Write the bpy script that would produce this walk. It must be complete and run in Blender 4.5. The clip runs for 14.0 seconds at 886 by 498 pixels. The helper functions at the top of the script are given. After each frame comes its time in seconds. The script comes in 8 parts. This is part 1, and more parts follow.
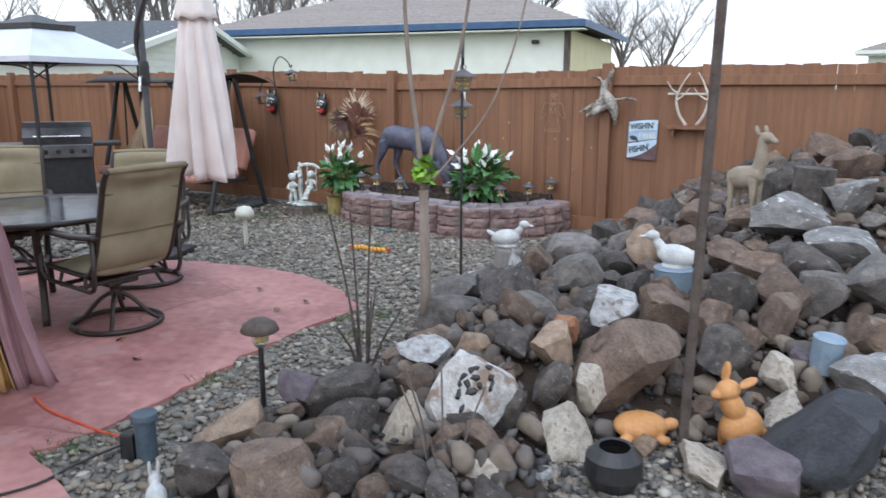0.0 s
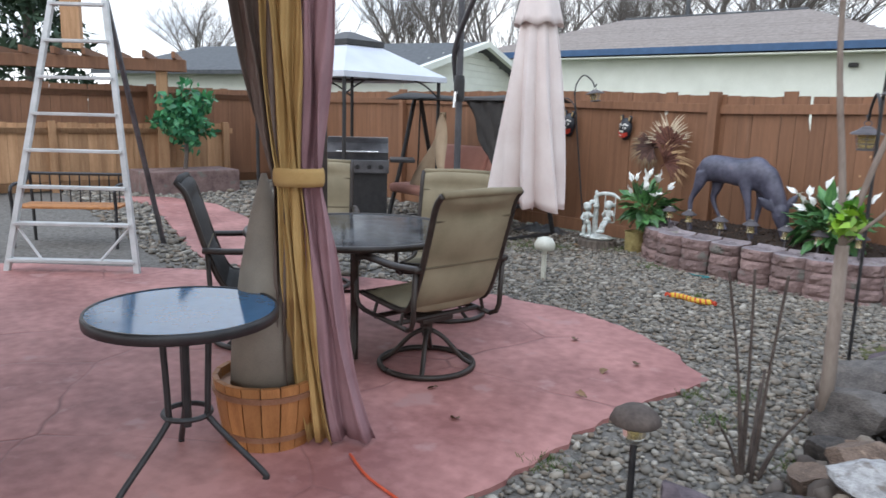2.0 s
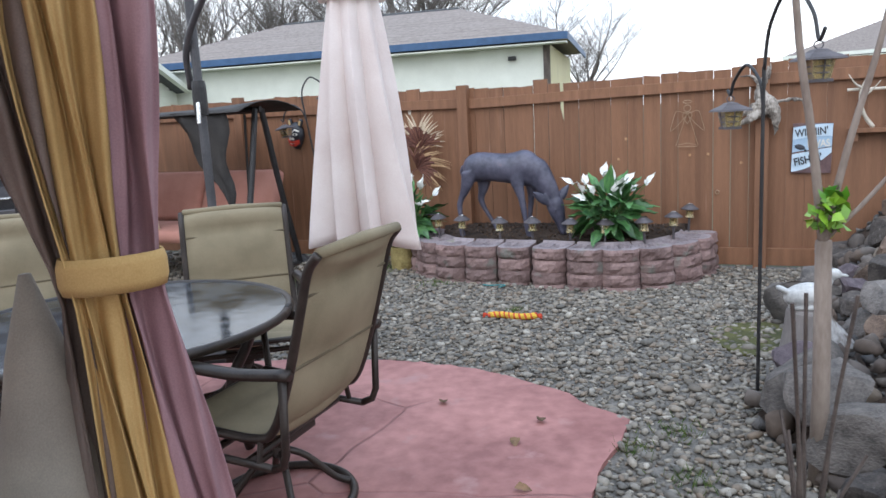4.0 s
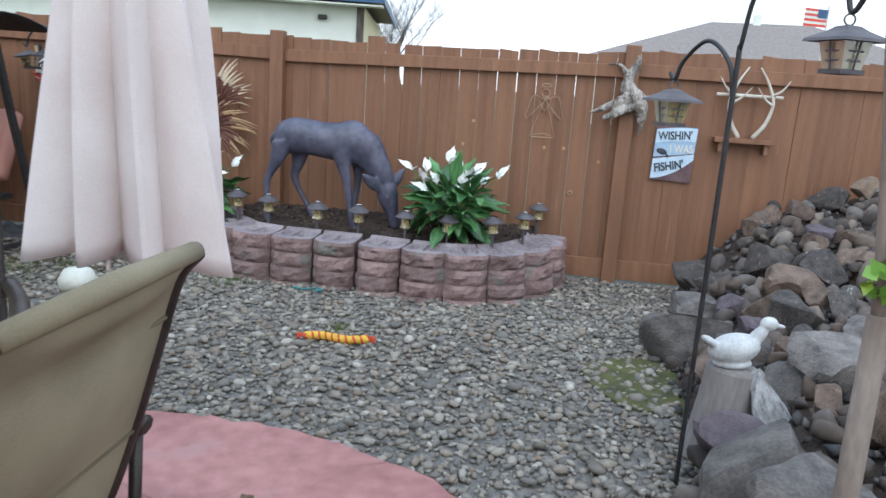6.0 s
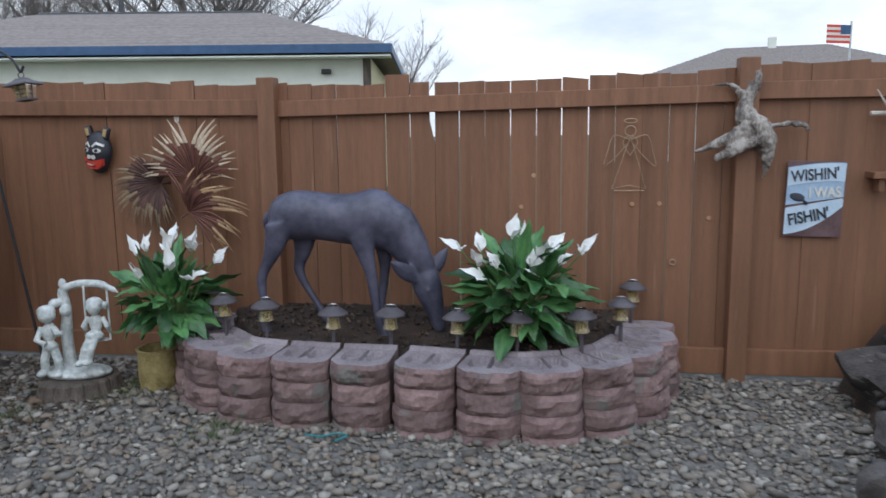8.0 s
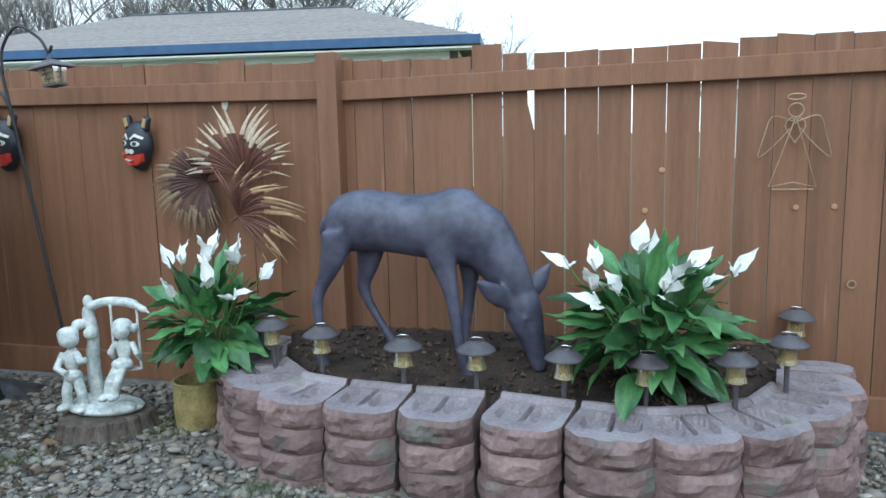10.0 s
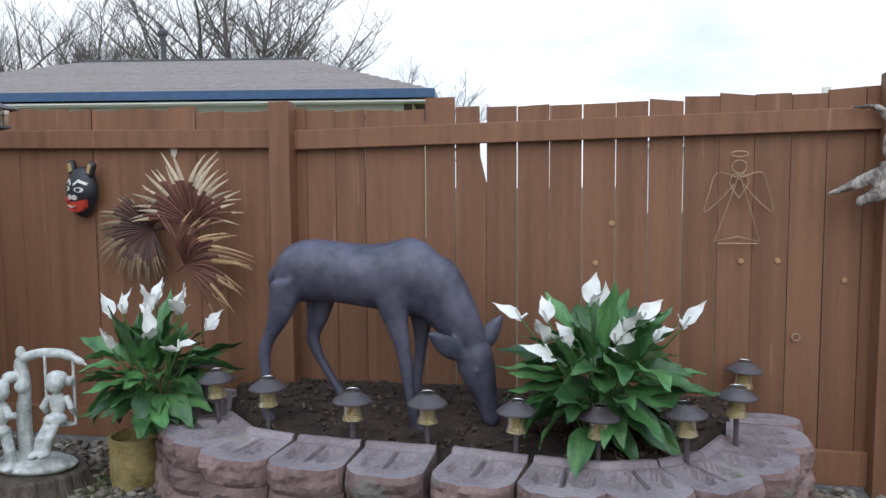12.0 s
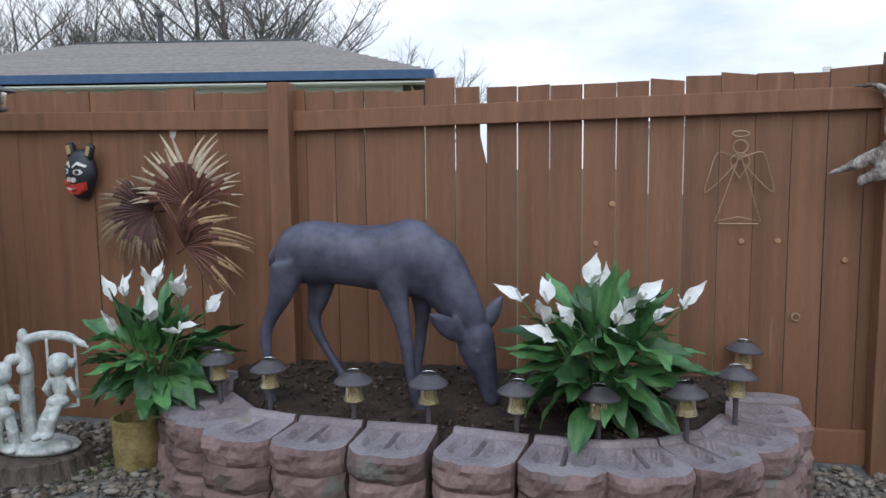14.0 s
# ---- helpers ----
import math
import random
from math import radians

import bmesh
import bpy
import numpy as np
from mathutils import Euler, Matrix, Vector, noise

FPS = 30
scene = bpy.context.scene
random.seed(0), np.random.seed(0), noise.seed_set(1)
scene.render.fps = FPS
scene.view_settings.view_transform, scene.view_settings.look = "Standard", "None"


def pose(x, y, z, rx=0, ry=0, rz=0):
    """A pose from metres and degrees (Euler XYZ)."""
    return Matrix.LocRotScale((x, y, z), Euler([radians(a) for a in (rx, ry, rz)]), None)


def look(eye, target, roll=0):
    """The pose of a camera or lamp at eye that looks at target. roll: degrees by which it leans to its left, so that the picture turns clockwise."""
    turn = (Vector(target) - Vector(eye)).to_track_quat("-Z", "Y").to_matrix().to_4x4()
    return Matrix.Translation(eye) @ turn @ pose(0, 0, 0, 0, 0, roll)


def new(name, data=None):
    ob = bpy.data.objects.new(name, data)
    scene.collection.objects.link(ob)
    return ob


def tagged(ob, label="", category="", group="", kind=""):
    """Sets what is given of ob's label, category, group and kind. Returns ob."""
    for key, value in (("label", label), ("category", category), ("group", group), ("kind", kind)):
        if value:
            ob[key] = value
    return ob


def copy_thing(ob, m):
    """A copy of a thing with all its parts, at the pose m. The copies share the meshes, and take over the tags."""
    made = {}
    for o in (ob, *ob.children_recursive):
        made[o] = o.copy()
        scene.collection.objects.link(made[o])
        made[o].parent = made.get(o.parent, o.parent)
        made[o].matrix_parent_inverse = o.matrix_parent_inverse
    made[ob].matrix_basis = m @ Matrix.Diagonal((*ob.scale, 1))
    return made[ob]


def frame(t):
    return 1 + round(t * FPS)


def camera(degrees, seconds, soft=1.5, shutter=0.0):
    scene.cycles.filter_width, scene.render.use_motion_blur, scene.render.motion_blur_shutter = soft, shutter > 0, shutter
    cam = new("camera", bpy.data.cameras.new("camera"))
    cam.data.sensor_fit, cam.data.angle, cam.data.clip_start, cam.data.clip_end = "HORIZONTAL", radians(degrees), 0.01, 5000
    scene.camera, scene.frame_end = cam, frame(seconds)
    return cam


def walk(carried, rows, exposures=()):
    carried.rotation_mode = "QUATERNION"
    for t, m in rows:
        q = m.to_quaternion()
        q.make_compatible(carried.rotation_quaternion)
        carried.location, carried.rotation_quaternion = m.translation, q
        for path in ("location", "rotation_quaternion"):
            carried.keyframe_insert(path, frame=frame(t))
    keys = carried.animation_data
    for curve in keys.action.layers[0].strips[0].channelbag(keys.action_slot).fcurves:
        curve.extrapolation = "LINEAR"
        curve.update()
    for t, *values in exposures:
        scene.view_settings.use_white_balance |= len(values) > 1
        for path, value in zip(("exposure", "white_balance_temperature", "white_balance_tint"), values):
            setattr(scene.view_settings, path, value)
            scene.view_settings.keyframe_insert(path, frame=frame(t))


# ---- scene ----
cam = camera(61.7, 14.0, 1.5, 0.25)
PATH = [
    (0, (0.731, -0.031, 1.536), (0.515, 1.912, 1.111), 0.1),
    (0.5, (0.606, 0.195, 1.555), (0.256, 2.124, 1.161), -0.2),
    (1, (0.445, 0.385, 1.533), (-0.005, 2.284, 1.096), 2.7),
    (1.5, (0.132, 0.504, 1.541), (-0.389, 2.41, 1.236), 3.5),
    (2, (-0.085, 0.664, 1.48), (-0.917, 2.445, 1.111), 1.5),
    (2.5, (-0.298, 0.973, 1.479), (-1.166, 2.73, 1.079), 0.9),
    (3, (-0.715, 1.191, 1.494), (-1.18, 3.108, 1.177), 0.3),
    (5.5, (-1.401, 2.595, 1.421), (-1.083, 4.518, 0.972), -1.0),
    (6, (-1.352, 2.954, 1.408), (-0.766, 4.818, 0.978), 3.9),
    (6.5, (-1.375, 3.35, 1.373), (-0.727, 5.199, 0.97), 4.4),
    (7, (-1.195, 3.727, 1.381), (-0.741, 5.65, 1.07), 3.1),
    (7.5, (-1.109, 4.076, 1.398), (-0.638, 5.987, 1.046), 3.9),
    (8, (-1.133, 4.465, 1.395), (-0.59, 6.365, 1.091), -0.7),
    (8.5, (-1.05, 4.792, 1.389), (-0.691, 6.744, 1.141), -2.0),
    (11, (-0.941, 5.378, 1.308), (-0.63, 7.326, 0.976), -1.2),
    (11.5, (-0.936, 5.33, 1.323), (-0.537, 7.281, 1.131), -0.6),
    (12, (-0.944, 5.331, 1.328), (-0.5, 7.274, 1.161), -0.4),
    (12.5, (-0.951, 5.332, 1.323), (-0.503, 7.274, 1.157), -0.8),
    (13, (-0.947, 5.335, 1.304), (-0.481, 7.267, 1.079), -0.4),
    (13.5, (-0.94, 5.341, 1.398), (-0.536, 7.283, 1.145), 0.5),
    (14, (-0.948, 5.332, 1.324), (-0.504, 7.27, 1.109), -0.6),
]
walk(cam, [(t, look(eye, target, roll)) for t, eye, target, roll in PATH], [(0, 0.45, 5930, 10), (1.5, 0.45, 6030, 10), (2, 0.38, 6080, 10), (3, 0.47, 5980, 10), (5.5, 0.5, 5880, 10), (6, 0.5, 5730, 6), (6.5, 0.34, 5780, 8), (7.5, 0.02, 5780, 10), (8.5, -0.12, 5830, 10), (10.8, 0.78, 5280, -5), (11, 0.74, 5280, -5), (11.5, 0.6, 5700, 6), (12, 0.1, 5980, 10), (12.5, -0.15, 5930, 10), (13, -0.33, 5930, 10), (13.5, -0.12, 5880, 10), (14, -0.07, 5880, 10)])

# ---- world and light: bright overcast late afternoon ----
world = bpy.data.worlds.new("sky")
scene.world = world
world.use_nodes = True
wt = world.node_tree
wt.nodes.clear()
w_out = wt.nodes.new("ShaderNodeOutputWorld")
w_bg = wt.nodes.new("ShaderNodeBackground")
w_sky = wt.nodes.new("ShaderNodeTexSky")
w_sky.sky_type, w_sky.sun_disc = "NISHITA", False
w_sky.sun_elevation, w_sky.sun_rotation = radians(52), radians(200)
w_sky.air_density, w_sky.dust_density = 1.2, 2.0
w_co = wt.nodes.new("ShaderNodeTexCoord")
w_map = wt.nodes.new("ShaderNodeMapping")
w_map.inputs["Scale"].default_value = (1.6, 1.6, 4.5)
w_noise = wt.nodes.new("ShaderNodeTexNoise")
w_noise.inputs["Scale"].default_value = 1.7
w_noise.inputs["Detail"].default_value = 7
w_noise.inputs["Roughness"].default_value = 0.55
w_ramp = wt.nodes.new("ShaderNodeValToRGB")
w_ramp.color_ramp.elements[0].position, w_ramp.color_ramp.elements[0].color = 0.34, (8.6, 9.2, 10.0, 1)
w_ramp.color_ramp.elements[1].position, w_ramp.color_ramp.elements[1].color = 0.57, (13.6, 13.5, 13.3, 1)
w_mix = wt.nodes.new("ShaderNodeMix")
w_mix.data_type = "RGBA"
w_mix.inputs["Factor"].default_value = 0.86
w_sep = wt.nodes.new("ShaderNodeSeparateXYZ")
w_high = wt.nodes.new("ShaderNodeValToRGB")
w_high.color_ramp.elements[0].position, w_high.color_ramp.elements[0].color = 0.3, (1, 1, 1, 1)
w_high.color_ramp.elements[1].position, w_high.color_ramp.elements[1].color = 0.95, (0.66, 0.82, 1.04, 1)
w_tone = wt.nodes.new("ShaderNodeMix")
w_tone.data_type, w_tone.blend_type = "RGBA", "MULTIPLY"
w_tone.inputs["Factor"].default_value = 1.0
wt.links.new(w_co.outputs["Generated"], w_sep.inputs["Vector"])
wt.links.new(w_sep.outputs["Z"], w_high.inputs["Fac"])
wt.links.new(w_co.outputs["Generated"], w_map.inputs["Vector"])
wt.links.new(w_map.outputs["Vector"], w_noise.inputs["Vector"])
wt.links.new(w_noise.outputs["Fac"], w_ramp.inputs["Fac"])
wt.links.new(w_sky.outputs["Color"], w_mix.inputs["A"])
wt.links.new(w_ramp.outputs["Color"], w_tone.inputs["A"])
wt.links.new(w_high.outputs["Color"], w_tone.inputs["B"])
wt.links.new(w_tone.outputs["Result"], w_mix.inputs["B"])
wt.links.new(w_mix.outputs["Result"], w_bg.inputs["Color"])
wt.links.new(w_bg.outputs["Background"], w_out.inputs["Surface"])
w_bg.inputs["Strength"].default_value = 0.103
sun_data = bpy.data.lights.new("sun", "SUN")
sun_data.energy, sun_data.angle, sun_data.color = 1.25, radians(70), (1.0, 0.96, 0.92)
sun = new("sun", sun_data)
sun.matrix_world = look((-6, -16, 22), (0, 0, 0))

# ---- materials ----
def mat(name, dark, light, scale=8.0, rough=0.7, bump=0.2, fine=60.0, metal=0.0, vary=0.0, spread=0.5, stretch=(1, 1, 1), dist=0.01, spots=None, coat=0.0):
    """A procedural surface: two colours mixed by large and fine noise, relief, and some change from piece to piece."""
    m = bpy.data.materials.new(name)
    m.use_nodes = True
    t = m.node_tree
    b = t.nodes["Principled BSDF"]
    co = t.nodes.new("ShaderNodeTexCoord")
    mp = t.nodes.new("ShaderNodeMapping")
    mp.inputs["Scale"].default_value = stretch
    info = t.nodes.new("ShaderNodeObjectInfo")
    add = t.nodes.new("ShaderNodeVectorMath")
    add.operation = "ADD"
    mul = t.nodes.new("ShaderNodeVectorMath")
    mul.operation = "SCALE"
    mul.inputs[0].default_value = (37.0, 19.0, 53.0)
    t.links.new(info.outputs["Random"], mul.inputs["Scale"])
    t.links.new(co.outputs["Object"], mp.inputs["Vector"])
    t.links.new(mp.outputs["Vector"], add.inputs[0])
    t.links.new(mul.outputs["Vector"], add.inputs[1])
    n1 = t.nodes.new("ShaderNodeTexNoise")
    n1.inputs["Scale"].default_value, n1.inputs["Detail"].default_value = scale, 5
    n2 = t.nodes.new("ShaderNodeTexNoise")
    n2.inputs["Scale"].default_value, n2.inputs["Detail"].default_value = fine, 3
    for n in (n1, n2):
        t.links.new(add.outputs["Vector"], n.inputs["Vector"])
    mx = t.nodes.new("ShaderNodeMix")
    mx.data_type = "FLOAT"
    mx.inputs["Factor"].default_value = 0.35
    t.links.new(n1.outputs["Fac"], mx.inputs["A"])
    t.links.new(n2.outputs["Fac"], mx.inputs["B"])
    rp = t.nodes.new("ShaderNodeValToRGB")
    rp.color_ramp.elements[0].position, rp.color_ramp.elements[0].color = 0.5 - spread * 0.3, (*dark, 1)
    rp.color_ramp.elements[1].position, rp.color_ramp.elements[1].color = 0.5 + spread * 0.3, (*light, 1)
    t.links.new(mx.outputs["Result"], rp.inputs["Fac"])
    col = rp.outputs["Color"]
    if spots:
        n3 = t.nodes.new("ShaderNodeTexNoise")
        n3.inputs["Scale"].default_value, n3.inputs["Detail"].default_value = spots[1], 6
        t.links.new(add.outputs["Vector"], n3.inputs["Vector"])
        r3 = t.nodes.new("ShaderNodeValToRGB")
        r3.color_ramp.elements[0].position, r3.color_ramp.elements[1].position = spots[2], spots[2] + 0.08
        t.links.new(n3.outputs["Fac"], r3.inputs["Fac"])
        m3 = t.nodes.new("ShaderNodeMix")
        m3.data_type = "RGBA"
        m3.inputs["B"].default_value = (*spots[0], 1)
        t.links.new(r3.outputs["Color"], m3.inputs["Factor"])
        t.links.new(col, m3.inputs["A"])
        col = m3.outputs["Result"]
    if vary:
        hs = t.nodes.new("ShaderNodeHueSaturation")
        mr = t.nodes.new("ShaderNodeMapRange")
        mr.inputs["To Min"].default_value, mr.inputs["To Max"].default_value = 1 - vary, 1 + vary
        t.links.new(info.outputs["Random"], mr.inputs["Value"])
        t.links.new(mr.outputs["Result"], hs.inputs["Value"])
        t.links.new(col, hs.inputs["Color"])
        col = hs.outputs["Color"]
    t.links.new(col, b.inputs["Base Color"])
    rr = t.nodes.new("ShaderNodeMapRange")
    rr.inputs["To Min"].default_value, rr.inputs["To Max"].default_value = max(0.02, rough - 0.1), min(1.0, rough + 0.1)
    t.links.new(n1.outputs["Fac"], rr.inputs["Value"])
    t.links.new(rr.outputs["Result"], b.inputs["Roughness"])
    b.inputs["Metallic"].default_value = metal
    b.inputs["Coat Weight"].default_value = coat
    if bump:
        bp = t.nodes.new("ShaderNodeBump")
        bp.inputs["Strength"].default_value, bp.inputs["Distance"].default_value = bump, dist
        t.links.new(mx.outputs["Result"], bp.inputs["Height"])
        t.links.new(bp.outputs["Normal"], b.inputs["Normal"])
    return m


def islands(name, colours, rough=0.75, bump=0.3, scale=40.0):
    """A surface for many joined pieces, each taking its own colour."""
    m = bpy.data.materials.new(name)
    m.use_nodes = True
    t = m.node_tree
    b = t.nodes["Principled BSDF"]
    g = t.nodes.new("ShaderNodeNewGeometry")
    rp = t.nodes.new("ShaderNodeValToRGB")
    els = rp.color_ramp.elements
    while len(els) < len(colours):
        els.new(0.5)
    for i, c in enumerate(colours):
        els[i].position, els[i].color = i / (len(colours) - 1), (*c, 1)
    t.links.new(g.outputs["Random Per Island"], rp.inputs["Fac"])
    co = t.nodes.new("ShaderNodeTexCoord")
    n = t.nodes.new("ShaderNodeTexNoise")
    n.inputs["Scale"].default_value, n.inputs["Detail"].default_value = scale, 4
    t.links.new(co.outputs["Object"], n.inputs["Vector"])
    mr = t.nodes.new("ShaderNodeMapRange")
    mr.inputs["To Min"].default_value, mr.inputs["To Max"].default_value = 0.65, 1.3
    t.links.new(n.outputs["Fac"], mr.inputs["Value"])
    hs = t.nodes.new("ShaderNodeHueSaturation")
    t.links.new(mr.outputs["Result"], hs.inputs["Value"])
    t.links.new(rp.outputs["Color"], hs.inputs["Color"])
    t.links.new(hs.outputs["Color"], b.inputs["Base Color"])
    b.inputs["Roughness"].default_value = rough
    bp = t.nodes.new("ShaderNodeBump")
    bp.inputs["Strength"].default_value, bp.inputs["Distance"].default_value = bump, 0.005
    t.links.new(n.outputs["Fac"], bp.inputs["Height"])
    t.links.new(bp.outputs["Normal"], b.inputs["Normal"])
    return m


def glass(name, tint=(0.8, 0.85, 0.85), rough=0.05, alpha=1.0):
    m = bpy.data.materials.new(name)
    m.use_nodes = True
    b = m.node_tree.nodes["Principled BSDF"]
    b.inputs["Base Color"].default_value = (*tint, 1)
    b.inputs["Roughness"].default_value = rough
    b.inputs["Transmission Weight"].default_value = alpha
    b.inputs["IOR"].default_value = 1.45
    return m


M = {
    "fence": mat("fence_stain", (0.165, 0.076, 0.037), (0.25, 0.12, 0.061), 3.0, 0.62, 0.3, 45, vary=0.09, stretch=(6, 6, 0.5), dist=0.004, spots=((0.29, 0.155, 0.095), 4.5, 0.66)),
    "fence_far": mat("natural_cedar", (0.3, 0.16, 0.075), (0.5, 0.3, 0.16), 3.0, 0.8, 0.25, 45, vary=0.2, stretch=(6, 6, 0.5), dist=0.004),
    "soil": mat("soil", (0.014, 0.009, 0.007), (0.062, 0.04, 0.026), 9, 0.95, 0.9, 70, dist=0.03),
    "earth": mat("gravel_bed", (0.07, 0.065, 0.055), (0.22, 0.2, 0.175), 24, 0.95, 0.9, 90, dist=0.02),
    "lawn": mat("dull_grass", (0.05, 0.06, 0.025), (0.12, 0.11, 0.06), 3, 0.95, 0.6, 40),
    "patio": mat("red_stamped_concrete", (0.25, 0.1, 0.089), (0.465, 0.222, 0.195), 1.6, 0.6, 0.45, 14, spread=0.42, dist=0.008, spots=((0.4, 0.22, 0.2), 4.5, 0.62)),
    "block": mat("red_grey_concrete", (0.14, 0.088, 0.08), (0.3, 0.205, 0.185), 7, 0.93, 0.9, 45, vary=0.26, dist=0.014, spots=((0.2, 0.19, 0.165), 5, 0.6)),
    # cap tops: paler and greyer than the rough block faces
    "block_top": mat("pale_grey_concrete", (0.17, 0.138, 0.142), (0.33, 0.285, 0.29), 6, 0.93, 0.6, 80, vary=0.08, dist=0.006, spots=((0.2, 0.2, 0.13), 6, 0.64)),
    "pebbles": islands("river_pebbles", [(0.09, 0.08, 0.067), (0.22, 0.192, 0.152), (0.155, 0.14, 0.116), (0.33, 0.294, 0.238), (0.2, 0.152, 0.108), (0.25, 0.222, 0.182), (0.12, 0.114, 0.1), (0.44, 0.4, 0.335)], 0.8),
    "black": mat("black_powder_coat", (0.012, 0.012, 0.013), (0.03, 0.028, 0.028), 20, 0.45, 0.1, 200),
    "bronze": mat("dark_bronze_frame", (0.022, 0.016, 0.013), (0.05, 0.038, 0.03), 14, 0.42, 0.1, 160, metal=0.3),
    "sling": mat("olive_tan_sling", (0.19, 0.155, 0.092), (0.29, 0.24, 0.152), 5, 0.85, 0.25, 320, dist=0.002),
    "sling_dark": mat("dark_mesh_sling", (0.02, 0.018, 0.017), (0.045, 0.04, 0.036), 8, 0.8, 0.25, 300),
    "deer": mat("painted_resin_blue_grey", (0.036, 0.036, 0.056), (0.11, 0.106, 0.146), 6, 0.42, 0.3, 26, dist=0.006, spots=((0.18, 0.11, 0.11), 3, 0.62)),
    "petal": mat("white_petal", (0.72, 0.72, 0.66), (0.85, 0.85, 0.82), 20, 0.5, 0.1, 60),
    "cream": mat("cream_canvas", (0.7, 0.6, 0.56), (0.84, 0.76, 0.72), 4, 0.9, 0.15, 260, dist=0.002),
    "trim": mat("blue_fascia", (0.03, 0.075, 0.16), (0.05, 0.11, 0.22), 5, 0.5, 0.1, 60),
    "siding": mat("cream_siding", (0.68, 0.7, 0.62), (0.78, 0.8, 0.72), 2, 0.7, 0.1, 40),
    "yellow_siding": mat("yellow_siding", (0.62, 0.56, 0.32), (0.72, 0.66, 0.4), 2, 0.7, 0.1, 40),
    "shingle": mat("brown_shingles", (0.18, 0.15, 0.13), (0.31, 0.265, 0.235), 9, 0.95, 0.5, 40, vary=0.1),
    "shingle_dark": mat("dark_shingles", (0.06, 0.065, 0.07), (0.12, 0.125, 0.13), 9, 0.95, 0.5, 40),
    "tree_bark": mat("pale_grey_bark", (0.12, 0.105, 0.095), (0.27, 0.24, 0.215), 12, 0.95, 0.6, 60, stretch=(1, 1, 0.3)),
    "bark": mat("grey_bark", (0.07, 0.058, 0.05), (0.17, 0.142, 0.124), 12, 0.95, 0.6, 60, stretch=(1, 1, 0.3)),
}



def scored(m, scale=0.85):
    """Adds faint, partly worn stamped joints to a surface."""
    t = m.node_tree
    b = t.nodes["Principled BSDF"]
    base, nrm = b.inputs["Base Color"].links[0].from_socket, b.inputs["Normal"].links[0].from_node
    co = t.nodes.new("ShaderNodeTexCoord")
    wob = t.nodes.new("ShaderNodeTexNoise")
    wob.inputs["Scale"].default_value = 2.5
    mixv = t.nodes.new("ShaderNodeMix")
    mixv.data_type = "VECTOR"
    mixv.inputs["Factor"].default_value = 0.12
    vo = t.nodes.new("ShaderNodeTexVoronoi")
    vo.feature = "DISTANCE_TO_EDGE"
    vo.inputs["Scale"].default_value = scale * 1.14
    rp = t.nodes.new("ShaderNodeValToRGB")
    rp.color_ramp.elements[0].position, rp.color_ramp.elements[0].color = 0.0, (1, 1, 1, 1)
    rp.color_ramp.elements[1].position, rp.color_ramp.elements[1].color = 0.01, (0, 0, 0, 1)
    worn = t.nodes.new("ShaderNodeTexNoise")
    worn.inputs["Scale"].default_value = 1.3
    wr = t.nodes.new("ShaderNodeValToRGB")
    wr.color_ramp.elements[0].position, wr.color_ramp.elements[1].position = 0.42, 0.62
    mul = t.nodes.new("ShaderNodeMath")
    mul.operation = "MULTIPLY"
    mx = t.nodes.new("ShaderNodeMix")
    mx.data_type = "RGBA"
    mx.inputs["B"].default_value = (0.22, 0.095, 0.085, 1)
    t.links.new(co.outputs["Object"], wob.inputs["Vector"])
    t.links.new(co.outputs["Object"], worn.inputs["Vector"])
    t.links.new(co.outputs["Object"], mixv.inputs["A"])
    t.links.new(wob.outputs["Color"], mixv.inputs["B"])
    t.links.new(mixv.outputs["Result"], vo.inputs["Vector"])
    t.links.new(vo.outputs["Distance"], rp.inputs["Fac"])
    t.links.new(worn.outputs["Fac"], wr.inputs["Fac"])
    t.links.new(rp.outputs["Color"], mul.inputs[0])
    t.links.new(wr.outputs["Color"], mul.inputs[1])
    t.links.new(mul.outputs["Value"], mx.inputs["Factor"])
    t.links.new(base, mx.inputs["A"])
    t.links.new(mx.outputs["Result"], b.inputs["Base Color"])
    bp = t.nodes.new("ShaderNodeBump")
    bp.invert = True
    bp.inputs["Strength"].default_value, bp.inputs["Distance"].default_value = 0.7, 0.01
    t.links.new(mul.outputs["Value"], bp.inputs["Height"])
    t.links.new(nrm.outputs["Normal"], bp.inputs["Normal"])
    t.links.new(bp.outputs["Normal"], b.inputs["Normal"])


def sheer(m, share):
    """Lets a share of the light pass through thin cloth."""
    t = m.node_tree
    b = t.nodes["Principled BSDF"]
    tr = t.nodes.new("ShaderNodeBsdfTranslucent")
    t.links.new(b.inputs["Base Color"].links[0].from_socket, tr.inputs["Color"])
    mx = t.nodes.new("ShaderNodeMixShader")
    mx.inputs["Fac"].default_value = share
    t.links.new(b.outputs["BSDF"], mx.inputs[1])
    t.links.new(tr.outputs["BSDF"], mx.inputs[2])
    t.links.new(mx.outputs["Shader"], t.nodes["Material Output"].inputs["Surface"])


sheer(M["cream"], 0.12)
scored(M["patio"])

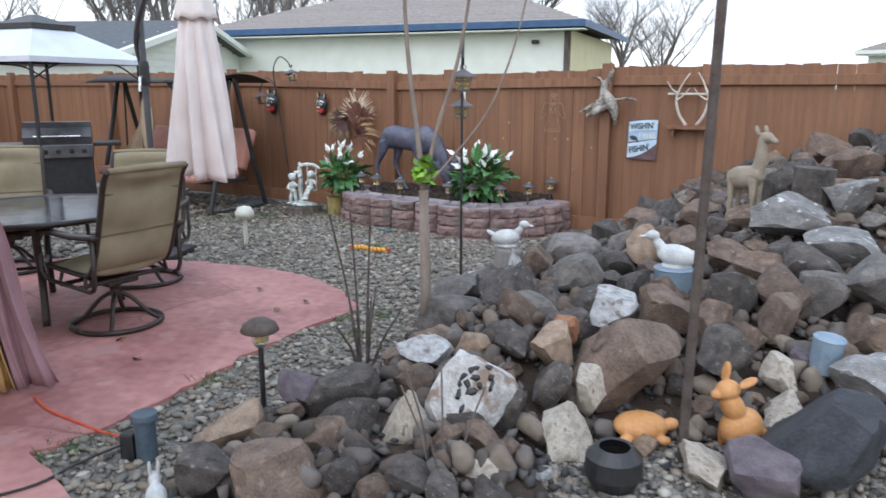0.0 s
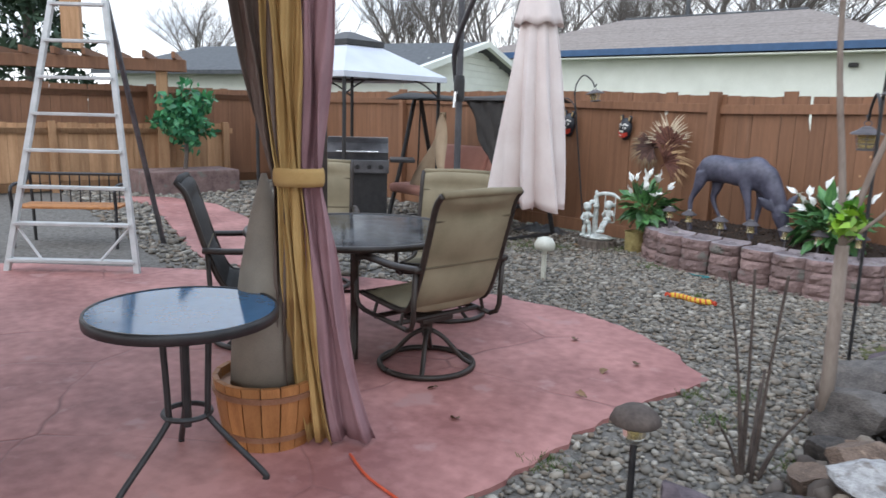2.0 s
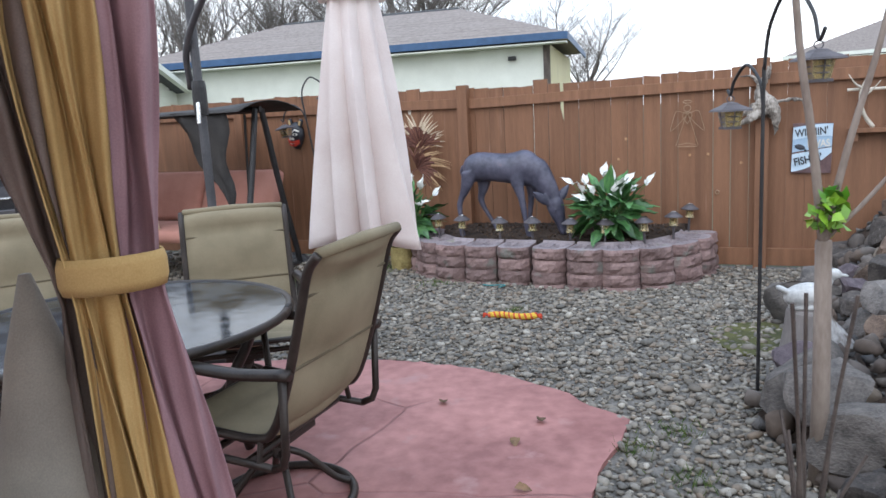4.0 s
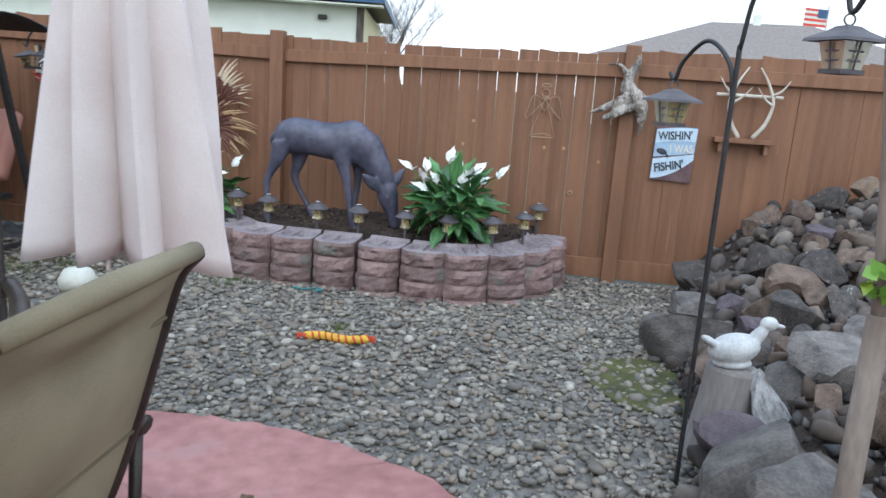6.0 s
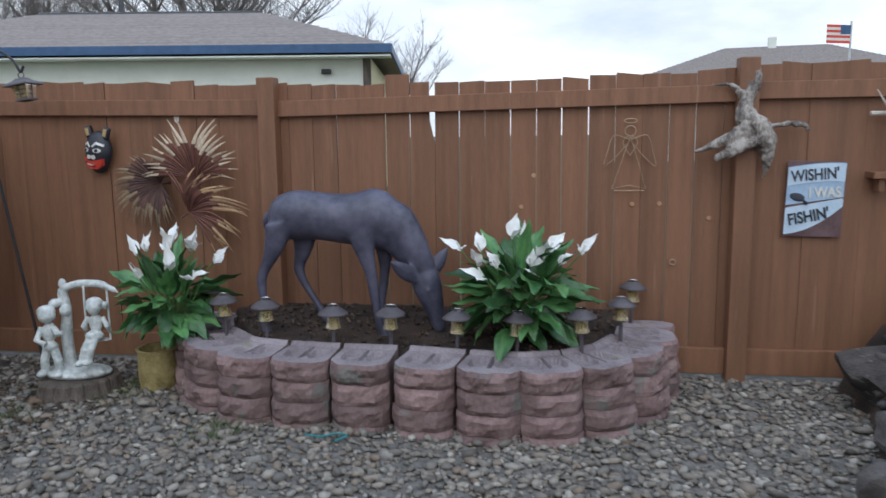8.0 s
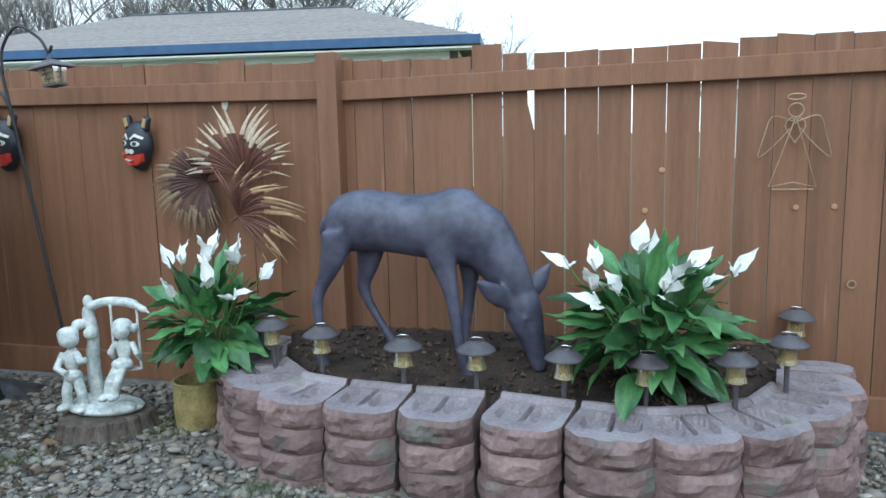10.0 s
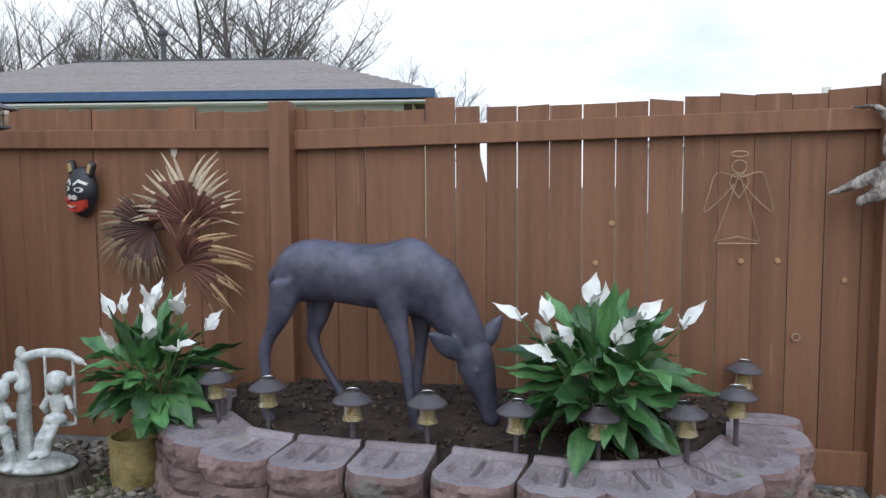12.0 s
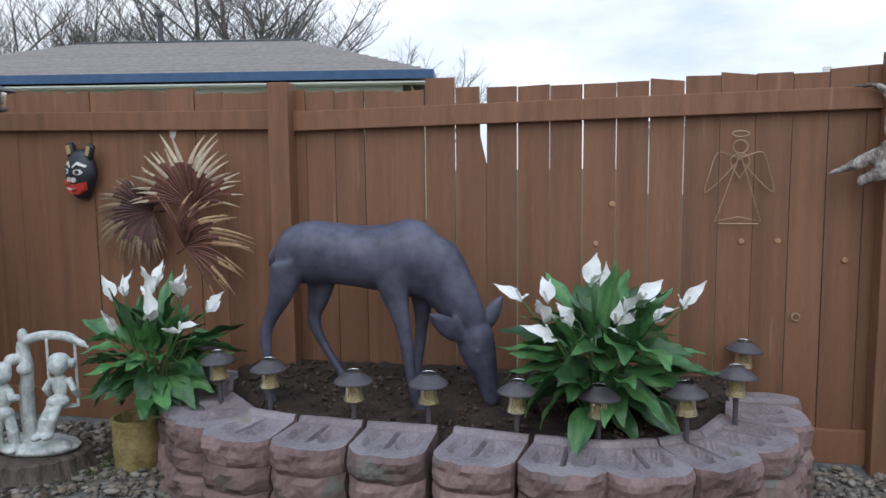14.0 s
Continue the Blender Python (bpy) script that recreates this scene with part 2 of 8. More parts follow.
# ---- building tools ----
def part(name, bm, material, parent=None, label="", smooth=False):
    """One bmesh as one mesh object, under a thing or a part of it."""
    me = bpy.data.meshes.new(name)
    bm.normal_update()
    bm.to_mesh(me)
    bm.free()
    mats = material if isinstance(material, (list, tuple)) else [material]
    for k in mats:
        me.materials.append(k)
    if smooth:
        me.polygons.foreach_set("use_smooth", [True] * len(me.polygons))
    ob = new(name, me)
    if parent is not None:
        ob.parent = parent
    if label:
        tagged(ob, label)
    return ob


def thing(name, m, label, category, group="", kind=""):
    ob = new(name)
    ob.empty_display_size = 0.1
    ob.matrix_world = m
    return tagged(ob, label, category, group, kind)


def box(bm, x0, y0, z0, x1, y1, z1, m=None, bevel=0.0):
    """Adds a box to bm, with softened edges where asked."""
    vs = [bm.verts.new((x, y, z)) for z in (z0, z1) for y in (y0, y1) for x in (x0, x1)]
    fs = [bm.faces.new([vs[i] for i in q]) for q in ((0, 2, 3, 1), (4, 5, 7, 6), (0, 1, 5, 4), (2, 6, 7, 3), (0, 4, 6, 2), (1, 3, 7, 5))]
    if bevel:
        es = list({e for f in fs for e in f.edges})
        r = bmesh.ops.bevel(bm, geom=es, offset=bevel, segments=2, affect="EDGES", profile=0.6)
        vs = list({v for f in r["faces"] for v in f.verts} | {v for v in vs if v.is_valid})
    if m is not None:
        bmesh.ops.transform(bm, matrix=m, verts=[v for v in vs if v.is_valid])
    return bm


def boxed(*a, **k):
    return box(bmesh.new(), *a, **k)


def tube(bm, pts, r, n=8, caps=True):
    """A round bar along points; r a number or one radius a point."""
    pts = [Vector(p) for p in pts]
    rs = r if isinstance(r, (list, tuple)) else [r] * len(pts)
    rings = []
    side = None
    for i, p in enumerate(pts):
        d = (pts[min(i + 1, len(pts) - 1)] - pts[max(i - 1, 0)]).normalized()
        if side is None:
            side = d.orthogonal().normalized()
        side = (side - d * side.dot(d))
        side = side.normalized() if side.length > 1e-6 else d.orthogonal().normalized()
        up = d.cross(side)
        rings.append([bm.verts.new(p + (side * math.cos(a) + up * math.sin(a)) * rs[i]) for a in (math.tau * j / n for j in range(n))])
    for a, b in zip(rings, rings[1:]):
        for j in range(n):
            bm.faces.new((a[j], a[(j + 1) % n], b[(j + 1) % n], b[j]))
    if caps:
        bm.faces.new(rings[0][::-1])
        bm.faces.new(rings[-1])
    return bm


def tubed(pts, r, n=8):
    return tube(bmesh.new(), pts, r, n)


def lathe(bm, prof, n=24, m=None, closed=True):
    """Turns a profile of (radius, height) round the z axis."""
    rings = []
    for r, z in prof:
        ring = [bm.verts.new((r * math.cos(math.tau * j / n), r * math.sin(math.tau * j / n), z)) for j in range(n)]
        if m is not None:
            for v in ring:
                v.co = m @ v.co
        rings.append(ring)
    for a, b in zip(rings, rings[1:]):
        for j in range(n):
            bm.faces.new((a[j], a[(j + 1) % n], b[(j + 1) % n], b[j]))
    if closed:
        bm.faces.new(rings[0][::-1])
        bm.faces.new(rings[-1])
    return bm


def turned(prof, n=24, m=None):
    return lathe(bmesh.new(), prof, n, m)


def curve_pts(pts, n=8):
    """A smooth line through points (Catmull-Rom)."""
    ps = [Vector(p) for p in pts]
    ps = [2 * ps[0] - ps[1]] + ps + [2 * ps[-1] - ps[-2]]
    out = []
    for i in range(1, len(ps) - 2):
        a, b, c, d = ps[i - 1:i + 3]
        for k in range(n):
            t = k / n
            out.append(0.5 * ((2 * b) + (c - a) * t + (2 * a - 5 * b + 4 * c - d) * t * t + (3 * b - a - 3 * c + d) * t ** 3))
    out.append(ps[-2])
    return out


def extrude_outline(pts, z0, z1):
    bm = bmesh.new()
    low = [bm.verts.new((x, y, z0)) for x, y in pts]
    top = [bm.verts.new((x, y, z1)) for x, y in pts]
    n = len(pts)
    bm.faces.new(top)
    bm.faces.new(low[::-1])
    for i in range(n):
        bm.faces.new((low[i], low[(i + 1) % n], top[(i + 1) % n], top[i]))
    bmesh.ops.recalc_face_normals(bm, faces=bm.faces)
    return bm


def inside(x, y, poly):
    hit = False
    j = len(poly) - 1
    for i in range(len(poly)):
        (xi, yi), (xj, yj) = poly[i], poly[j]
        if (yi > y) != (yj > y) and x < (xj - xi) * (y - yi) / (yj - yi) + xi:
            hit = not hit
        j = i
    return hit


def flat_pieces(name, base_v, base_f, places, material, parent=None):
    """Many copies of one small shape joined into one mesh. places: arrays of 3x3 matrices and of positions."""
    base_v, base_f = np.array(base_v, float), np.array(base_f, int)
    rot, pos = places
    n = len(pos)
    v = (np.einsum("nij,kj->nki", rot, base_v) + pos[:, None, :]).reshape(-1, 3)
    f = (base_f[None] + (np.arange(n) * len(base_v))[:, None, None]).reshape(-1, base_f.shape[1])
    me = bpy.data.meshes.new(name)
    me.vertices.add(len(v))
    me.vertices.foreach_set("co", v.ravel())
    me.loops.add(f.size)
    me.loops.foreach_set("vertex_index", f.ravel())
    me.polygons.add(len(f))
    me.polygons.foreach_set("loop_start", np.arange(len(f)) * f.shape[1])
    me.polygons.foreach_set("use_smooth", np.ones(len(f), bool))
    me.update(calc_edges=True)
    me.materials.append(material)
    ob = new(name, me)
    ob.parent = parent
    return ob


def turns(rng, n):
    """n random turns as 3x3 matrices."""
    q = rng.normal(size=(n, 4))
    q /= np.linalg.norm(q, axis=1)[:, None]
    w, x, y, z = q.T
    return np.stack([1 - 2 * (y * y + z * z), 2 * (x * y - z * w), 2 * (x * z + y * w), 2 * (x * y + z * w), 1 - 2 * (x * x + z * z), 2 * (y * z - x * w), 2 * (x * z - y * w), 2 * (y * z + x * w), 1 - 2 * (x * x + y * y)], 1).reshape(n, 3, 3)


FENCE = pose(0, 8.65, 0, 0, 0, -24.23)      # x along the fence, -y towards the yard


def on_fence(s, d=0.0, z=0.0, rx=0, ry=0, rz=0):
    return FENCE @ pose(s, -d, z, rx, ry, rz)

# ---- ground, patio, gravel ----
PATIO = [(0.6, -4), (0.35, 0.6), (-0.6, 2.0), (-1.08, 2.46), (-1.32, 2.63), (-1.15, 2.88), (-0.98, 3.38), (-0.86, 3.82), (-0.76, 4.15), (-0.61, 4.49), (-0.41, 4.88), (-0.61, 5.26), (-0.97, 5.66), (-1.47, 5.95), (-2.08, 6.1), (-3.2, 6.12), (-4.2, 5.85), (-5.0, 5.5), (-6.2, 5.0), (-8.5, 3.5), (-9, -4)]
RED_PATH = [(-4.4, 6.1), (-5.0, 6.9), (-5.41, 7.34), (-6.5, 8.3), (-7.74, 9.1), (-8.9, 9.3), (-9.6, 8.9), (-8.4, 8.5), (-7.22, 7.6), (-5.57, 6.3), (-5.1, 6.0), (-4.8, 5.75)]


def ragged(poly, step=0.09, amp=0.022, seed=3):
    r = random.Random(seed)
    out = []
    for (x0, y0), (x1, y1) in zip(poly, poly[1:] + poly[:1]):
        n = max(1, int(math.hypot(x1 - x0, y1 - y0) / step))
        for k in range(n):
            t = k / n
            j = amp if -5 < x0 < 0.5 and y0 > 2 else 0
            out.append((x0 + (x1 - x0) * t + r.uniform(-j, j), y0 + (y1 - y0) * t + r.uniform(-j, j)))
    return out


g = bmesh.new()
bmesh.ops.create_grid(g, x_segments=60, y_segments=60, size=600)
ground = part("ground", g, M["lawn"])
tagged(ground, "dull winter ground reaching to the horizon", "ground", kind="structure")
bed = part("gravel_bed", extrude_outline([(-9.3, -4), (9, -4), (13, 2.4), (5.0, 6.45), (0, 8.68), (-9.5, 12.95), (-12.5, 6.5)], -0.05, 0.004), M["earth"])
tagged(bed, "bed of grey-brown gravel under loose pebbles", "ground", kind="structure")
pb = extrude_outline(ragged(PATIO), -0.04, 0.028)
patio = part("patio", pb, M["patio"])
tagged(patio, "red stamped concrete patio with a ragged curved edge", "patio", kind="structure")
path = part("garden_path", extrude_outline(ragged(RED_PATH), -0.04, 0.026), M["patio"])
tagged(path, "red concrete garden path winding through gravel", "path", kind="structure")

# ---- the board fence ----
def rail_z(s):
    return float(np.interp(s, [-9, -2.5, -1.0, -0.9, 0.4, 1.45, 1.75, 2.2, 4, 14], [1.56, 1.56, 1.52, 1.51, 1.505, 1.53, 1.565, 1.565, 1.57, 1.57]))


def plank_mesh(name, seed, w=0.143, broken=False):
    """A board one metre high, to be stretched; its top slightly askew."""
    r = random.Random(seed)
    bm = bmesh.new()
    h0, h1 = 1 + r.uniform(-0.006, 0.004), 1 + r.uniform(-0.006, 0.004)
    prof = [(-w / 2, 0), (w / 2, 0), (w / 2, h1), (-w / 2, h0)]
    if broken:
        prof = [(-w / 2, 0), (w / 2, 0), (w / 2, 0.78), (w / 2 - 0.03, 0.86), (w / 2 - 0.033, h1), (-w / 2, h0)]
    f = [bm.verts.new((x, 0.0, z)) for x, z in prof]
    b = [bm.verts.new((x, 0.018, z)) for x, z in prof]
    bm.faces.new(f)
    bm.faces.new(b[::-1])
    for i in range(len(f)):
        j = (i + 1) % len(f)
        bm.faces.new((f[i], b[i], b[j], f[j]))
    bmesh.ops.recalc_face_normals(bm, faces=bm.faces)
    me = bpy.data.meshes.new(name)
    bm.to_mesh(me)
    bm.free()
    return me


def fence_run(name, m, s0, s1, posts, material, label, seed, top=lambda s: rail_z(s) + 0.19, rail=rail_z, pitch=0.1455, start=0.02, z0=0.1):
    run = thing(name, m, label, "fence", kind="structure")
    r = random.Random(seed)
    kinds = [plank_mesh("plank", 10 + k) for k in range(7)]
    tight = [plank_mesh("plank", 50 + k, 0.1458) for k in range(5)]
    slim = plank_mesh("plank", 31, 0.137)
    torn = plank_mesh("plank", 5, 0.1425, True)
    for me in kinds + tight + [slim, torn]:
        me.materials.append(material)
    k0, k1 = math.ceil((s0 - start) / pitch), math.floor((s1 - start) / pitch)
    for k in range(k0, k1):
        s = start + pitch * (k + 0.5)
        me = r.choice(kinds)
        h = top(s) + r.uniform(-0.012, 0.008) - z0
        lean = 0.12
        if name == "fence_back":
            if (s < -1.0 or s > 1.8) and k % 5:
                me, lean = tight[k % 5 - 1], 0.02
            if k == -2:
                h += 0.05
            if k == -1:
                me = torn
            if k in (0, 4, -2, 9):
                me = slim
        ob = new("plank", me)
        ob.parent = run
        ob.matrix_basis = pose(s + r.uniform(-0.002, 0.002), r.uniform(-0.003, 0.003), z0, 0, r.uniform(-lean, lean), 0) @ Matrix.Diagonal((1, 1, h, 1))
    edges = [s0] + [p for p in posts if s0 < p < s1] + [s1]
    for a, b in zip(edges, edges[1:]):
        za, zb = rail(a + 0.06), rail(b - 0.06)
        bm = bmesh.new()
        box(bm, a + 0.05, -0.04, 0, b - 0.05, -0.003, 0.092, bevel=0.004)
        for v in bm.verts:
            t = (v.co.x - a) / (b - a)
            v.co.z += za + (zb - za) * t - 0.006 * math.sin(math.pi * t)
        part("top_rail", bm, material, run)
        bm = boxed(a + 0.05, -0.035, 0.03, b - 0.05, -0.003, 0.18, bevel=0.004)
        part("kick_board", bm, material, run)
    for p in posts:
        if s0 - 0.1 < p < s1 + 0.1:
            part("post", boxed(p - 0.052, -0.098, -0.1, p + 0.052, -0.002, top(p) + 0.03, bevel=0.006), material, run)
    return run


fence_run("fence_back", FENCE, -10.3, 14.0, [-10.25, -8.97, -6.3, -3.63, -0.955, 1.72, 4.39, 7.06, 9.7, 12.4], M["fence"], "brown stained vertical board fence with gaps between planks", 5)
CORNER = on_fence(-10.3) @ pose(0, 0, 0, 0, 0, 90)
fence_run("fence_side", CORNER, -14.0, 0.16, [-0.12, -2.6, -5.2, -7.8, -10.4, -13], M["fence"], "brown stained board fence closing the yard's side", 6, top=lambda s: 1.76, rail=lambda s: 1.57)

# ---- neighbouring houses ----
def hip_house(name, m, length, depth, eave, ridge, over, label, wall, roof, trim, side=None, ridge_in=4.0):
    h = thing(name, m, label, "house")
    part("wall", boxed(-length, 0, 0, 0, depth, eave, bevel=0.0), wall, h)
    if side is not None:
        part("side_wall", boxed(0.002, 0.02, 0, 0.05, depth - 0.02, eave - 0.02), side, h, "pale yellow side wall")
        part("corner_board", boxed(-0.1, -0.03, 0, 0.06, 0.05, eave), M["bark"], h, "dark corner board")
    bm = bmesh.new()
    x0, x1, y0, y1 = -length - over, over, -over, depth + over
    z = eave + 0.17
    c = [bm.verts.new(p) for p in ((x0, y0, z), (x1, y0, z), (x1, y1, z), (x0, y1, z))]
    r = [bm.verts.new((x0 + ridge_in, (y0 + y1) / 2, ridge)), bm.verts.new((x1 - ridge_in, (y0 + y1) / 2, ridge))]
    for q in ((c[0], c[1], r[1], r[0]), (c[1], c[2], r[1]), (c[2], c[3], r[0], r[1]), (c[3], c[0], r[0]), (c[3], c[2], c[1], c[0])):
        bm.faces.new(q)
    part("roof", bm, roof, h)
    n = int((ridge - z) / 0.085)
    for k in range(1, n):
        bm = bmesh.new()
        f = k / n
        a = Vector((x0 + ridge_in * f, y0 + (y1 - y0) / 2 * f, z + (ridge - z) * f + 0.004))
        b = Vector((x1 - ridge_in * f, a.y, a.z))
        up = Vector((0, 0.02, 0.012))
        q = [bm.verts.new(p) for p in (a, b, b + up + Vector((0, 0.12, 0.03)), a + up + Vector((0, 0.12, 0.03)))]
        bm.faces.new(q)
        part("shingle_course", bm, roof, h)
    for x, y, xx, yy in ((x0, y0 - 0.03, x1, y0), (x1, y0 - 0.03, x1 + 0.03, y1), (x0 - 0.03, y0, x0, y1)):
        part("fascia", boxed(x, y, eave + 0.02, xx, yy, eave + 0.19), trim, h, "blue fascia board")
    part("soffit", boxed(x0 + 0.01, y0 + 0.01, eave - 0.05, x1 - 0.01, -0.04, eave - 0.02), wall, h)
    return h


house = hip_house("house", pose(1.74, 20.0, 0, 0, 0, -15), 11.2, 6.8, 3.02, 4.45, 0.5, "cream house with brown shingled hip roof and blue fascia", M["siding"], M["shingle"], M["trim"], M["yellow_siding"], 3.36)
part("vent_pipe", tubed([(-6.5, 3.9, 4.1), (-6.5, 3.9, 5.2)], 0.07), M["shingle_dark"], house)
part("pipe_cap", turned([(0.12, 5.18), (0.13, 5.26), (0.05, 5.32)], 10, Matrix.Translation((-6.5, 3.9, 0))), M["shingle_dark"], house)
part("ridge_cap", tubed([(-8.34, 3.4, 4.45), (-2.86, 3.4, 4.45)], 0.045, 6), M["shingle_dark"], house)
part("floodlight", boxed(-0.95, -0.12, 2.66, -0.75, -0.02, 2.76, bevel=0.02), M["black"], house)
far_house = hip_house("house", pose(31, 29, 0, 0, 0, -33), 17, 11, 3.1, 5.8, 0.5, "distant house with a grey-brown hip roof", M["siding"], M["shingle"], M["siding"], None, 6.5)
part("chimney", boxed(-8.9, 5.2, 5.5, -8.5, 5.6, 6.25, bevel=0.02), M["siding"], far_house)

gable = thing("house", pose(-8.1, 19.4, 0, 0, 0, 90), "white gabled outbuilding with a dark roof", "house")
bm = bmesh.new()
prof = [(-3.9, 0), (3.9, 0), (3.9, 2.26), (0, 3.1), (-3.9, 2.26)]
fr = [bm.verts.new((x, 0, z)) for x, z in prof]
bk = [bm.verts.new((x, 9, z)) for x, z in prof]
bm.faces.new(fr)
bm.faces.new(bk[::-1])
for i in range(5):
    bm.faces.new((fr[i], bk[i], bk[(i + 1) % 5], fr[(i + 1) % 5]))
bmesh.ops.recalc_face_normals(bm, faces=bm.faces)
part("wall", bm, M["siding"], gable)
for k in range(9):
    z = 1.5 + 0.17 * k
    w = 3.9 if z < 2.26 else 3.9 * (3.1 - z) / 0.84
    part("siding_board", boxed(-w, -0.022, z, w, -0.002, z + 0.16), M["siding"], gable)
for sx in (-1, 1):
    bm = bmesh.new()
    a = [(0, -0.35, 3.16), (sx * 4.3, -0.35, 2.2), (sx * 4.3, 9.3, 2.2), (0, 9.3, 3.16)]
    lo = [bm.verts.new(p) for p in a]
    hi = [bm.verts.new((p[0], p[1], p[2] + 0.1)) for p in a]
    bm.faces.new(lo)
    bm.faces.new(hi)
    for i in range(4):
        bm.faces.new((lo[i], lo[(i + 1) % 4], hi[(i + 1) % 4], hi[i]))
    bmesh.ops.recalc_face_normals(bm, faces=bm.faces)
    part("roof", bm, M["shingle_dark"], gable)
    bm = bmesh.new()
    tube(bm, [(0, -0.4, 3.2), (sx * 4.32, -0.4, 2.23)], 0.1, 4)
    part("barge_board", bm, M["siding"], gable)


# ---- bare winter trees ----
def bare_tree(x, y, height, seed, spread=0.55, forks=7, label="bare winter deciduous tree"):
    r = random.Random(seed)
    t = thing("tree", pose(x, y, 0), label, "tree", "bare trees beyond the fence")
    trunk, crown = bmesh.new(), bmesh.new()

    def grow(bm, p, d, length, rad, level):
        pts, rs = [p], [rad]
        n = 3 if level > 2 else 4
        for k in range(n):
            d = (d + Vector((r.uniform(-1, 1), r.uniform(-1, 1), r.uniform(-0.3, 0.75))) * 0.16).normalized()
            p = p + d * (length / n)
            pts.append(p)
            rs.append(rad * (1 - 0.42 * (k + 1) / n))
        tube(bm, pts, rs, 6 if level < 2 else 3, caps=False)
        if level >= 5 or rad < 0.003:
            return
        count = (r.randint(3, 5) if level > 2 else r.randint(2, 4)) if level else forks
        for k in range(count):
            f = r.uniform(0.35, 1.0) if level else r.uniform(0.5, 1.0)
            i = min(n - 1, int(f * n))
            q = pts[i].lerp(pts[i + 1], f * n - i) if i < n else pts[-1]
            a = r.uniform(0, math.tau)
            side = Vector((math.cos(a), math.sin(a), 0))
            nd = (d * (1 - spread) + side * spread + Vector((0, 0, 0.25))).normalized()
            grow(crown, q, nd, length * r.uniform(0.52, 0.72), rs[i] * r.uniform(0.46, 0.64), level + 1)
        grow(crown, pts[-1], d, length * 0.68, rs[-1] * 0.9, level + 1)

    grow(trunk, Vector((0, 0, -0.1)), Vector((0, 0, 1)), height * 0.31, height * 0.0195, 0)
    part("trunk", trunk, M["tree_bark"], t, smooth=True)
    part("crown", crown, M["tree_bark"], t, "many thin bare twigs", smooth=True)
    return t


for i, (ang, dist, hgt, spr) in enumerate([(40, 21, 7.5, 0.6), (47, 34, 9, 0.55), (30, 33, 12, 0.5), (26, 31, 13, 0.45), (22, 36, 13, 0.5), (17.6, 34, 13, 0.5), (13.5, 38, 13, 0.5), (9, 40, 13.5, 0.55), (5.5, 38, 16, 0.6), (1.5, 37, 17.5, 0.66), (-2.0, 40, 15.5, 0.68), (-9, 52, 13, 0.6), (-12, 48, 11, 0.6)]):
    a = radians(ang)
    bare_tree(-0.9 - math.sin(a) * dist, 4.5 + math.cos(a) * dist, hgt, 40 + i, spr)


# ---- evergreen and a cedar pergola beyond the side fence ----
M["needles"] = islands("dark_needles", [(0.012, 0.03, 0.014), (0.03, 0.06, 0.026), (0.02, 0.045, 0.022), (0.045, 0.075, 0.035)], 0.7, 0.1, 20)


def evergreen(x, y, height, width, seed):
    t = thing("evergreen_tree", pose(x, y, 0), "dark evergreen tree beyond the side fence", "tree")
    part("trunk", tubed([(0, 0, -0.1), (0.03, 0, height * 0.5), (0, 0, height)], [0.16, 0.1, 0.02], 8), M["bark"], t)
    rng = np.random.default_rng(seed)
    n = 5200
    f = rng.uniform(0.12, 1.0, n)
    layer = 0.75 + 0.25 * np.sin(f * 46)
    a = rng.uniform(0, math.tau, n)
    q = width * (1 - f) ** 0.8 * np.sqrt(rng.uniform(0.1, 1, n)) * layer * (1 + 0.25 * np.sin(a * 5 + f * 20))
    pos = np.stack([q * np.cos(a), q * np.sin(a), f * height - 0.25 * q], 1)
    flat_pieces("crown", [(-0.5, 0, 0), (0, -0.16, 0.05), (0.5, 0, 0), (0, 0.16, 0.05)], [(0, 1, 2, 3)], (turns(rng, n) * rng.uniform(0.14, 0.34, (n, 1, 1)), pos), M["needles"], t)
    return t


evergreen(-13.5, 10.5, 6.5, 2.0, 3)
perg = thing("pergola", pose(-11.0, 9.45, 0, 0, 0, 41), "orange-brown cedar pergola standing beyond the side fence", "pergola")
for x in (-1.35, 1.35):
    part("post", boxed(x - 0.09, -0.09, 0, x + 0.09, 0.09, 2.0, bevel=0.01), M["fence_far"], perg)
for y in (-0.12, 0.12):
    part("beam", boxed(-1.75, y - 0.04, 2.0, 1.75, y + 0.04, 2.2, bevel=0.01), M["fence"], perg)
for k in range(8):
    part("rafter", boxed(-1.6 + 0.45 * k, -0.5, 2.2, -1.54 + 0.45 * k, 1.6, 2.31, bevel=0.008), M["fence"], perg)
part("king_post", boxed(-0.14, -0.14, 2.31, 0.14, 0.14, 3.3, bevel=0.01), M["fence_far"], perg)

# ---- raised planting bed of retaining-wall blocks ----
FRONT = [(-1.4, 0.04), (-1.42, 0.33), (-1.29, 0.62), (-0.985, 0.9), (-0.67, 0.98), (-0.36, 1.0), (-0.058, 1.0), (0.25, 1.045), (0.565, 1.075), (0.862, 0.985), (1.112, 0.8), (1.28, 0.5), (1.34, 0.21), (1.34, 0.03)]


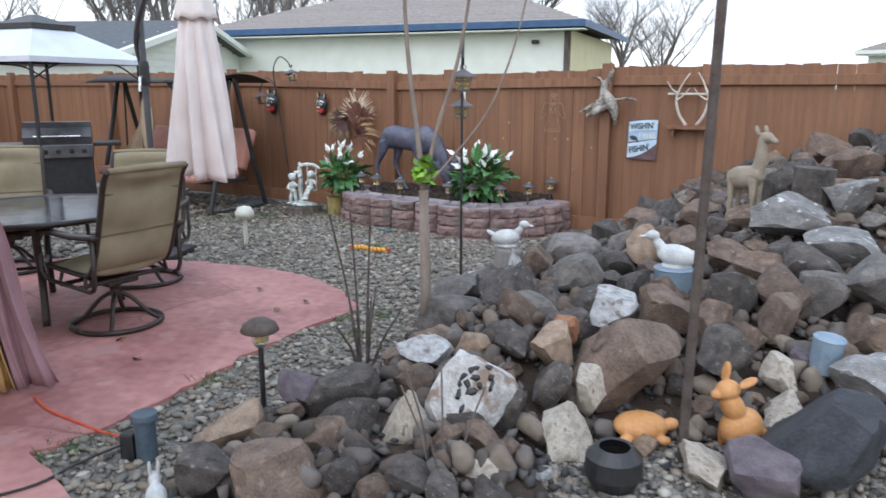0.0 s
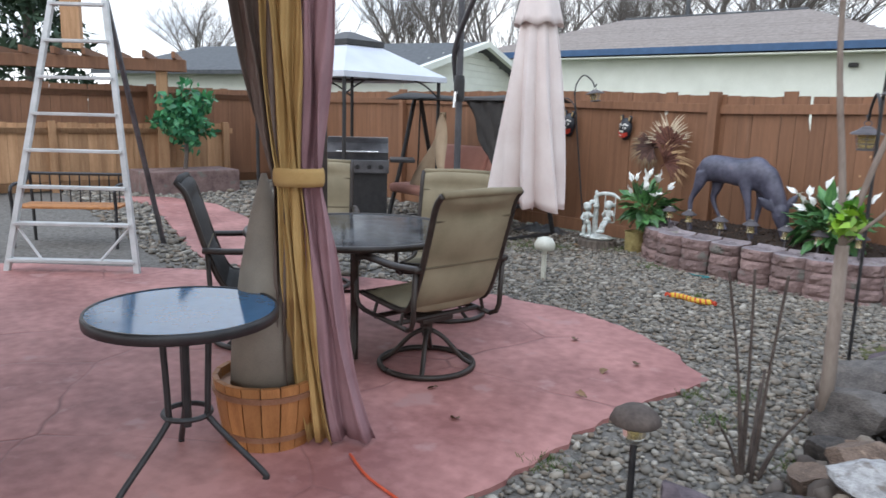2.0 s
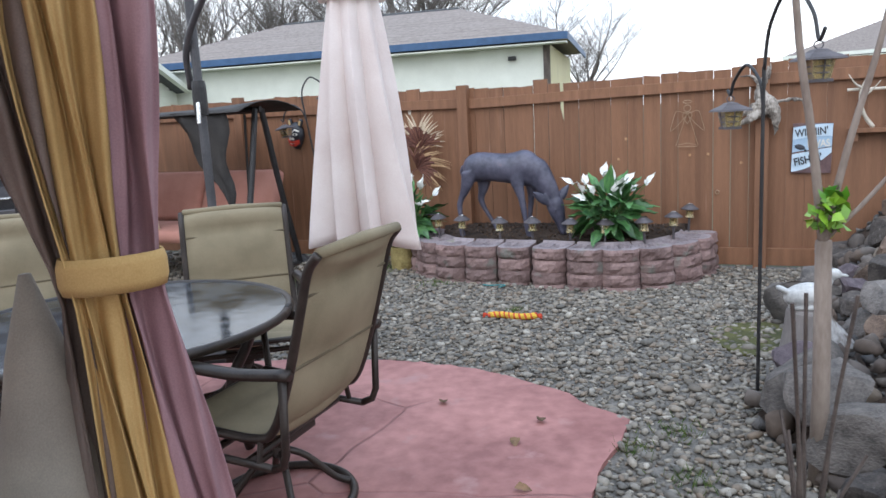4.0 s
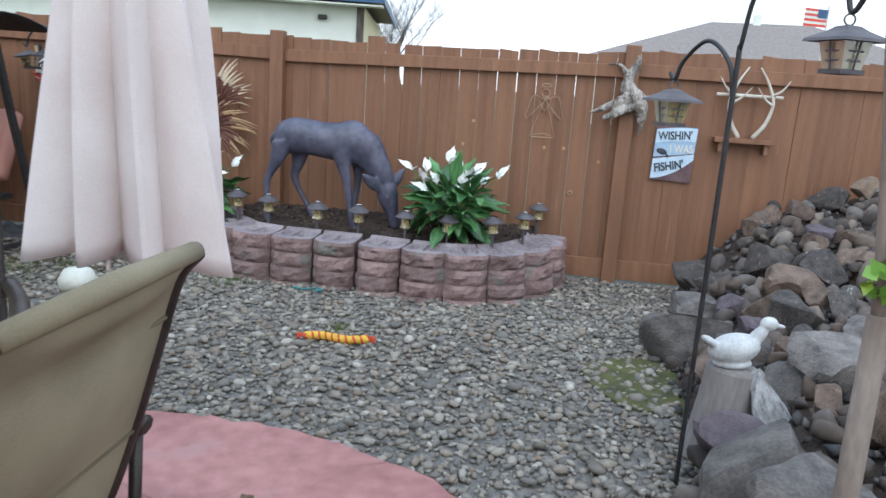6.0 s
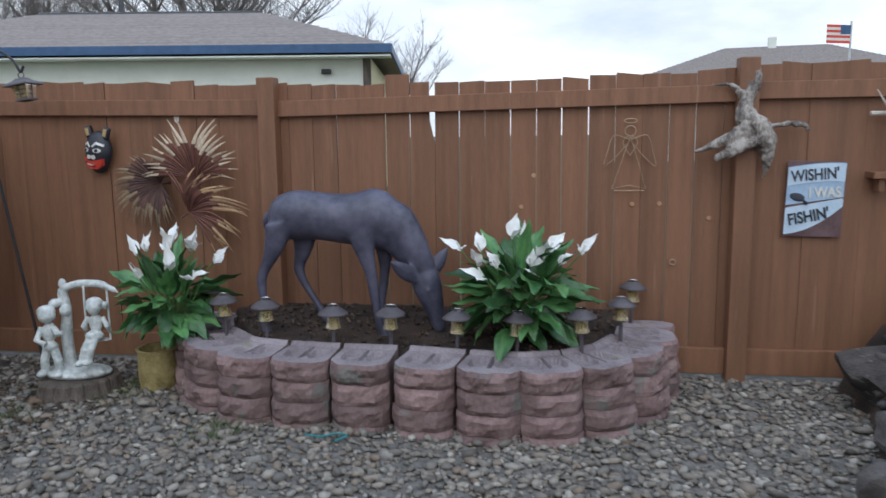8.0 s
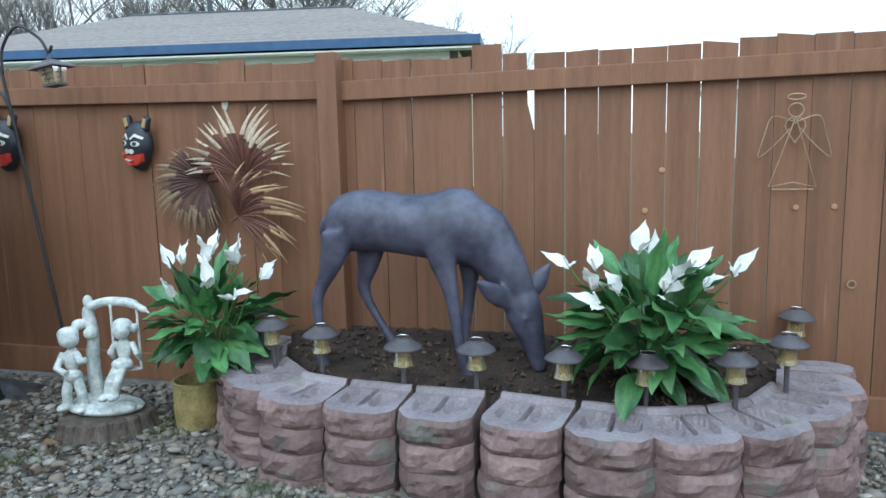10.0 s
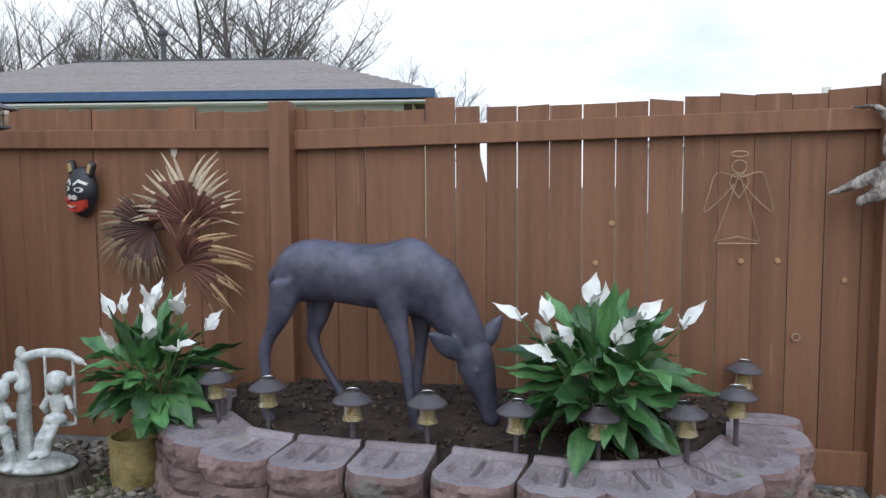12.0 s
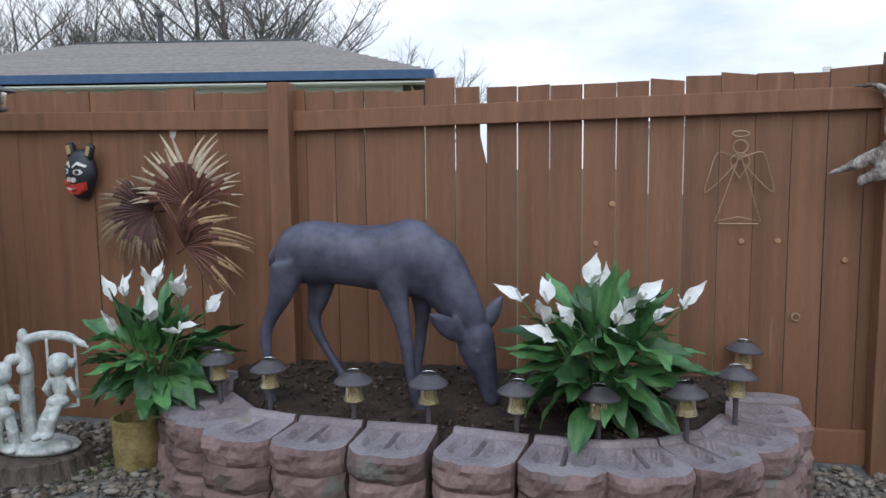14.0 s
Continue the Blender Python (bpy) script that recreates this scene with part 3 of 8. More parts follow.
def block_mesh(name, w, h, cap, seed, back=0.86, depth=0.275):
    """A rough-faced wall block; x across the front, -y the front, z up."""
    r = random.Random(seed)
    bm = bmesh.new()
    nu, nh, nw = (24, 5, 16) if cap else (10, 4, 1)

    def edge(u, f):
        x = (u - 0.5) * w
        y = 0.045 * max(0.0, abs(2 * u - 1) - 0.6) / 0.4 - 0.03 * (1 - (2 * u - 1) ** 2) - 0.012
        return Vector((x * (1 - (1 - back) * f), y * (1 - f) + depth * f, 0))
    rows = []
    for j in range(nh + 1):
        row = []
        for i in range(nu + 1):
            u, t = i / nu, j / nh
            p = edge(u, 0)
            soft = 0.012 * (abs(2 * t - 1) ** 4)
            k = noise.noise(Vector((p.x * 16 + seed * 3.1, t * 2.2, seed * 1.7))) * 0.018 + noise.noise(Vector((p.x * 50 + seed, t * 6, seed))) * 0.008
            p.y += soft + k
            if i in (0, nu):
                p.x -= 0.004 * (1 if i else -1)
                p.y += 0.008
            p.z = h * t + (noise.noise(Vector((p.x * 30, seed, 4))) * 0.004 if 0 < j < nh else 0)
            row.append(bm.verts.new(p))
        rows.append(row)
    for a, b in zip(rows, rows[1:]):
        for i in range(nu):
            bm.faces.new((a[i], a[i + 1], b[i + 1], b[i]))
    tops = [rows[-1]]
    for j in range(1, nw + 1):
        row = []
        for i in range(nu + 1):
            u, f = i / nu, j / nw
            base = rows[-1][i].co
            x = base.x * (1 - (1 - back) * f)
            y = base.y + (depth - base.y) * f
            z = h
            if cap:
                lip = 0.018 if f > 0.88 else 0.0
                c = u - 0.5
                groove = -0.03 if abs(c) < 0.03 and 0.25 < f < 0.82 else 0.0
                dish = 0.0
                for s in (-1, 1):
                    q = ((c - s * 0.22) / 0.15) ** 2 + ((f - 0.52) / 0.26) ** 2
                    dish -= 0.026 * max(0.0, 1 - q ** 5)
                z += lip + min(groove, dish) + noise.noise(Vector((x * 25, y * 25, seed))) * 0.002
            row.append(bm.verts.new((x, y, z)))
        tops.append(row)
    top_faces = []
    for a, b in zip(tops, tops[1:]):
        for i in range(nu):
            top_faces.append(bm.faces.new((a[i], a[i + 1], b[i + 1], b[i])))
    bl, br = bm.verts.new((-w / 2 * back, depth, 0)), bm.verts.new((w / 2 * back, depth, 0))
    bm.faces.new([bl] + [rw[0] for rw in rows] + [rw[0] for rw in tops[1:]])
    bm.faces.new([br] + [rw[-1] for rw in tops[:0:-1]] + [rw[-1] for rw in rows[::-1]])
    bm.faces.new([bl, *tops[-1], br])
    bmesh.ops.recalc_face_normals(bm, faces=bm.faces)
    if cap:
        for f in top_faces:
            f.material_index = 1
    me = bpy.data.meshes.new(name)
    bm.to_mesh(me)
    bm.free()
    me.materials.append(M["block"])
    if cap:
        me.materials.append(M["block_top"])
    return me


raised_bed = thing("raised_bed", FENCE, "curved raised bed of reddish grey retaining-wall blocks", "planter")
for k, ((s0, d0), (s1, d1)) in enumerate(zip(FRONT, FRONT[1:])):
    w = math.hypot(s1 - s0, d1 - d0)
    ang = math.degrees(math.atan2(-(d1 - d0), s1 - s0))
    mid = ((s0 + s1) / 2, -(d0 + d1) / 2)
    here, bends = math.atan2(d1 - d0, s1 - s0), []
    for p, q in ((k - 1, k), (k + 1, k + 2)):
        if 0 <= p and q < len(FRONT):
            other = math.atan2(FRONT[q][1] - FRONT[p][1], FRONT[q][0] - FRONT[p][0])
            bends.append(max(0.0, (here - other) * (1 if p > k else -1)))
    back = max(0.5, 0.995 - 0.26 * sum(math.tan(min(1.0, b) / 2) for b in bends) / w)
    cap = block_mesh("cap_block", w - 0.008, 0.098, True, 100 + k, back)
    kinds = [block_mesh("block", w - 0.008, 0.097, False, 200 + k * 3 + j, back) for j in range(3)]
    for j in range(4):
        m = pose(mid[0], mid[1], 0, 0, 0, ang) @ pose(random.uniform(-0.004, 0.004), -0.008 * (3 - j) + random.uniform(-0.006, 0.006), -0.062 + 0.0995 * j, 0, 0, random.uniform(-1.6, 1.6))
        ob = new("cap_block" if j == 3 else "block", cap if j == 3 else kinds[j])
        ob.parent = raised_bed
        ob.matrix_basis = m

# soil, mounded a little towards the fence
bm = bmesh.new()
inner = [(s * 0.82, max(-0.02, d - 0.27 * (d / 1.02) ** 0.5)) for s, d in FRONT]
under = [(s * 0.92, max(-0.02, d - 0.15 * (d / 1.02) ** 0.5)) for s, d in FRONT]
grid = {}
N_S, N_D = 90, 34
for i in range(N_S + 1):
    for j in range(N_D + 1):
        s, d = -1.45 + 2.9 * i / N_S, 1.02 * j / N_D
        if inside(s, d, [(-1.3, -0.01)] + under[1:-1] + [(1.28, -0.01)]):
            z = 0.385 - 0.075 * max(0.0, d - 0.2) / 0.7 + noise.noise(Vector((s * 3, d * 3, 2))) * 0.012 + noise.noise(Vector((s * 22, d * 22, 5))) * 0.012
            if not inside(s, d, [(-1.15, -0.01)] + inner[1:-1] + [(1.14, -0.01)]):
                z = min(z, 0.262)
            grid[i, j] = bm.verts.new((s, -d, z))
for (i, j), v in list(grid.items()):
    q = [grid.get(k) for k in ((i, j), (i, j + 1), (i + 1, j + 1), (i + 1, j))]
    if None not in q:
        bm.faces.new(q)
bmesh.ops.recalc_face_normals(bm, faces=bm.faces)
soil = part("soil", bm, M["soil"], None, smooth=True)
soil.matrix_world = FENCE
tagged(soil, "dark crumbly soil with bark bits filling the bed", "soil", kind="stuff")
rng = np.random.default_rng(4)
n = 900
sd = np.stack([rng.uniform(-1.2, 1.2, n), rng.uniform(0.05, 0.8, n)], 1)
keep = np.array([inside(s, d, inner) for s, d in sd])
sd = sd[keep]
chips = np.stack([sd[:, 0], -sd[:, 1], 0.393 - 0.075 * np.maximum(0, sd[:, 1] - 0.2) / 0.7 + rng.uniform(-0.006, 0.006, len(sd))], 1)
chip_v = [(-0.5, -0.3, -0.1), (0.5, -0.2, -0.1), (0.4, 0.3, -0.1), (-0.4, 0.25, -0.1), (-0.4, -0.2, 0.15), (0.4, -0.15, 0.12), (0.3, 0.2, 0.15), (-0.3, 0.2, 0.12)]
chip_f = [(0, 3, 2, 1), (4, 5, 6, 7), (0, 1, 5, 4), (1, 2, 6, 5), (2, 3, 7, 6), (3, 0, 4, 7)]
size = rng.uniform(0.012, 0.034, (len(sd), 1, 1))
chips_ob = flat_pieces("bark_chips", chip_v, chip_f, (turns(rng, len(sd)) * size, chips), islands("bark_chips", [(0.03, 0.02, 0.014), (0.09, 0.055, 0.035), (0.05, 0.03, 0.02), (0.14, 0.1, 0.07)], 0.95))
chips_ob.matrix_world = FENCE
tagged(chips_ob, "scattered dark bark chips on the soil", "bark chips", kind="stuff")


# ---- the grazing deer statue: one mesh ----
def loft(bm, rings, n=28):
    """Closed skin over ellipses: (centre, direction of the first half-axis, half-axis a, half-axis b along y)."""
    rs, step = [], 3
    mids = curve_pts([c for c, ax, a, b in rings], step)
    sizes = curve_pts([(a, b, 0) for c, ax, a, b in rings], step)
    for i, (c, ab) in enumerate(zip(mids, sizes)):
        j = min(i // step, len(rings) - 2)
        ax = Vector(rings[j][1]).normalized().lerp(Vector(rings[j + 1][1]).normalized(), i / step - j).normalized()
        rs.append([bm.verts.new(c + ax * (ab.x * math.cos(math.tau * k / n)) + Vector((0, 1, 0)) * (ab.y * math.sin(math.tau * k / n))) for k in range(n)])
    for p, q in zip(rs, rs[1:]):
        for k in range(n):
            bm.faces.new((p[k], p[(k + 1) % n], q[(k + 1) % n], q[k]))
    bm.faces.new(rs[0][::-1])
    bm.faces.new(rs[-1])


def deer_statue():
    bm = bmesh.new()
    Z = (0, 0, 1)
    loft(bm, [((-0.815, 0, 0.965), Z, 0.03, 0.03), ((-0.80, 0, 0.96), Z, 0.085, 0.065), ((-0.75, 0, 0.965), Z, 0.125, 0.1), ((-0.66, 0, 0.98), Z, 0.133, 0.118), ((-0.55, 0, 0.975), Z, 0.13, 0.12), ((-0.43, 0, 0.962), Z, 0.132, 0.128), ((-0.33, 0, 0.958), Z, 0.143, 0.125), ((-0.24, 0, 0.96), Z, 0.163, 0.112), ((-0.16, 0, 0.945), Z, 0.155, 0.095), ((-0.1, 0, 0.92), Z, 0.12, 0.075), ((-0.06, 0, 0.9), Z, 0.06, 0.05)])
    nk = (0.8, 0, 0.55)
    loft(bm, [((-0.24, 0, 1.0), nk, 0.12, 0.08), ((-0.16, 0, 0.945), nk, 0.135, 0.085), ((-0.09, 0, 0.865), nk, 0.118, 0.078), ((-0.035, 0, 0.785), nk, 0.098, 0.07), ((0.005, 0, 0.715), nk, 0.082, 0.062), ((0.025, 0, 0.66), nk, 0.075, 0.058)])
    hd = (1, 0, 0.22)
    loft(bm, [((0.012, 0, 0.7), hd, 0.05, 0.045), ((0.025, 0, 0.67), hd, 0.075, 0.062), ((0.04, 0, 0.61), hd, 0.079, 0.066), ((0.056, 0, 0.55), hd, 0.07, 0.058), ((0.078, 0, 0.48), hd, 0.052, 0.043), ((0.095, 0, 0.42), hd, 0.041, 0.037), ((0.106, 0, 0.375), hd, 0.036, 0.035), ((0.112, 0, 0.352), hd, 0.022, 0.022)])

    def leg(pts):
        rings = [((x, y, z), (1, 0, 0.15), a, b) for x, y, z, a, b in pts]
        loft(bm, rings, 16)
    leg([(-0.73, -0.07, 0.95, 0.09, 0.05), (-0.755, -0.075, 0.85, 0.07, 0.045), (-0.79, -0.075, 0.76, 0.05, 0.035), (-0.835, -0.075, 0.68, 0.034, 0.028), (-0.85, -0.075, 0.62, 0.028, 0.024), (-0.845, -0.075, 0.52, 0.022, 0.02), (-0.845, -0.075, 0.42, 0.024, 0.022), (-0.83, -0.075, 0.34, 0.03, 0.024)])
    leg([(-0.64, 0.07, 0.95, 0.09, 0.05), (-0.65, 0.075, 0.84, 0.07, 0.04), (-0.668, 0.075, 0.745, 0.048, 0.033), (-0.69, 0.075, 0.68, 0.034, 0.027), (-0.672, 0.075, 0.61, 0.026, 0.022), (-0.62, 0.075, 0.52, 0.022, 0.02), (-0.565, 0.075, 0.43, 0.024, 0.021), (-0.53, 0.075, 0.37, 0.03, 0.024)])
    leg([(-0.28, -0.075, 0.95, 0.08, 0.04), (-0.285, -0.08, 0.85, 0.065, 0.04), (-0.265, -0.08, 0.76, 0.046, 0.034), (-0.245, -0.08, 0.68, 0.033, 0.028), (-0.232, -0.08, 0.6, 0.03, 0.026), (-0.218, -0.08, 0.5, 0.024, 0.022), (-0.2, -0.08, 0.4, 0.025, 0.022), (-0.17, -0.08, 0.325, 0.032, 0.025)])
    leg([(-0.2, 0.07, 0.93, 0.08, 0.04), (-0.205, 0.075, 0.83, 0.06, 0.04), (-0.2, 0.075, 0.74, 0.042, 0.032), (-0.205, 0.075, 0.66, 0.03, 0.026), (-0.215, 0.075, 0.58, 0.027, 0.024), (-0.225, 0.075, 0.48, 0.022, 0.02), (-0.225, 0.075, 0.4, 0.024, 0.022), (-0.21, 0.075, 0.34, 0.03, 0.024)])
    leg([(-0.81, 0, 1.0, 0.03, 0.02), (-0.835, 0, 0.95, 0.025, 0.028), (-0.835, 0, 0.89, 0.014, 0.018)])

    for base, tip, wide in (((0.0, -0.055, 0.64), (-0.128, -0.135, 0.755), 0.03), ((0.045, 0.05, 0.645), (0.14, 0.11, 0.795), 0.028)):
        b, t = Vector(base), Vector(tip)
        ax = (t - b).normalized()
        wv = ax.cross(Vector((0.25, -1, 0.1))).normalized()
        th = ax.cross(wv).normalized()
        n = 12
        rs = []
        for k in range(8):
            f = k / 7
            w = wide * 1.45 * math.sin(math.pi * min(1.0, 0.16 + 0.84 * f)) ** 0.85 + 0.005
            c = b.lerp(t, f)
            rs.append([bm.verts.new(c + wv * (w * math.cos(math.tau * i / n)) + th * (0.011 * math.sin(math.tau * i / n) + 0.012 * math.cos(math.tau * i / n) ** 2)) for i in range(n)])
        for p, q in zip(rs, rs[1:]):
            for i in range(n):
                bm.faces.new((p[i], p[(i + 1) % n], q[(i + 1) % n], q[i]))
        bm.faces.new(rs[0][::-1])
        bm.faces.new(rs[-1])
    for y in (-0.058, 0.058):
        bmesh.ops.create_uvsphere(bm, u_segments=10, v_segments=8, radius=0.016, matrix=Matrix.Translation((0.055, y, 0.59)))
    bmesh.ops.recalc_face_normals(bm, faces=bm.faces)
    ob = part("deer_statue", bm, M["deer"], smooth=True)
    rm = ob.modifiers.new("skin", "REMESH")
    rm.mode, rm.voxel_size, rm.use_smooth_shade = "VOXEL", 0.007, True
    sm = ob.modifiers.new("soften", "SMOOTH")
    sm.factor, sm.iterations = 0.5, 16
    return tagged(ob, "life-size blue-grey resin statue of a grazing doe on soil", "statue")


deer = deer_statue()
deer.matrix_world = on_fence(0, 0.46, 0.0)


# ---- solar path lights along the bed ----
M["amber"] = glass("smoky_amber_glass", (0.72, 0.62, 0.34), 0.18, 0.75)
M["chrome"] = mat("bright_metal", (0.5, 0.5, 0.48), (0.8, 0.8, 0.78), 30, 0.25, 0.05, 200, metal=1.0)
M["lamp_cap"] = mat("faded_plastic_cap", (0.055, 0.048, 0.052), (0.12, 0.105, 0.11), 14, 0.6, 0.15, 150)


def solar_light():
    t = thing("solar_light", Matrix.Identity(4), "small solar path light with a flared cap and amber glass", "garden light", "solar lights along the raised bed")
    part("cap", turned([(0.004, 0.232), (0.03, 0.231), (0.034, 0.224), (0.046, 0.216), (0.074, 0.196), (0.078, 0.188), (0.07, 0.186), (0.04, 0.194), (0.02, 0.195)], 24), M["lamp_cap"], t, smooth=True)
    part("solar_panel", turned([(0.004, 0.2325), (0.027, 0.2335), (0.027, 0.2325)], 20), M["black"], t)
    part("panel_ring", turned([(0.027, 0.2325), (0.0285, 0.2352), (0.031, 0.2345), (0.031, 0.232)], 20), M["chrome"], t)
    part("glass_shade", turned([(0.036, 0.19), (0.033, 0.165), (0.034, 0.14), (0.041, 0.118), (0.038, 0.116), (0.031, 0.14), (0.03, 0.165), (0.033, 0.19)], 20), M["amber"], t)
    part("reflector", turned([(0.02, 0.122), (0.028, 0.114), (0.012, 0.11)], 16), M["chrome"], t)
    part("stake", tubed([(0, 0, -0.09), (0, 0, 0.112)], 0.0105, 8), M["lamp_cap"], t)
    return t


lights = [(-1.25, 0.32, 0.56), (-1.06, 0.55, 0.555), (-0.8, 0.62, 0.55), (-0.405, 0.72, 0.545), (-0.11, 0.7, 0.545), (0.235, 0.745, 0.54), (0.53, 0.76, 0.54), (0.845, 0.7, 0.55), (1.05, 0.48, 0.56), (1.14, 0.1, 0.575)]
one = None
for k, (s, d, z) in enumerate(lights):
    m = on_fence(s, d, z - 0.232, random.uniform(-3, 3), random.uniform(-3, 3), k * 40)
    if one is None:
        one = solar_light()
        one.matrix_world = m
    else:
        copy_thing(one, m)


# ---- artificial peace lilies ----
M["lily_leaf"] = mat("lily_leaf", (0.022, 0.085, 0.028), (0.115, 0.245, 0.075), 7, 0.4, 0.3, 60, vary=0.5, stretch=(1, 4, 1))
M["lily_stem"] = mat("lily_stem", (0.05, 0.13, 0.03), (0.1, 0.2, 0.05), 10, 0.5, 0.1, 60)


def blade(length, width, arch, fold, material, name, twist=0.0, nl=10, belly=0.9):
    """A pointed leaf along +x, rising and arching over, folded along its rib."""
    bm = bmesh.new()
    rows = []
    for i in range(nl + 1):
        f = i / nl
        w = width * (math.sin(math.pi * f ** 0.72) ** belly) * (1 - 0.35 * f ** 3) * 0.5 + 0.001
        x = length * f * (1 - 0.12 * arch * f)
        z = -arch * length * 0.5 * f * f
        wav = 0.075 * width * math.sin(f * 15 + length * 40)
        a = twist * f
        row = []
        for c in (-1, -0.5, 0, 0.5, 1):
            y = w * c
            zz = z + abs(c) * fold * w + (wav if abs(c) == 1 else 0)
            row.append(bm.verts.new((x, y * math.cos(a), zz + y * math.sin(a))))
        rows.append(row)
    for p, q in zip(rows, rows[1:]):
        for k in range(4):
            bm.faces.new((p[k], q[k], q[k + 1], p[k + 1]))
    me = bpy.data.meshes.new(name)
    bm.to_mesh(me)
    bm.free()
    me.materials.append(material)
    me.polygons.foreach_set("use_smooth", [True] * len(me.polygons))
    return me


LEAVES = [blade(0.26, 0.1, 0.35, 0.22, M["lily_leaf"], "leaf", 0.1, 12), blade(0.24, 0.112, 0.6, 0.2, M["lily_leaf"], "leaf", 0.4, 12), blade(0.29, 0.1, 0.25, 0.25, M["lily_leaf"], "leaf", -0.35, 12), blade(0.21, 0.085, 0.45, 0.3, M["lily_leaf"], "leaf", 0.5, 12)]
PETALS = [blade(0.165, 0.096, 0.25, 0.4, M["petal"], "petal", 0.5, 12, 1.15), blade(0.145, 0.088, 0.55, 0.35, M["petal"], "petal", -0.6, 12, 1.15), blade(0.17, 0.07, -0.15, 0.5, M["petal"], "petal", 0.35, 12, 1.2)]


def peace_lily(m, label, seed, flowers, spread, tall, count=104):
    r = random.Random(seed)
    t = thing("peace_lily", m, label, "artificial plant", "peace lilies")
    for k in range(count):
        a = k * 2.399963 + r.uniform(-0.35, 0.35)
        f = (k + 0.5) / count
        if f < 0.26:
            rise, base, z = r.uniform(40, 82), 0.03 + 0.4 * f, tall * r.uniform(0.5, 0.82)
        elif f < 0.62:
            rise, base, z = r.uniform(-4, 26), r.uniform(0.08, 0.19), tall * r.uniform(0.38, 0.68)
        else:
            rise, base, z = r.uniform(-34, 2), r.uniform(0.06, 0.17), tall * r.uniform(0.2, 0.46)
        ob = new("leaf", r.choice(LEAVES))
        ob.parent = t
        sc = r.uniform(0.66, 1.08) * spread
        foot = Vector((math.cos(a) * base * spread, math.sin(a) * base * spread, z))
        ob.matrix_basis = Matrix.Translation(foot) @ pose(0, 0, 0, 0, 0, math.degrees(a)) @ pose(0, 0, 0, r.uniform(-38, 38), -rise, r.uniform(-14, 14)) @ Matrix.Scale(sc, 4)
        if k % 2 == 0:
            part("stem", tubed(curve_pts([(foot.x * 0.12, foot.y * 0.12, -0.02), (foot.x * 0.5, foot.y * 0.5, z * 0.62), foot], 3), 0.0035, 5), M["lily_stem"], t)
    for x, y, z, lean, turn, kind in flowers:
        top = Vector((x, y, z - 0.025))
        fl = part("flower_stem", tubed(curve_pts([(x * 0.2, y * 0.2, 0.05), (x * 0.6, y * 0.6, z * 0.62), top], 5), 0.0035, 5), M["lily_stem"], t)
        pe = new("petal", PETALS[kind])
        pe.parent = fl
        face_on = 52 * math.cos(radians(turn)) * math.cos(radians(lean * 0.6))
        pe.matrix_basis = Matrix.Translation(top) @ pose(0, 0, 0, 0, -lean, turn) @ pose(0, 0, 0, face_on, 0, 0) @ Matrix.Scale(r.uniform(0.68, 0.92), 4)
        side = new("petal", PETALS[(kind + 1) % 3])
        side.parent = fl
        side.matrix_basis = Matrix.Translation(top - Vector((0, 0, 0.012))) @ pose(0, 0, 0, 0, -lean * r.uniform(0.55, 0.9), turn + r.choice((-1, 1)) * r.uniform(45, 95)) @ pose(0, 0, 0, face_on * 0.7, 0, 0) @ Matrix.Scale(r.uniform(0.5, 0.72), 4)
        part("spadix", tubed([top, top + Vector((0.02 * math.cos(radians(turn)), -0.025, 0.045))], [0.0055, 0.0045], 6), M["petal"], fl)
    return t


peace_lily(on_fence(0.53, 0.55, 0.33), "large artificial peace lily with white flowers in the bed", 7, [(-0.03, -0.05, 0.58, 80, 40, 0), (-0.19, -0.03, 0.51, 80, 150, 1), (-0.29, -0.06, 0.52, 25, 175, 2), (-0.2, -0.12, 0.45, 60, 250, 0), (-0.17, -0.14, 0.4, 15, 185, 2), (0.12, -0.1, 0.47, 75, 290, 1), (0.15, -0.08, 0.52, 50, 10, 0), (0.1, -0.16, 0.4, 85, 270, 0), (0.2, -0.1, 0.46, 45, 330, 1), (0.31, -0.02, 0.5, 48, 5, 2), (0.03, 0.03, 0.52, 80, 100, 2), (0.06, -0.12, 0.45, 80, 100, 2), (-0.1, -0.14, 0.44, 70, 200, 1)], 1.08, 0.52)
peace_lily(on_fence(-1.4, 0.5, 0.26), "artificial peace lily with white flowers in a pot", 12, [(-0.15, -0.06, 0.54, 70, 190, 0), (-0.12, -0.02, 0.55, 80, 60, 1), (0.03, -0.06, 0.56, 82, 250, 0), (0.05, -0.03, 0.6, 80, 80, 1), (0.16, -0.04, 0.56, 78, 20, 0), (0.19, -0.06, 0.57, 70, 330, 2), (0.07, -0.13, 0.46, 85, 270, 2), (0.29, -0.05, 0.5, 40, 0, 2), (0.2, -0.12, 0.42, 30, 340, 1), (-0.09, -0.15, 0.42, 75, 260, 1)], 0.86, 0.5)

# ---- patio furniture ----
# darker sling brown: crease shade along the seams put into the colour
M["seam"] = mat("seam_shade", (0.09, 0.07, 0.042), (0.15, 0.12, 0.07), 6, 0.9, 0.2, 200)


def face(dx, dy):
    """Turn about z that makes a thing's -y side look along (dx, dy)."""
    return math.degrees(math.atan2(dy, dx)) + 90


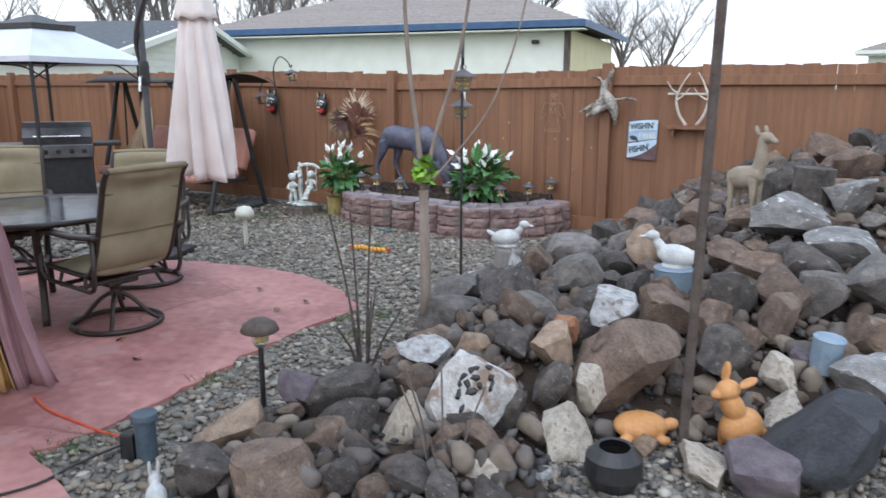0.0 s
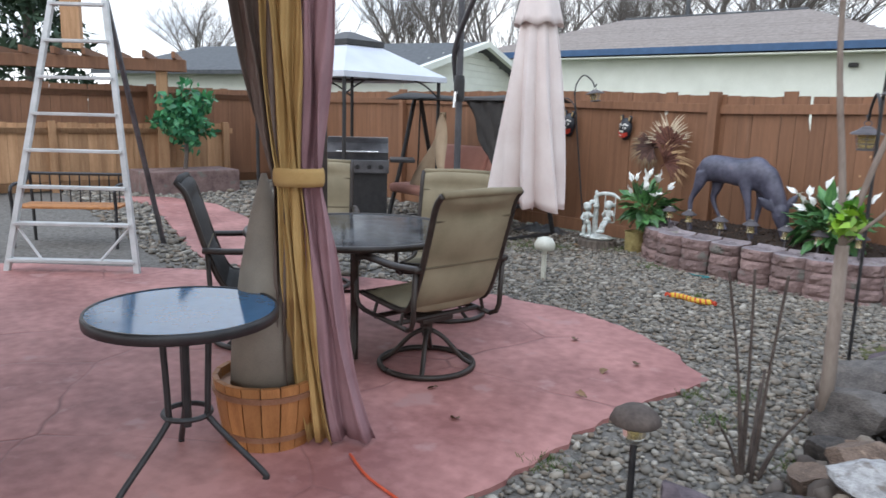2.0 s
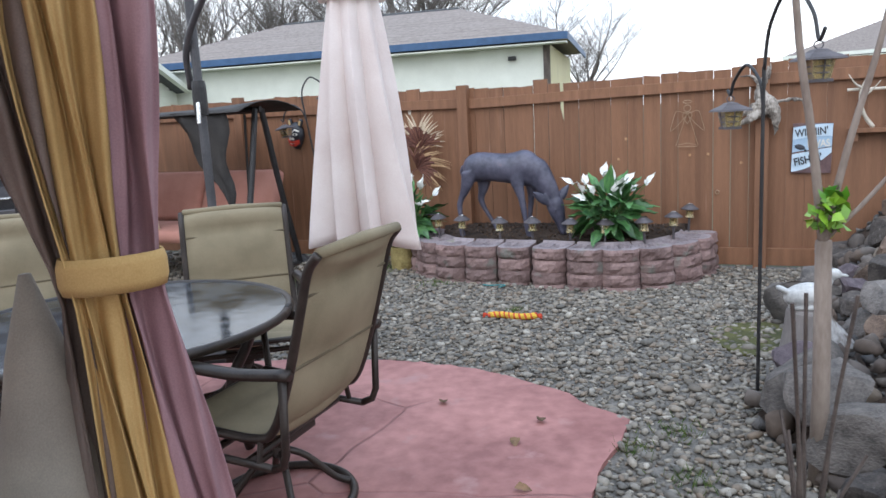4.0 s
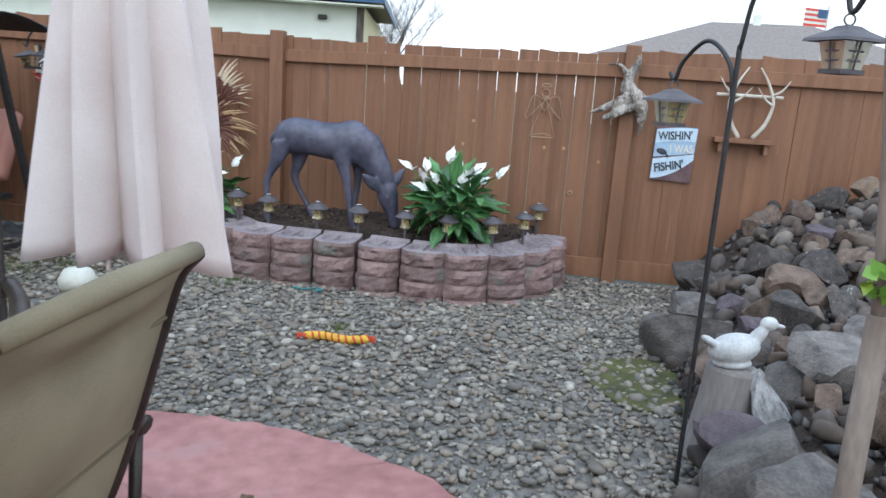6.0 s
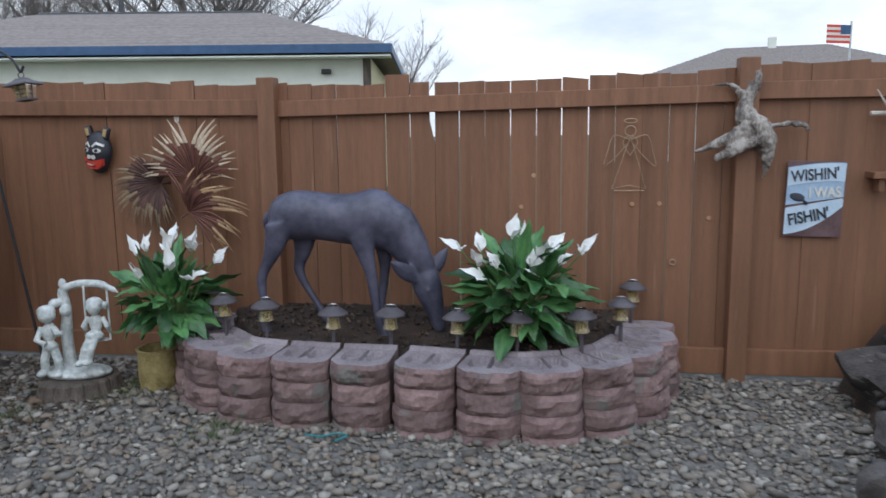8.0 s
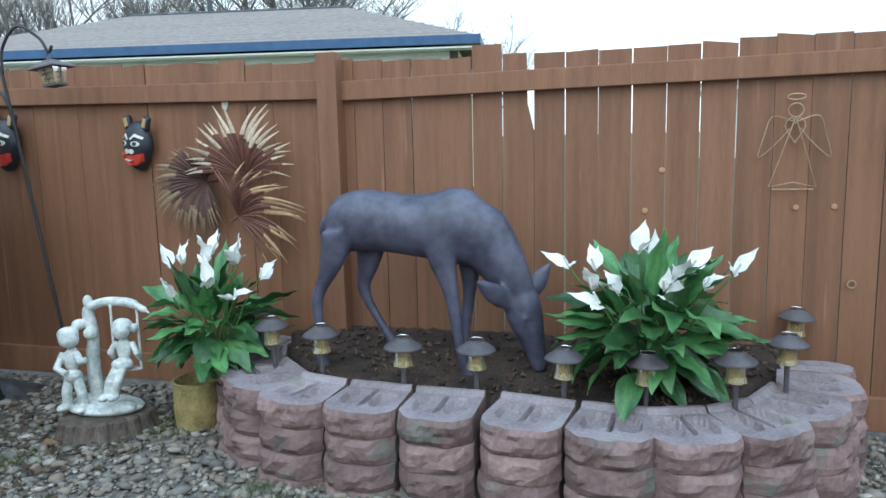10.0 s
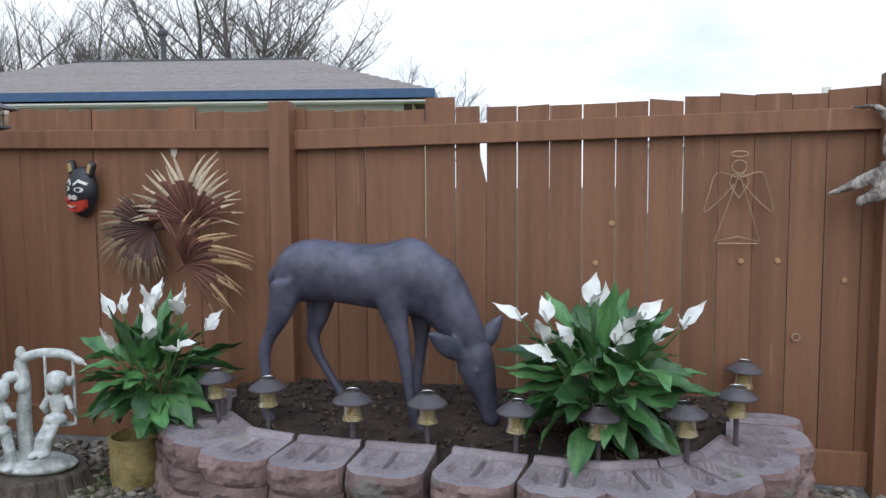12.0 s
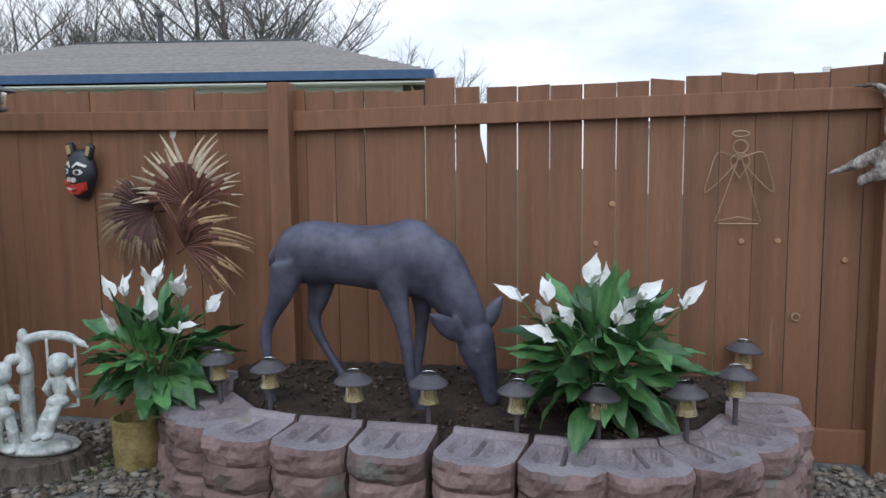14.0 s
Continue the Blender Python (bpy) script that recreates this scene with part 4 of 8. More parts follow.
def swivel_chair(m, label, sling, frame_mat):
    """High-back swivel sling chair; its front looks along -y."""
    t = thing("swivel_chair", m, label, "patio chair", "chairs round the patio table")
    side_pts = [(0, -0.25, 0.43), (0, -0.1, 0.415), (0, 0.12, 0.405), (0, 0.2, 0.45), (0, 0.27, 0.62), (0, 0.34, 0.85), (0, 0.385, 1.0), (0, 0.43, 1.06)]
    line = curve_pts(side_pts, 5)
    w = 0.265
    for name, lo, hi in (("seat", 0, 14), ("backrest", 14, len(line) - 1)):
        bm = bmesh.new()
        rows = []
        for k in range(lo, hi + 1):
            p = line[k]
            puff = 0.03 * abs(math.sin((k - lo) / max(1, hi - lo) * math.pi * 3))
            d = (line[min(k + 1, len(line) - 1)] - line[max(k - 1, 0)]).normalized()
            nrm = Vector((0, -d.z, d.y))
            rows.append([[bm.verts.new(Vector((x * w, p.y, p.z)) + nrm * (sgn * (0.006 + puff * (1 - abs(x) ** 3)))) for x in (-1, -0.6, -0.2, 0.2, 0.6, 1)] for sgn in (1, -1)])
        for a, b in zip(rows, rows[1:]):
            for k in range(5):
                bm.faces.new((a[0][k], a[0][k + 1], b[0][k + 1], b[0][k]))
                bm.faces.new((a[1][k], b[1][k], b[1][k + 1], a[1][k + 1]))
        bmesh.ops.recalc_face_normals(bm, faces=bm.faces)
        part(name, bm, sling, t, "padded sling fabric with stitched seams" if name == "backrest" else "", smooth=True)
    for f in (0.36, 0.66):
        k = 14 + int((len(line) - 15) * f)
        p = line[k]
        part("seam", tubed([(-w, p.y + 0.006, p.z), (w, p.y + 0.006, p.z)], 0.0065, 6), M["seam"], t)
        part("seam", tubed([(-w, p.y - 0.006, p.z), (w, p.y - 0.006, p.z)], 0.0065, 6), M["seam"], t)
    for sx in (-1, 1):
        x = sx * (w + 0.012)
        part("side_rail", tubed([(x, p.y, p.z) for p in line], 0.017, 8), frame_mat, t, smooth=True)
        arm = curve_pts([(x + sx * 0.03, 0.3, 0.66), (x + sx * 0.045, 0.1, 0.655), (x + sx * 0.045, -0.12, 0.665), (x + sx * 0.04, -0.24, 0.64), (x + sx * 0.035, -0.27, 0.6)], 5)
        bm = bmesh.new()
        tube(bm, arm, 0.02, 8)
        for v in bm.verts:
            v.co.x += (v.co.x - (x + sx * 0.04)) * 0.5
        part("armrest", bm, frame_mat, t, smooth=True)
        q = x + sx * 0.035
        part("arm_post", tubed([(q, -0.265, 0.615), (q, -0.255, 0.4), (q - sx * 0.004, -0.235, 0.36), (q - sx * 0.01, -0.19, 0.34)], 0.0145, 8), frame_mat, t, smooth=True)
        part("rear_post", tubed([(q, 0.275, 0.655), (q, 0.262, 0.38), (q - sx * 0.004, 0.245, 0.335), (q - sx * 0.01, 0.2, 0.315)], 0.0145, 8), frame_mat, t, smooth=True)
        part("side_runner", tubed([(q - sx * 0.01, 0.205, 0.315), (q - sx * 0.01, -0.195, 0.34)], 0.0145, 8), frame_mat, t, smooth=True)
        part("seat_bracket", tubed([(x, -0.1, 0.41), (q - sx * 0.01, -0.1, 0.335)], 0.011, 6), frame_mat, t)
        part("seat_bracket", tubed([(x, 0.14, 0.42), (q - sx * 0.01, 0.14, 0.32)], 0.011, 6), frame_mat, t)
    for y in (-0.09, 0.09):
        part("cross_bar", tubed([(-w - 0.035, y, 0.325), (w + 0.035, y, 0.325)], 0.015, 8), frame_mat, t)
    part("front_bar", tubed([(-w, -0.25, 0.425), (w, -0.25, 0.425)], 0.015, 8), frame_mat, t)
    part("top_pad", tubed([(-w - 0.004, 0.428, 1.062), (0, 0.436, 1.068), (w + 0.004, 0.428, 1.062)], [0.019, 0.023, 0.019], 10), sling, t, smooth=True)
    part("spring_plate", boxed(-0.11, -0.1, 0.285, 0.11, 0.1, 0.315, bevel=0.008), frame_mat, t)
    part("stem", turned([(0.035, 0.2), (0.03, 0.24), (0.045, 0.285)], 14), frame_mat, t)
    ring = bmesh.new()
    n = 36
    tube(ring, [(0.27 * math.cos(math.tau * k / n), 0.27 * math.sin(math.tau * k / n), 0.018) for k in range(n + 1)], 0.017, 8)
    part("base_ring", ring, frame_mat, t, smooth=True)
    for k in range(4):
        a = math.tau * (k + 0.5) / 4
        part("base_leg", tubed(curve_pts([(0.02 * math.cos(a), 0.02 * math.sin(a), 0.22), (0.1 * math.cos(a), 0.1 * math.sin(a), 0.17), (0.2 * math.cos(a), 0.2 * math.sin(a), 0.06), (0.265 * math.cos(a), 0.265 * math.sin(a), 0.02)], 4), 0.014, 8), frame_mat, t, smooth=True)
    return t


PZ = 0.028
LOW = Matrix.Diagonal((1, 1, 0.95, 1))
chair = swivel_chair(pose(-1.89, 4.34, PZ, 0, 0, face(-0.91, 0.41)) @ Matrix.Diagonal((1, 1, 0.98, 1)), "bronze swivel patio chair with olive padded sling", M["sling"], M["bronze"])
copy_thing(chair, pose(-2.26, 5.4, PZ, 0, 0, face(0.25, -0.97)) @ LOW)
copy_thing(chair, pose(-3.55, 5.62, PZ, 0, 0, face(0.5, -0.86)) @ LOW)
dark_chair = swivel_chair(pose(-3.03, 4.26, PZ, 0, 0, face(0.78, 0.62)) @ LOW, "dark brown swivel patio chair seen beside the round table", M["sling_dark"], M["bronze"])

# wet table top; its patchy reflections are partly painted as colour mottling
M["table_glass"] = mat("wet_glass_mottled_sheen", (0.01, 0.013, 0.018), (0.06, 0.068, 0.077), 7, 0.12, 0.12, 14, spread=0.3)
# bistro glass: the mirrored blue sky is put into the base colour
M["sky_tint_glass"] = mat("sky_blue_table_glass", (0.014, 0.085, 0.19), (0.03, 0.13, 0.26), 4, 0.06, 0.01, 30)


def ring_pts(r, z, n=40):
    return [(r * math.cos(math.tau * k / n), r * math.sin(math.tau * k / n), z) for k in range(n + 1)]


table = thing("patio_table", pose(-2.53, 4.59, PZ), "round bronze patio table with a wet grey glass top, mottled reflections in its colour", "table")
part("tabletop", turned([(0.01, 0.695), (0.655, 0.695), (0.66, 0.7), (0.655, 0.706), (0.01, 0.706)], 56), M["table_glass"], table)
part("rim", tubed(ring_pts(0.665, 0.695, 56), 0.019, 8), M["bronze"], table, smooth=True)
for k in range(4):
    a = math.tau * (k + 0.35) / 4
    c, s = math.cos(a), math.sin(a)
    part("leg", tubed(curve_pts([(0.55 * c, 0.55 * s, 0.68), (0.5 * c, 0.5 * s, 0.5), (0.4 * c, 0.4 * s, 0.3), (0.46 * c, 0.46 * s, 0.01)], 6), 0.024, 8), M["bronze"], table, smooth=True)
    part("stretcher", tubed([(0.4 * c, 0.4 * s, 0.3), (0, 0, 0.3)], 0.012, 6), M["bronze"], table)

side_table = thing("bistro_table", pose(-2.14, 2.73, PZ), "small round glass bistro table with black steel legs", "table")
part("tabletop", turned([(0.01, 0.672), (0.345, 0.672), (0.348, 0.676), (0.345, 0.68), (0.01, 0.68)], 48), M["sky_tint_glass"], side_table)
part("rim", turned([(0.345, 0.64), (0.358, 0.642), (0.36, 0.668), (0.356, 0.683), (0.346, 0.683), (0.345, 0.64)], 48), M["black"], side_table, smooth=True)
for k in range(3):
    a = math.tau * k / 3 + 0.35
    c, s = math.cos(a), math.sin(a)
    part("leg", tubed(curve_pts([(0.1 * c, 0.1 * s, 0.645), (0.085 * c, 0.085 * s, 0.3), (0.1 * c, 0.1 * s, 0.23), (0.3 * c, 0.3 * s, 0.03), (0.31 * c, 0.31 * s, 0.0)], 6), 0.0125, 8), M["black"], side_table, smooth=True)
part("centre_post", tubed([(0, 0, 0.2), (0, 0, 0.65)], 0.016, 8), M["black"], side_table)
part("leg_ring", tubed(ring_pts(0.09, 0.26, 24), 0.011, 6), M["black"], side_table)
part("top_bracket", turned([(0.02, 0.63), (0.13, 0.632), (0.13, 0.645), (0.02, 0.645)], 18), M["black"], side_table)


# ---- gathered curtain on a pavilion post ----
def fabric(name, dark, light):
    return mat(name, dark, light, 5, 0.85, 0.2, 280, dist=0.002)


M["mauve"] = fabric("mauve_curtain", (0.23, 0.125, 0.135), (0.34, 0.2, 0.21))
M["gold"] = fabric("gold_curtain", (0.36, 0.22, 0.07), (0.5, 0.33, 0.13))
M["brown_cloth"] = fabric("brown_curtain", (0.1, 0.07, 0.055), (0.17, 0.125, 0.1))
M["tan_roof"] = fabric("tan_canvas_roof", (0.3, 0.22, 0.15), (0.4, 0.31, 0.22))
M["net"] = fabric("grey_brown_net", (0.17, 0.14, 0.11), (0.27, 0.23, 0.18))


def drape(x0, x1, waist0, waist1, foot0, foot1, material, parent, folds, seed, y=0.0, depth=0.03, top=2.35, label=""):
    """A hanging strip of cloth with folds, drawn in at the tie and flaring below."""
    bm = bmesh.new()
    r = random.Random(seed)
    ph = r.uniform(0, 6)
    rows = []
    zs = [0.02 + (top - 0.02) * k / 30 for k in range(31)]
    for z in zs:
        t = z / top
        if z < 1.16:
            f = (z / 1.16) ** 0.75
            a, b = foot0 + (waist0 - foot0) * f, foot1 + (waist1 - foot1) * f
        else:
            f = ((z - 1.16) / (top - 1.16)) ** 0.8
            a, b = waist0 + (x0 - waist0) * f, waist1 + (x1 - waist1) * f
        row = []
        n = folds * 14
        for i in range(n + 1):
            u = i / n
            dd = depth * (0.45 if abs(z - 1.16) < 0.08 else 1)
            wob = noise.noise(Vector((u * 5 + seed, z * 1.3, seed))) * 1.6
            row.append(bm.verts.new((a + (b - a) * u + 0.008 * math.sin(z * 7 + u * 9), y + dd * math.sin(u * folds * math.tau + ph + wob) + 0.4 * dd * math.sin(u * folds * 2.3 * math.tau + wob * 2) + 0.012 * math.sin(z * 5 + u * 4), z)))
        rows.append(row)
    for p, q in zip(rows, rows[1:]):
        for i in range(len(p) - 1):
            bm.faces.new((p[i], p[i + 1], q[i + 1], q[i]))
    ob = part("drape", bm, material, parent, label, smooth=True)
    so = ob.modifiers.new("cloth", "SOLIDIFY")
    so.thickness = 0.003
    return ob


cur = thing("curtain", pose(-1.915, 3.17, PZ, 0, 0, 28), "gathered mauve, gold and brown outdoor curtain with gold tieback", "curtain")
drape(-0.36, -0.1, -0.11, -0.06, -0.16, -0.02, M["brown_cloth"], cur, 2, 1, 0.0, 0.03)
drape(-0.17, 0.02, -0.09, 0.02, 0.0, 0.14, M["gold"], cur, 3, 2, -0.035, 0.026, label="gold stripe of the curtain")
drape(0.0, 0.17, 0.0, 0.095, 0.1, 0.33, M["mauve"], cur, 2, 3, -0.02, 0.03, label="mauve stripe of the curtain")
bm = bmesh.new()
lathe(bm, [(0.1, 1.13), (0.106, 1.15), (0.106, 1.185), (0.1, 1.205)], 28, closed=False)
for v in bm.verts:
    v.co.y *= 0.62
    v.co.y -= 0.015
tie = part("tieback", bm, M["gold"], cur, "gold cloth tieback", smooth=True)
tie.modifiers.new("cloth", "SOLIDIFY").thickness = 0.006
part("net_panel", turned([(0.16, 0.25), (0.15, 0.45), (0.11, 0.75), (0.06, 1.0), (0.012, 1.17)], 18, Matrix.Translation((-0.16, 0.08, 0))), M["net"], cur, "grey-brown insect net", smooth=True)
post = thing("pavilion_post", pose(-1.9, 3.28, PZ), "slim dark metal pavilion post behind the curtain", "post")
part("upright", boxed(-0.03, -0.03, 0, 0.03, 0.03, 2.45, bevel=0.005), M["bronze"], post)
# rear posts are out of view, added to carry the roof
for x, y in ((-4.3, 0), (0, -4.4), (-4.3, -4.4)):
    part("upright", boxed(x - 0.03, y - 0.03, 0, x + 0.03, y + 0.03, 2.45, bevel=0.005), M["bronze"], post)
for y in (0, -4.4):
    part("beam", boxed(-4.3, y - 0.03, 2.45, 0.03, y + 0.03, 2.52, bevel=0.005), M["bronze"], post)
for x in (0, -4.3):
    part("beam", boxed(x - 0.03, -4.37, 2.452, x + 0.03, -0.031, 2.518, bevel=0.005), M["bronze"], post)
# unseen roof implied by the curtain, enlarged to shade the patio
bm = bmesh.new()
lip = [bm.verts.new(p) for p in ((-4.5, -4.6, 2.38), (0.12, -4.6, 2.38), (0.12, 0.12, 2.38), (-4.5, 0.12, 2.38))]
low = [bm.verts.new((v.co.x, v.co.y, 2.55)) for v in lip]
top = bm.verts.new((-2.15, -2.2, 3.3))
for i in range(4):
    j = (i + 1) % 4
    bm.faces.new((lip[i], lip[j], low[j], low[i]))
    bm.faces.new((low[i], low[j], top))
bmesh.ops.recalc_face_normals(bm, faces=bm.faces)
roof = part("canopy", bm, M["tan_roof"], post, "unseen tan canvas pavilion roof that shades the patio")
roof.modifiers.new("cloth", "SOLIDIFY").thickness = 0.004
M["barrel_wood"] = mat("orange_cedar", (0.3, 0.12, 0.035), (0.47, 0.21, 0.07), 4, 0.55, 0.25, 50, vary=0.15, stretch=(5, 5, 0.6))
M["hoop"] = mat("copper_hoop", (0.3, 0.16, 0.09), (0.42, 0.25, 0.16), 9, 0.45, 0.1, 90, metal=0.6)
tub = thing("barrel_planter", pose(-2.09, 3.17, PZ) @ Matrix.Diagonal((1.17, 1.17, 1, 1)), "half barrel planter of orange cedar with hoops", "planter")
for k in range(18):
    a0, a1 = math.tau * k / 18 + 0.012, math.tau * (k + 1) / 18 - 0.012
    bm = bmesh.new()
    vs = []
    for z, r in ((0.0, 0.165), (0.15, 0.19), (0.3, 0.205)):
        for rr in (r, r - 0.02):
            for a in (a0, a1):
                vs.append(bm.verts.new((rr * math.cos(a), rr * math.sin(a), z)))
    for b in (0, 4):
        bm.faces.new((vs[b], vs[b + 1], vs[b + 5], vs[b + 4]))
        bm.faces.new((vs[b + 2], vs[b + 6], vs[b + 7], vs[b + 3]))
        bm.faces.new((vs[b], vs[b + 4], vs[b + 6], vs[b + 2]))
        bm.faces.new((vs[b + 1], vs[b + 3], vs[b + 7], vs[b + 5]))
    bm.faces.new((vs[8], vs[9], vs[11], vs[10]))
    bm.faces.new((vs[0], vs[2], vs[3], vs[1]))
    bmesh.ops.recalc_face_normals(bm, faces=bm.faces)
    part("stave", bm, M["barrel_wood"], tub)
for z, r in ((0.05, 0.175), (0.235, 0.203)):
    part("hoop", turned([(r - 0.004, z), (r + 0.003, z), (r + 0.006, z + 0.025), (r - 0.002, z + 0.025)], 36), M["hoop"], tub)
part("filling", turned([(0.01, 0.24), (0.185, 0.25), (0.185, 0.22), (0.01, 0.22)], 24), M["soil"], tub)


# ---- closed cantilever umbrella ----
umb = thing("cantilever_umbrella", pose(-1.55, 5.07, 0), "closed cream cantilever umbrella hanging from a curved arm", "umbrella")
bm = bmesh.new()
rows = []
n = 126
for k in range(27):
    f = k / 26
    z = 0.93 + 1.13 * f
    r0 = 0.098 + 0.208 * (1 - f) ** 0.9
    row = []
    for i in range(n):
        a = math.tau * i / n
        lobe = abs(((9 * i / n + 0.404) % 1.0) * 2 - 1) ** 0.8
        deep = 0.5 * (1 - f) ** 0.45
        turn = a + 0.25 * (1 - f)
        sweep = -0.27 + 0.36 * max(0.0, math.cos(turn + 0.73)) ** 8 + 0.25 * max(0.0, -math.cos(turn)) ** 2
        r = r0 * (1 - deep * (1 - lobe)) * (1 + 0.05 * math.sin(a * 3 + 2 * f)) * (1 + (1 - f) * sweep)
        dz = -0.035 * lobe * (0.5 + 0.5 * math.sin(a + 4.0) ** 2) * (1 - f) ** 6 + 0.02 * math.sin(a * 2) * (1 - f) ** 4
        row.append(bm.verts.new((r * math.cos(a + 0.25 * (1 - f)), r * math.sin(a + 0.25 * (1 - f)), z + dz)))
    rows.append(row)
for p, q in zip(rows, rows[1:]):
    for i in range(n):
        bm.faces.new((p[i], p[(i + 1) % n], q[(i + 1) % n], q[i]))
can = part("canopy", bm, M["cream"], umb, smooth=True)
can.data.set_sharp_from_angle(angle=radians(32))
can.modifiers.new("cloth", "SOLIDIFY").thickness = 0.004
bm = bmesh.new()
rows = []
for k in range(9):
    f = k / 8
    r0 = 0.118 * (1 - f) ** 0.6 + 0.02
    row = [bm.verts.new((r0 * (1 + 0.1 * (1 - f) * math.sin(6 * math.tau * i / 48)) * math.cos(math.tau * i / 48), r0 * (1 + 0.1 * (1 - f) * math.sin(6 * math.tau * i / 48)) * math.sin(math.tau * i / 48), 1.99 + 0.36 * f + 0.012 * (1 - f) * math.cos(7 * math.tau * i / 48))) for i in range(48)]
    rows.append(row)
for p, q in zip(rows, rows[1:]):
    for i in range(48):
        bm.faces.new((p[i], p[(i + 1) % 48], q[(i + 1) % 48], q[i]))
vent = part("vent", bm, M["cream"], can, "scalloped top vent of the canopy", smooth=True)
vent.modifiers.new("cloth", "SOLIDIFY").thickness = 0.004
for k in range(8):
    a = math.tau * (k + 0.5) / 8
    part("rib", tubed([(0.03 * math.cos(a), 0.03 * math.sin(a), 2.0), (0.16 * math.cos(a), 0.16 * math.sin(a), 0.9)], 0.006, 5), M["cream"], umb)
part("hub", turned([(0.016, 1.0), (0.026, 1.02), (0.026, 1.08), (0.016, 1.12), (0.016, 2.4)], 14), M["cream"], umb)
px, py = -1.1, 1.32
M["pole_grey"] = mat("dark_grey_pole", (0.05, 0.05, 0.055), (0.1, 0.1, 0.105), 8, 0.5, 0.1, 90, metal=0.2)
part("pole", tubed([(px, py, 0), (px, py, 2.45)], 0.028, 12), M["pole_grey"], umb)
part("collar", turned([(0.042, 1.55), (0.045, 1.6), (0.045, 1.72), (0.04, 1.76)], 14, Matrix.Translation((px, py, 0))), M["black"], umb)
part("crank_handle", tubed([(px, py - 0.04, 1.62), (px + 0.02, py - 0.12, 1.62), (px + 0.02, py - 0.14, 1.5)], 0.012, 8), M["chrome"], umb)
part("arm", tubed(curve_pts([(px - 0.08, py + 0.1, 1.72), (px - 0.02, py - 0.05, 2.0), (px * 0.7, py * 0.7, 2.4), (px * 0.3, py * 0.3, 2.68), (0, 0, 2.72), (0, 0, 2.36)], 7), 0.021, 10), M["pole_grey"], umb, smooth=True)
part("base_plate", boxed(px - 0.26, py - 0.26, 0.0, px + 0.26, py + 0.26, 0.06, bevel=0.02), M["black"], umb)


# ---- grill gazebo, grill, swing, ladder beyond ----
M["awning"] = mat("silver_grey_canopy", (0.5, 0.52, 0.56), (0.62, 0.64, 0.68), 3, 0.6, 0.1, 120)
gaz = thing("grill_gazebo", pose(-5.03, 8.44, 0, 0, 0, 75), "small square grill gazebo with silver-grey canopy", "gazebo")
for name, half, z0, z1, inner in (("canopy", 0.84, 1.86, 2.22, 0.22), ("top_canopy", 0.3, 2.25, 2.36, 0.04)):
    bm = bmesh.new()
    lo = [bm.verts.new((x * half, y * half, z0)) for x, y in ((-1, -1), (1, -1), (1, 1), (-1, 1))]
    hi = [bm.verts.new((x * inner, y * inner, z1)) for x, y in ((-1, -1), (1, -1), (1, 1), (-1, 1))]
    lip = [bm.verts.new((x * half, y * half, z0 - 0.06)) for x, y in ((-1, -1), (1, -1), (1, 1), (-1, 1))]
    for i in range(4):
        j = (i + 1) % 4
        bm.faces.new((lo[i], lo[j], hi[j], hi[i]))
        bm.faces.new((lip[i], lip[j], lo[j], lo[i]))
    bm.faces.new(hi)
    ob = part(name, bm, M["awning"] if half > 0.5 else M["black"], gaz)
    ob.modifiers.new("cloth", "SOLIDIFY").thickness = 0.01
for x, y in ((-1, -1), (1, -1), (1, 1), (-1, 1)):
    part("leg", tubed([(x * 0.77, y * 0.77, 0), (x * 0.77, y * 0.77, 1.88)], 0.022, 8), M["black"], gaz)
    part("corner_strut", tubed(curve_pts([(x * 0.77, y * 0.77, 1.62), (x * 0.45, y * 0.77, 1.78), (x * 0.1, y * 0.77, 1.82)], 5), 0.01, 6), M["black"], gaz)
    part("roof_beam", tubed([(x * 0.77, y * 0.77, 1.84), (y * -0.7, x * 0.77, 1.84)], 0.014, 6), M["black"], gaz)

M["steel"] = mat("dull_grill_steel", (0.1, 0.1, 0.105), (0.2, 0.2, 0.21), 6, 0.35, 0.1, 90, metal=0.8)
grill = thing("gas_grill", pose(-5.0, 8.62, 0, 0, 0, face(0.5, -0.86)), "dark gas grill with a steel hood and side shelves", "grill")
part("cabinet", boxed(-0.36, -0.25, 0.08, 0.36, 0.25, 0.72, bevel=0.01), M["black"], grill)
bm = bmesh.new()
prof = [(-0.27, 0.86), (-0.3, 0.95), (-0.24, 1.06), (-0.1, 1.12), (0.1, 1.12), (0.24, 1.02), (0.27, 0.86)]
a = [bm.verts.new((-0.37, y, z)) for y, z in prof]
b = [bm.verts.new((0.37, y, z)) for y, z in prof]
bm.faces.new(a[::-1])
bm.faces.new(b)
for i in range(len(prof)):
    j = (i + 1) % len(prof)
    bm.faces.new((a[i], b[i], b[j], a[j]))
bmesh.ops.recalc_face_normals(bm, faces=bm.faces)
part("hood", bm, M["steel"], grill)
part("hood_handle", tubed([(-0.25, -0.33, 0.96), (0.25, -0.33, 0.96)], 0.014, 8), M["chrome"], grill)
part("control_panel", boxed(-0.38, -0.32, 0.7, 0.38, 0.28, 0.86, bevel=0.01), M["steel"], grill)
for k in range(5):
    part("knob", turned([(0.025, 0), (0.028, 0.02), (0.018, 0.035)], 12, pose(-0.28 + 0.14 * k, -0.32, 0.78, 90, 0, 0)), M["black"], grill)
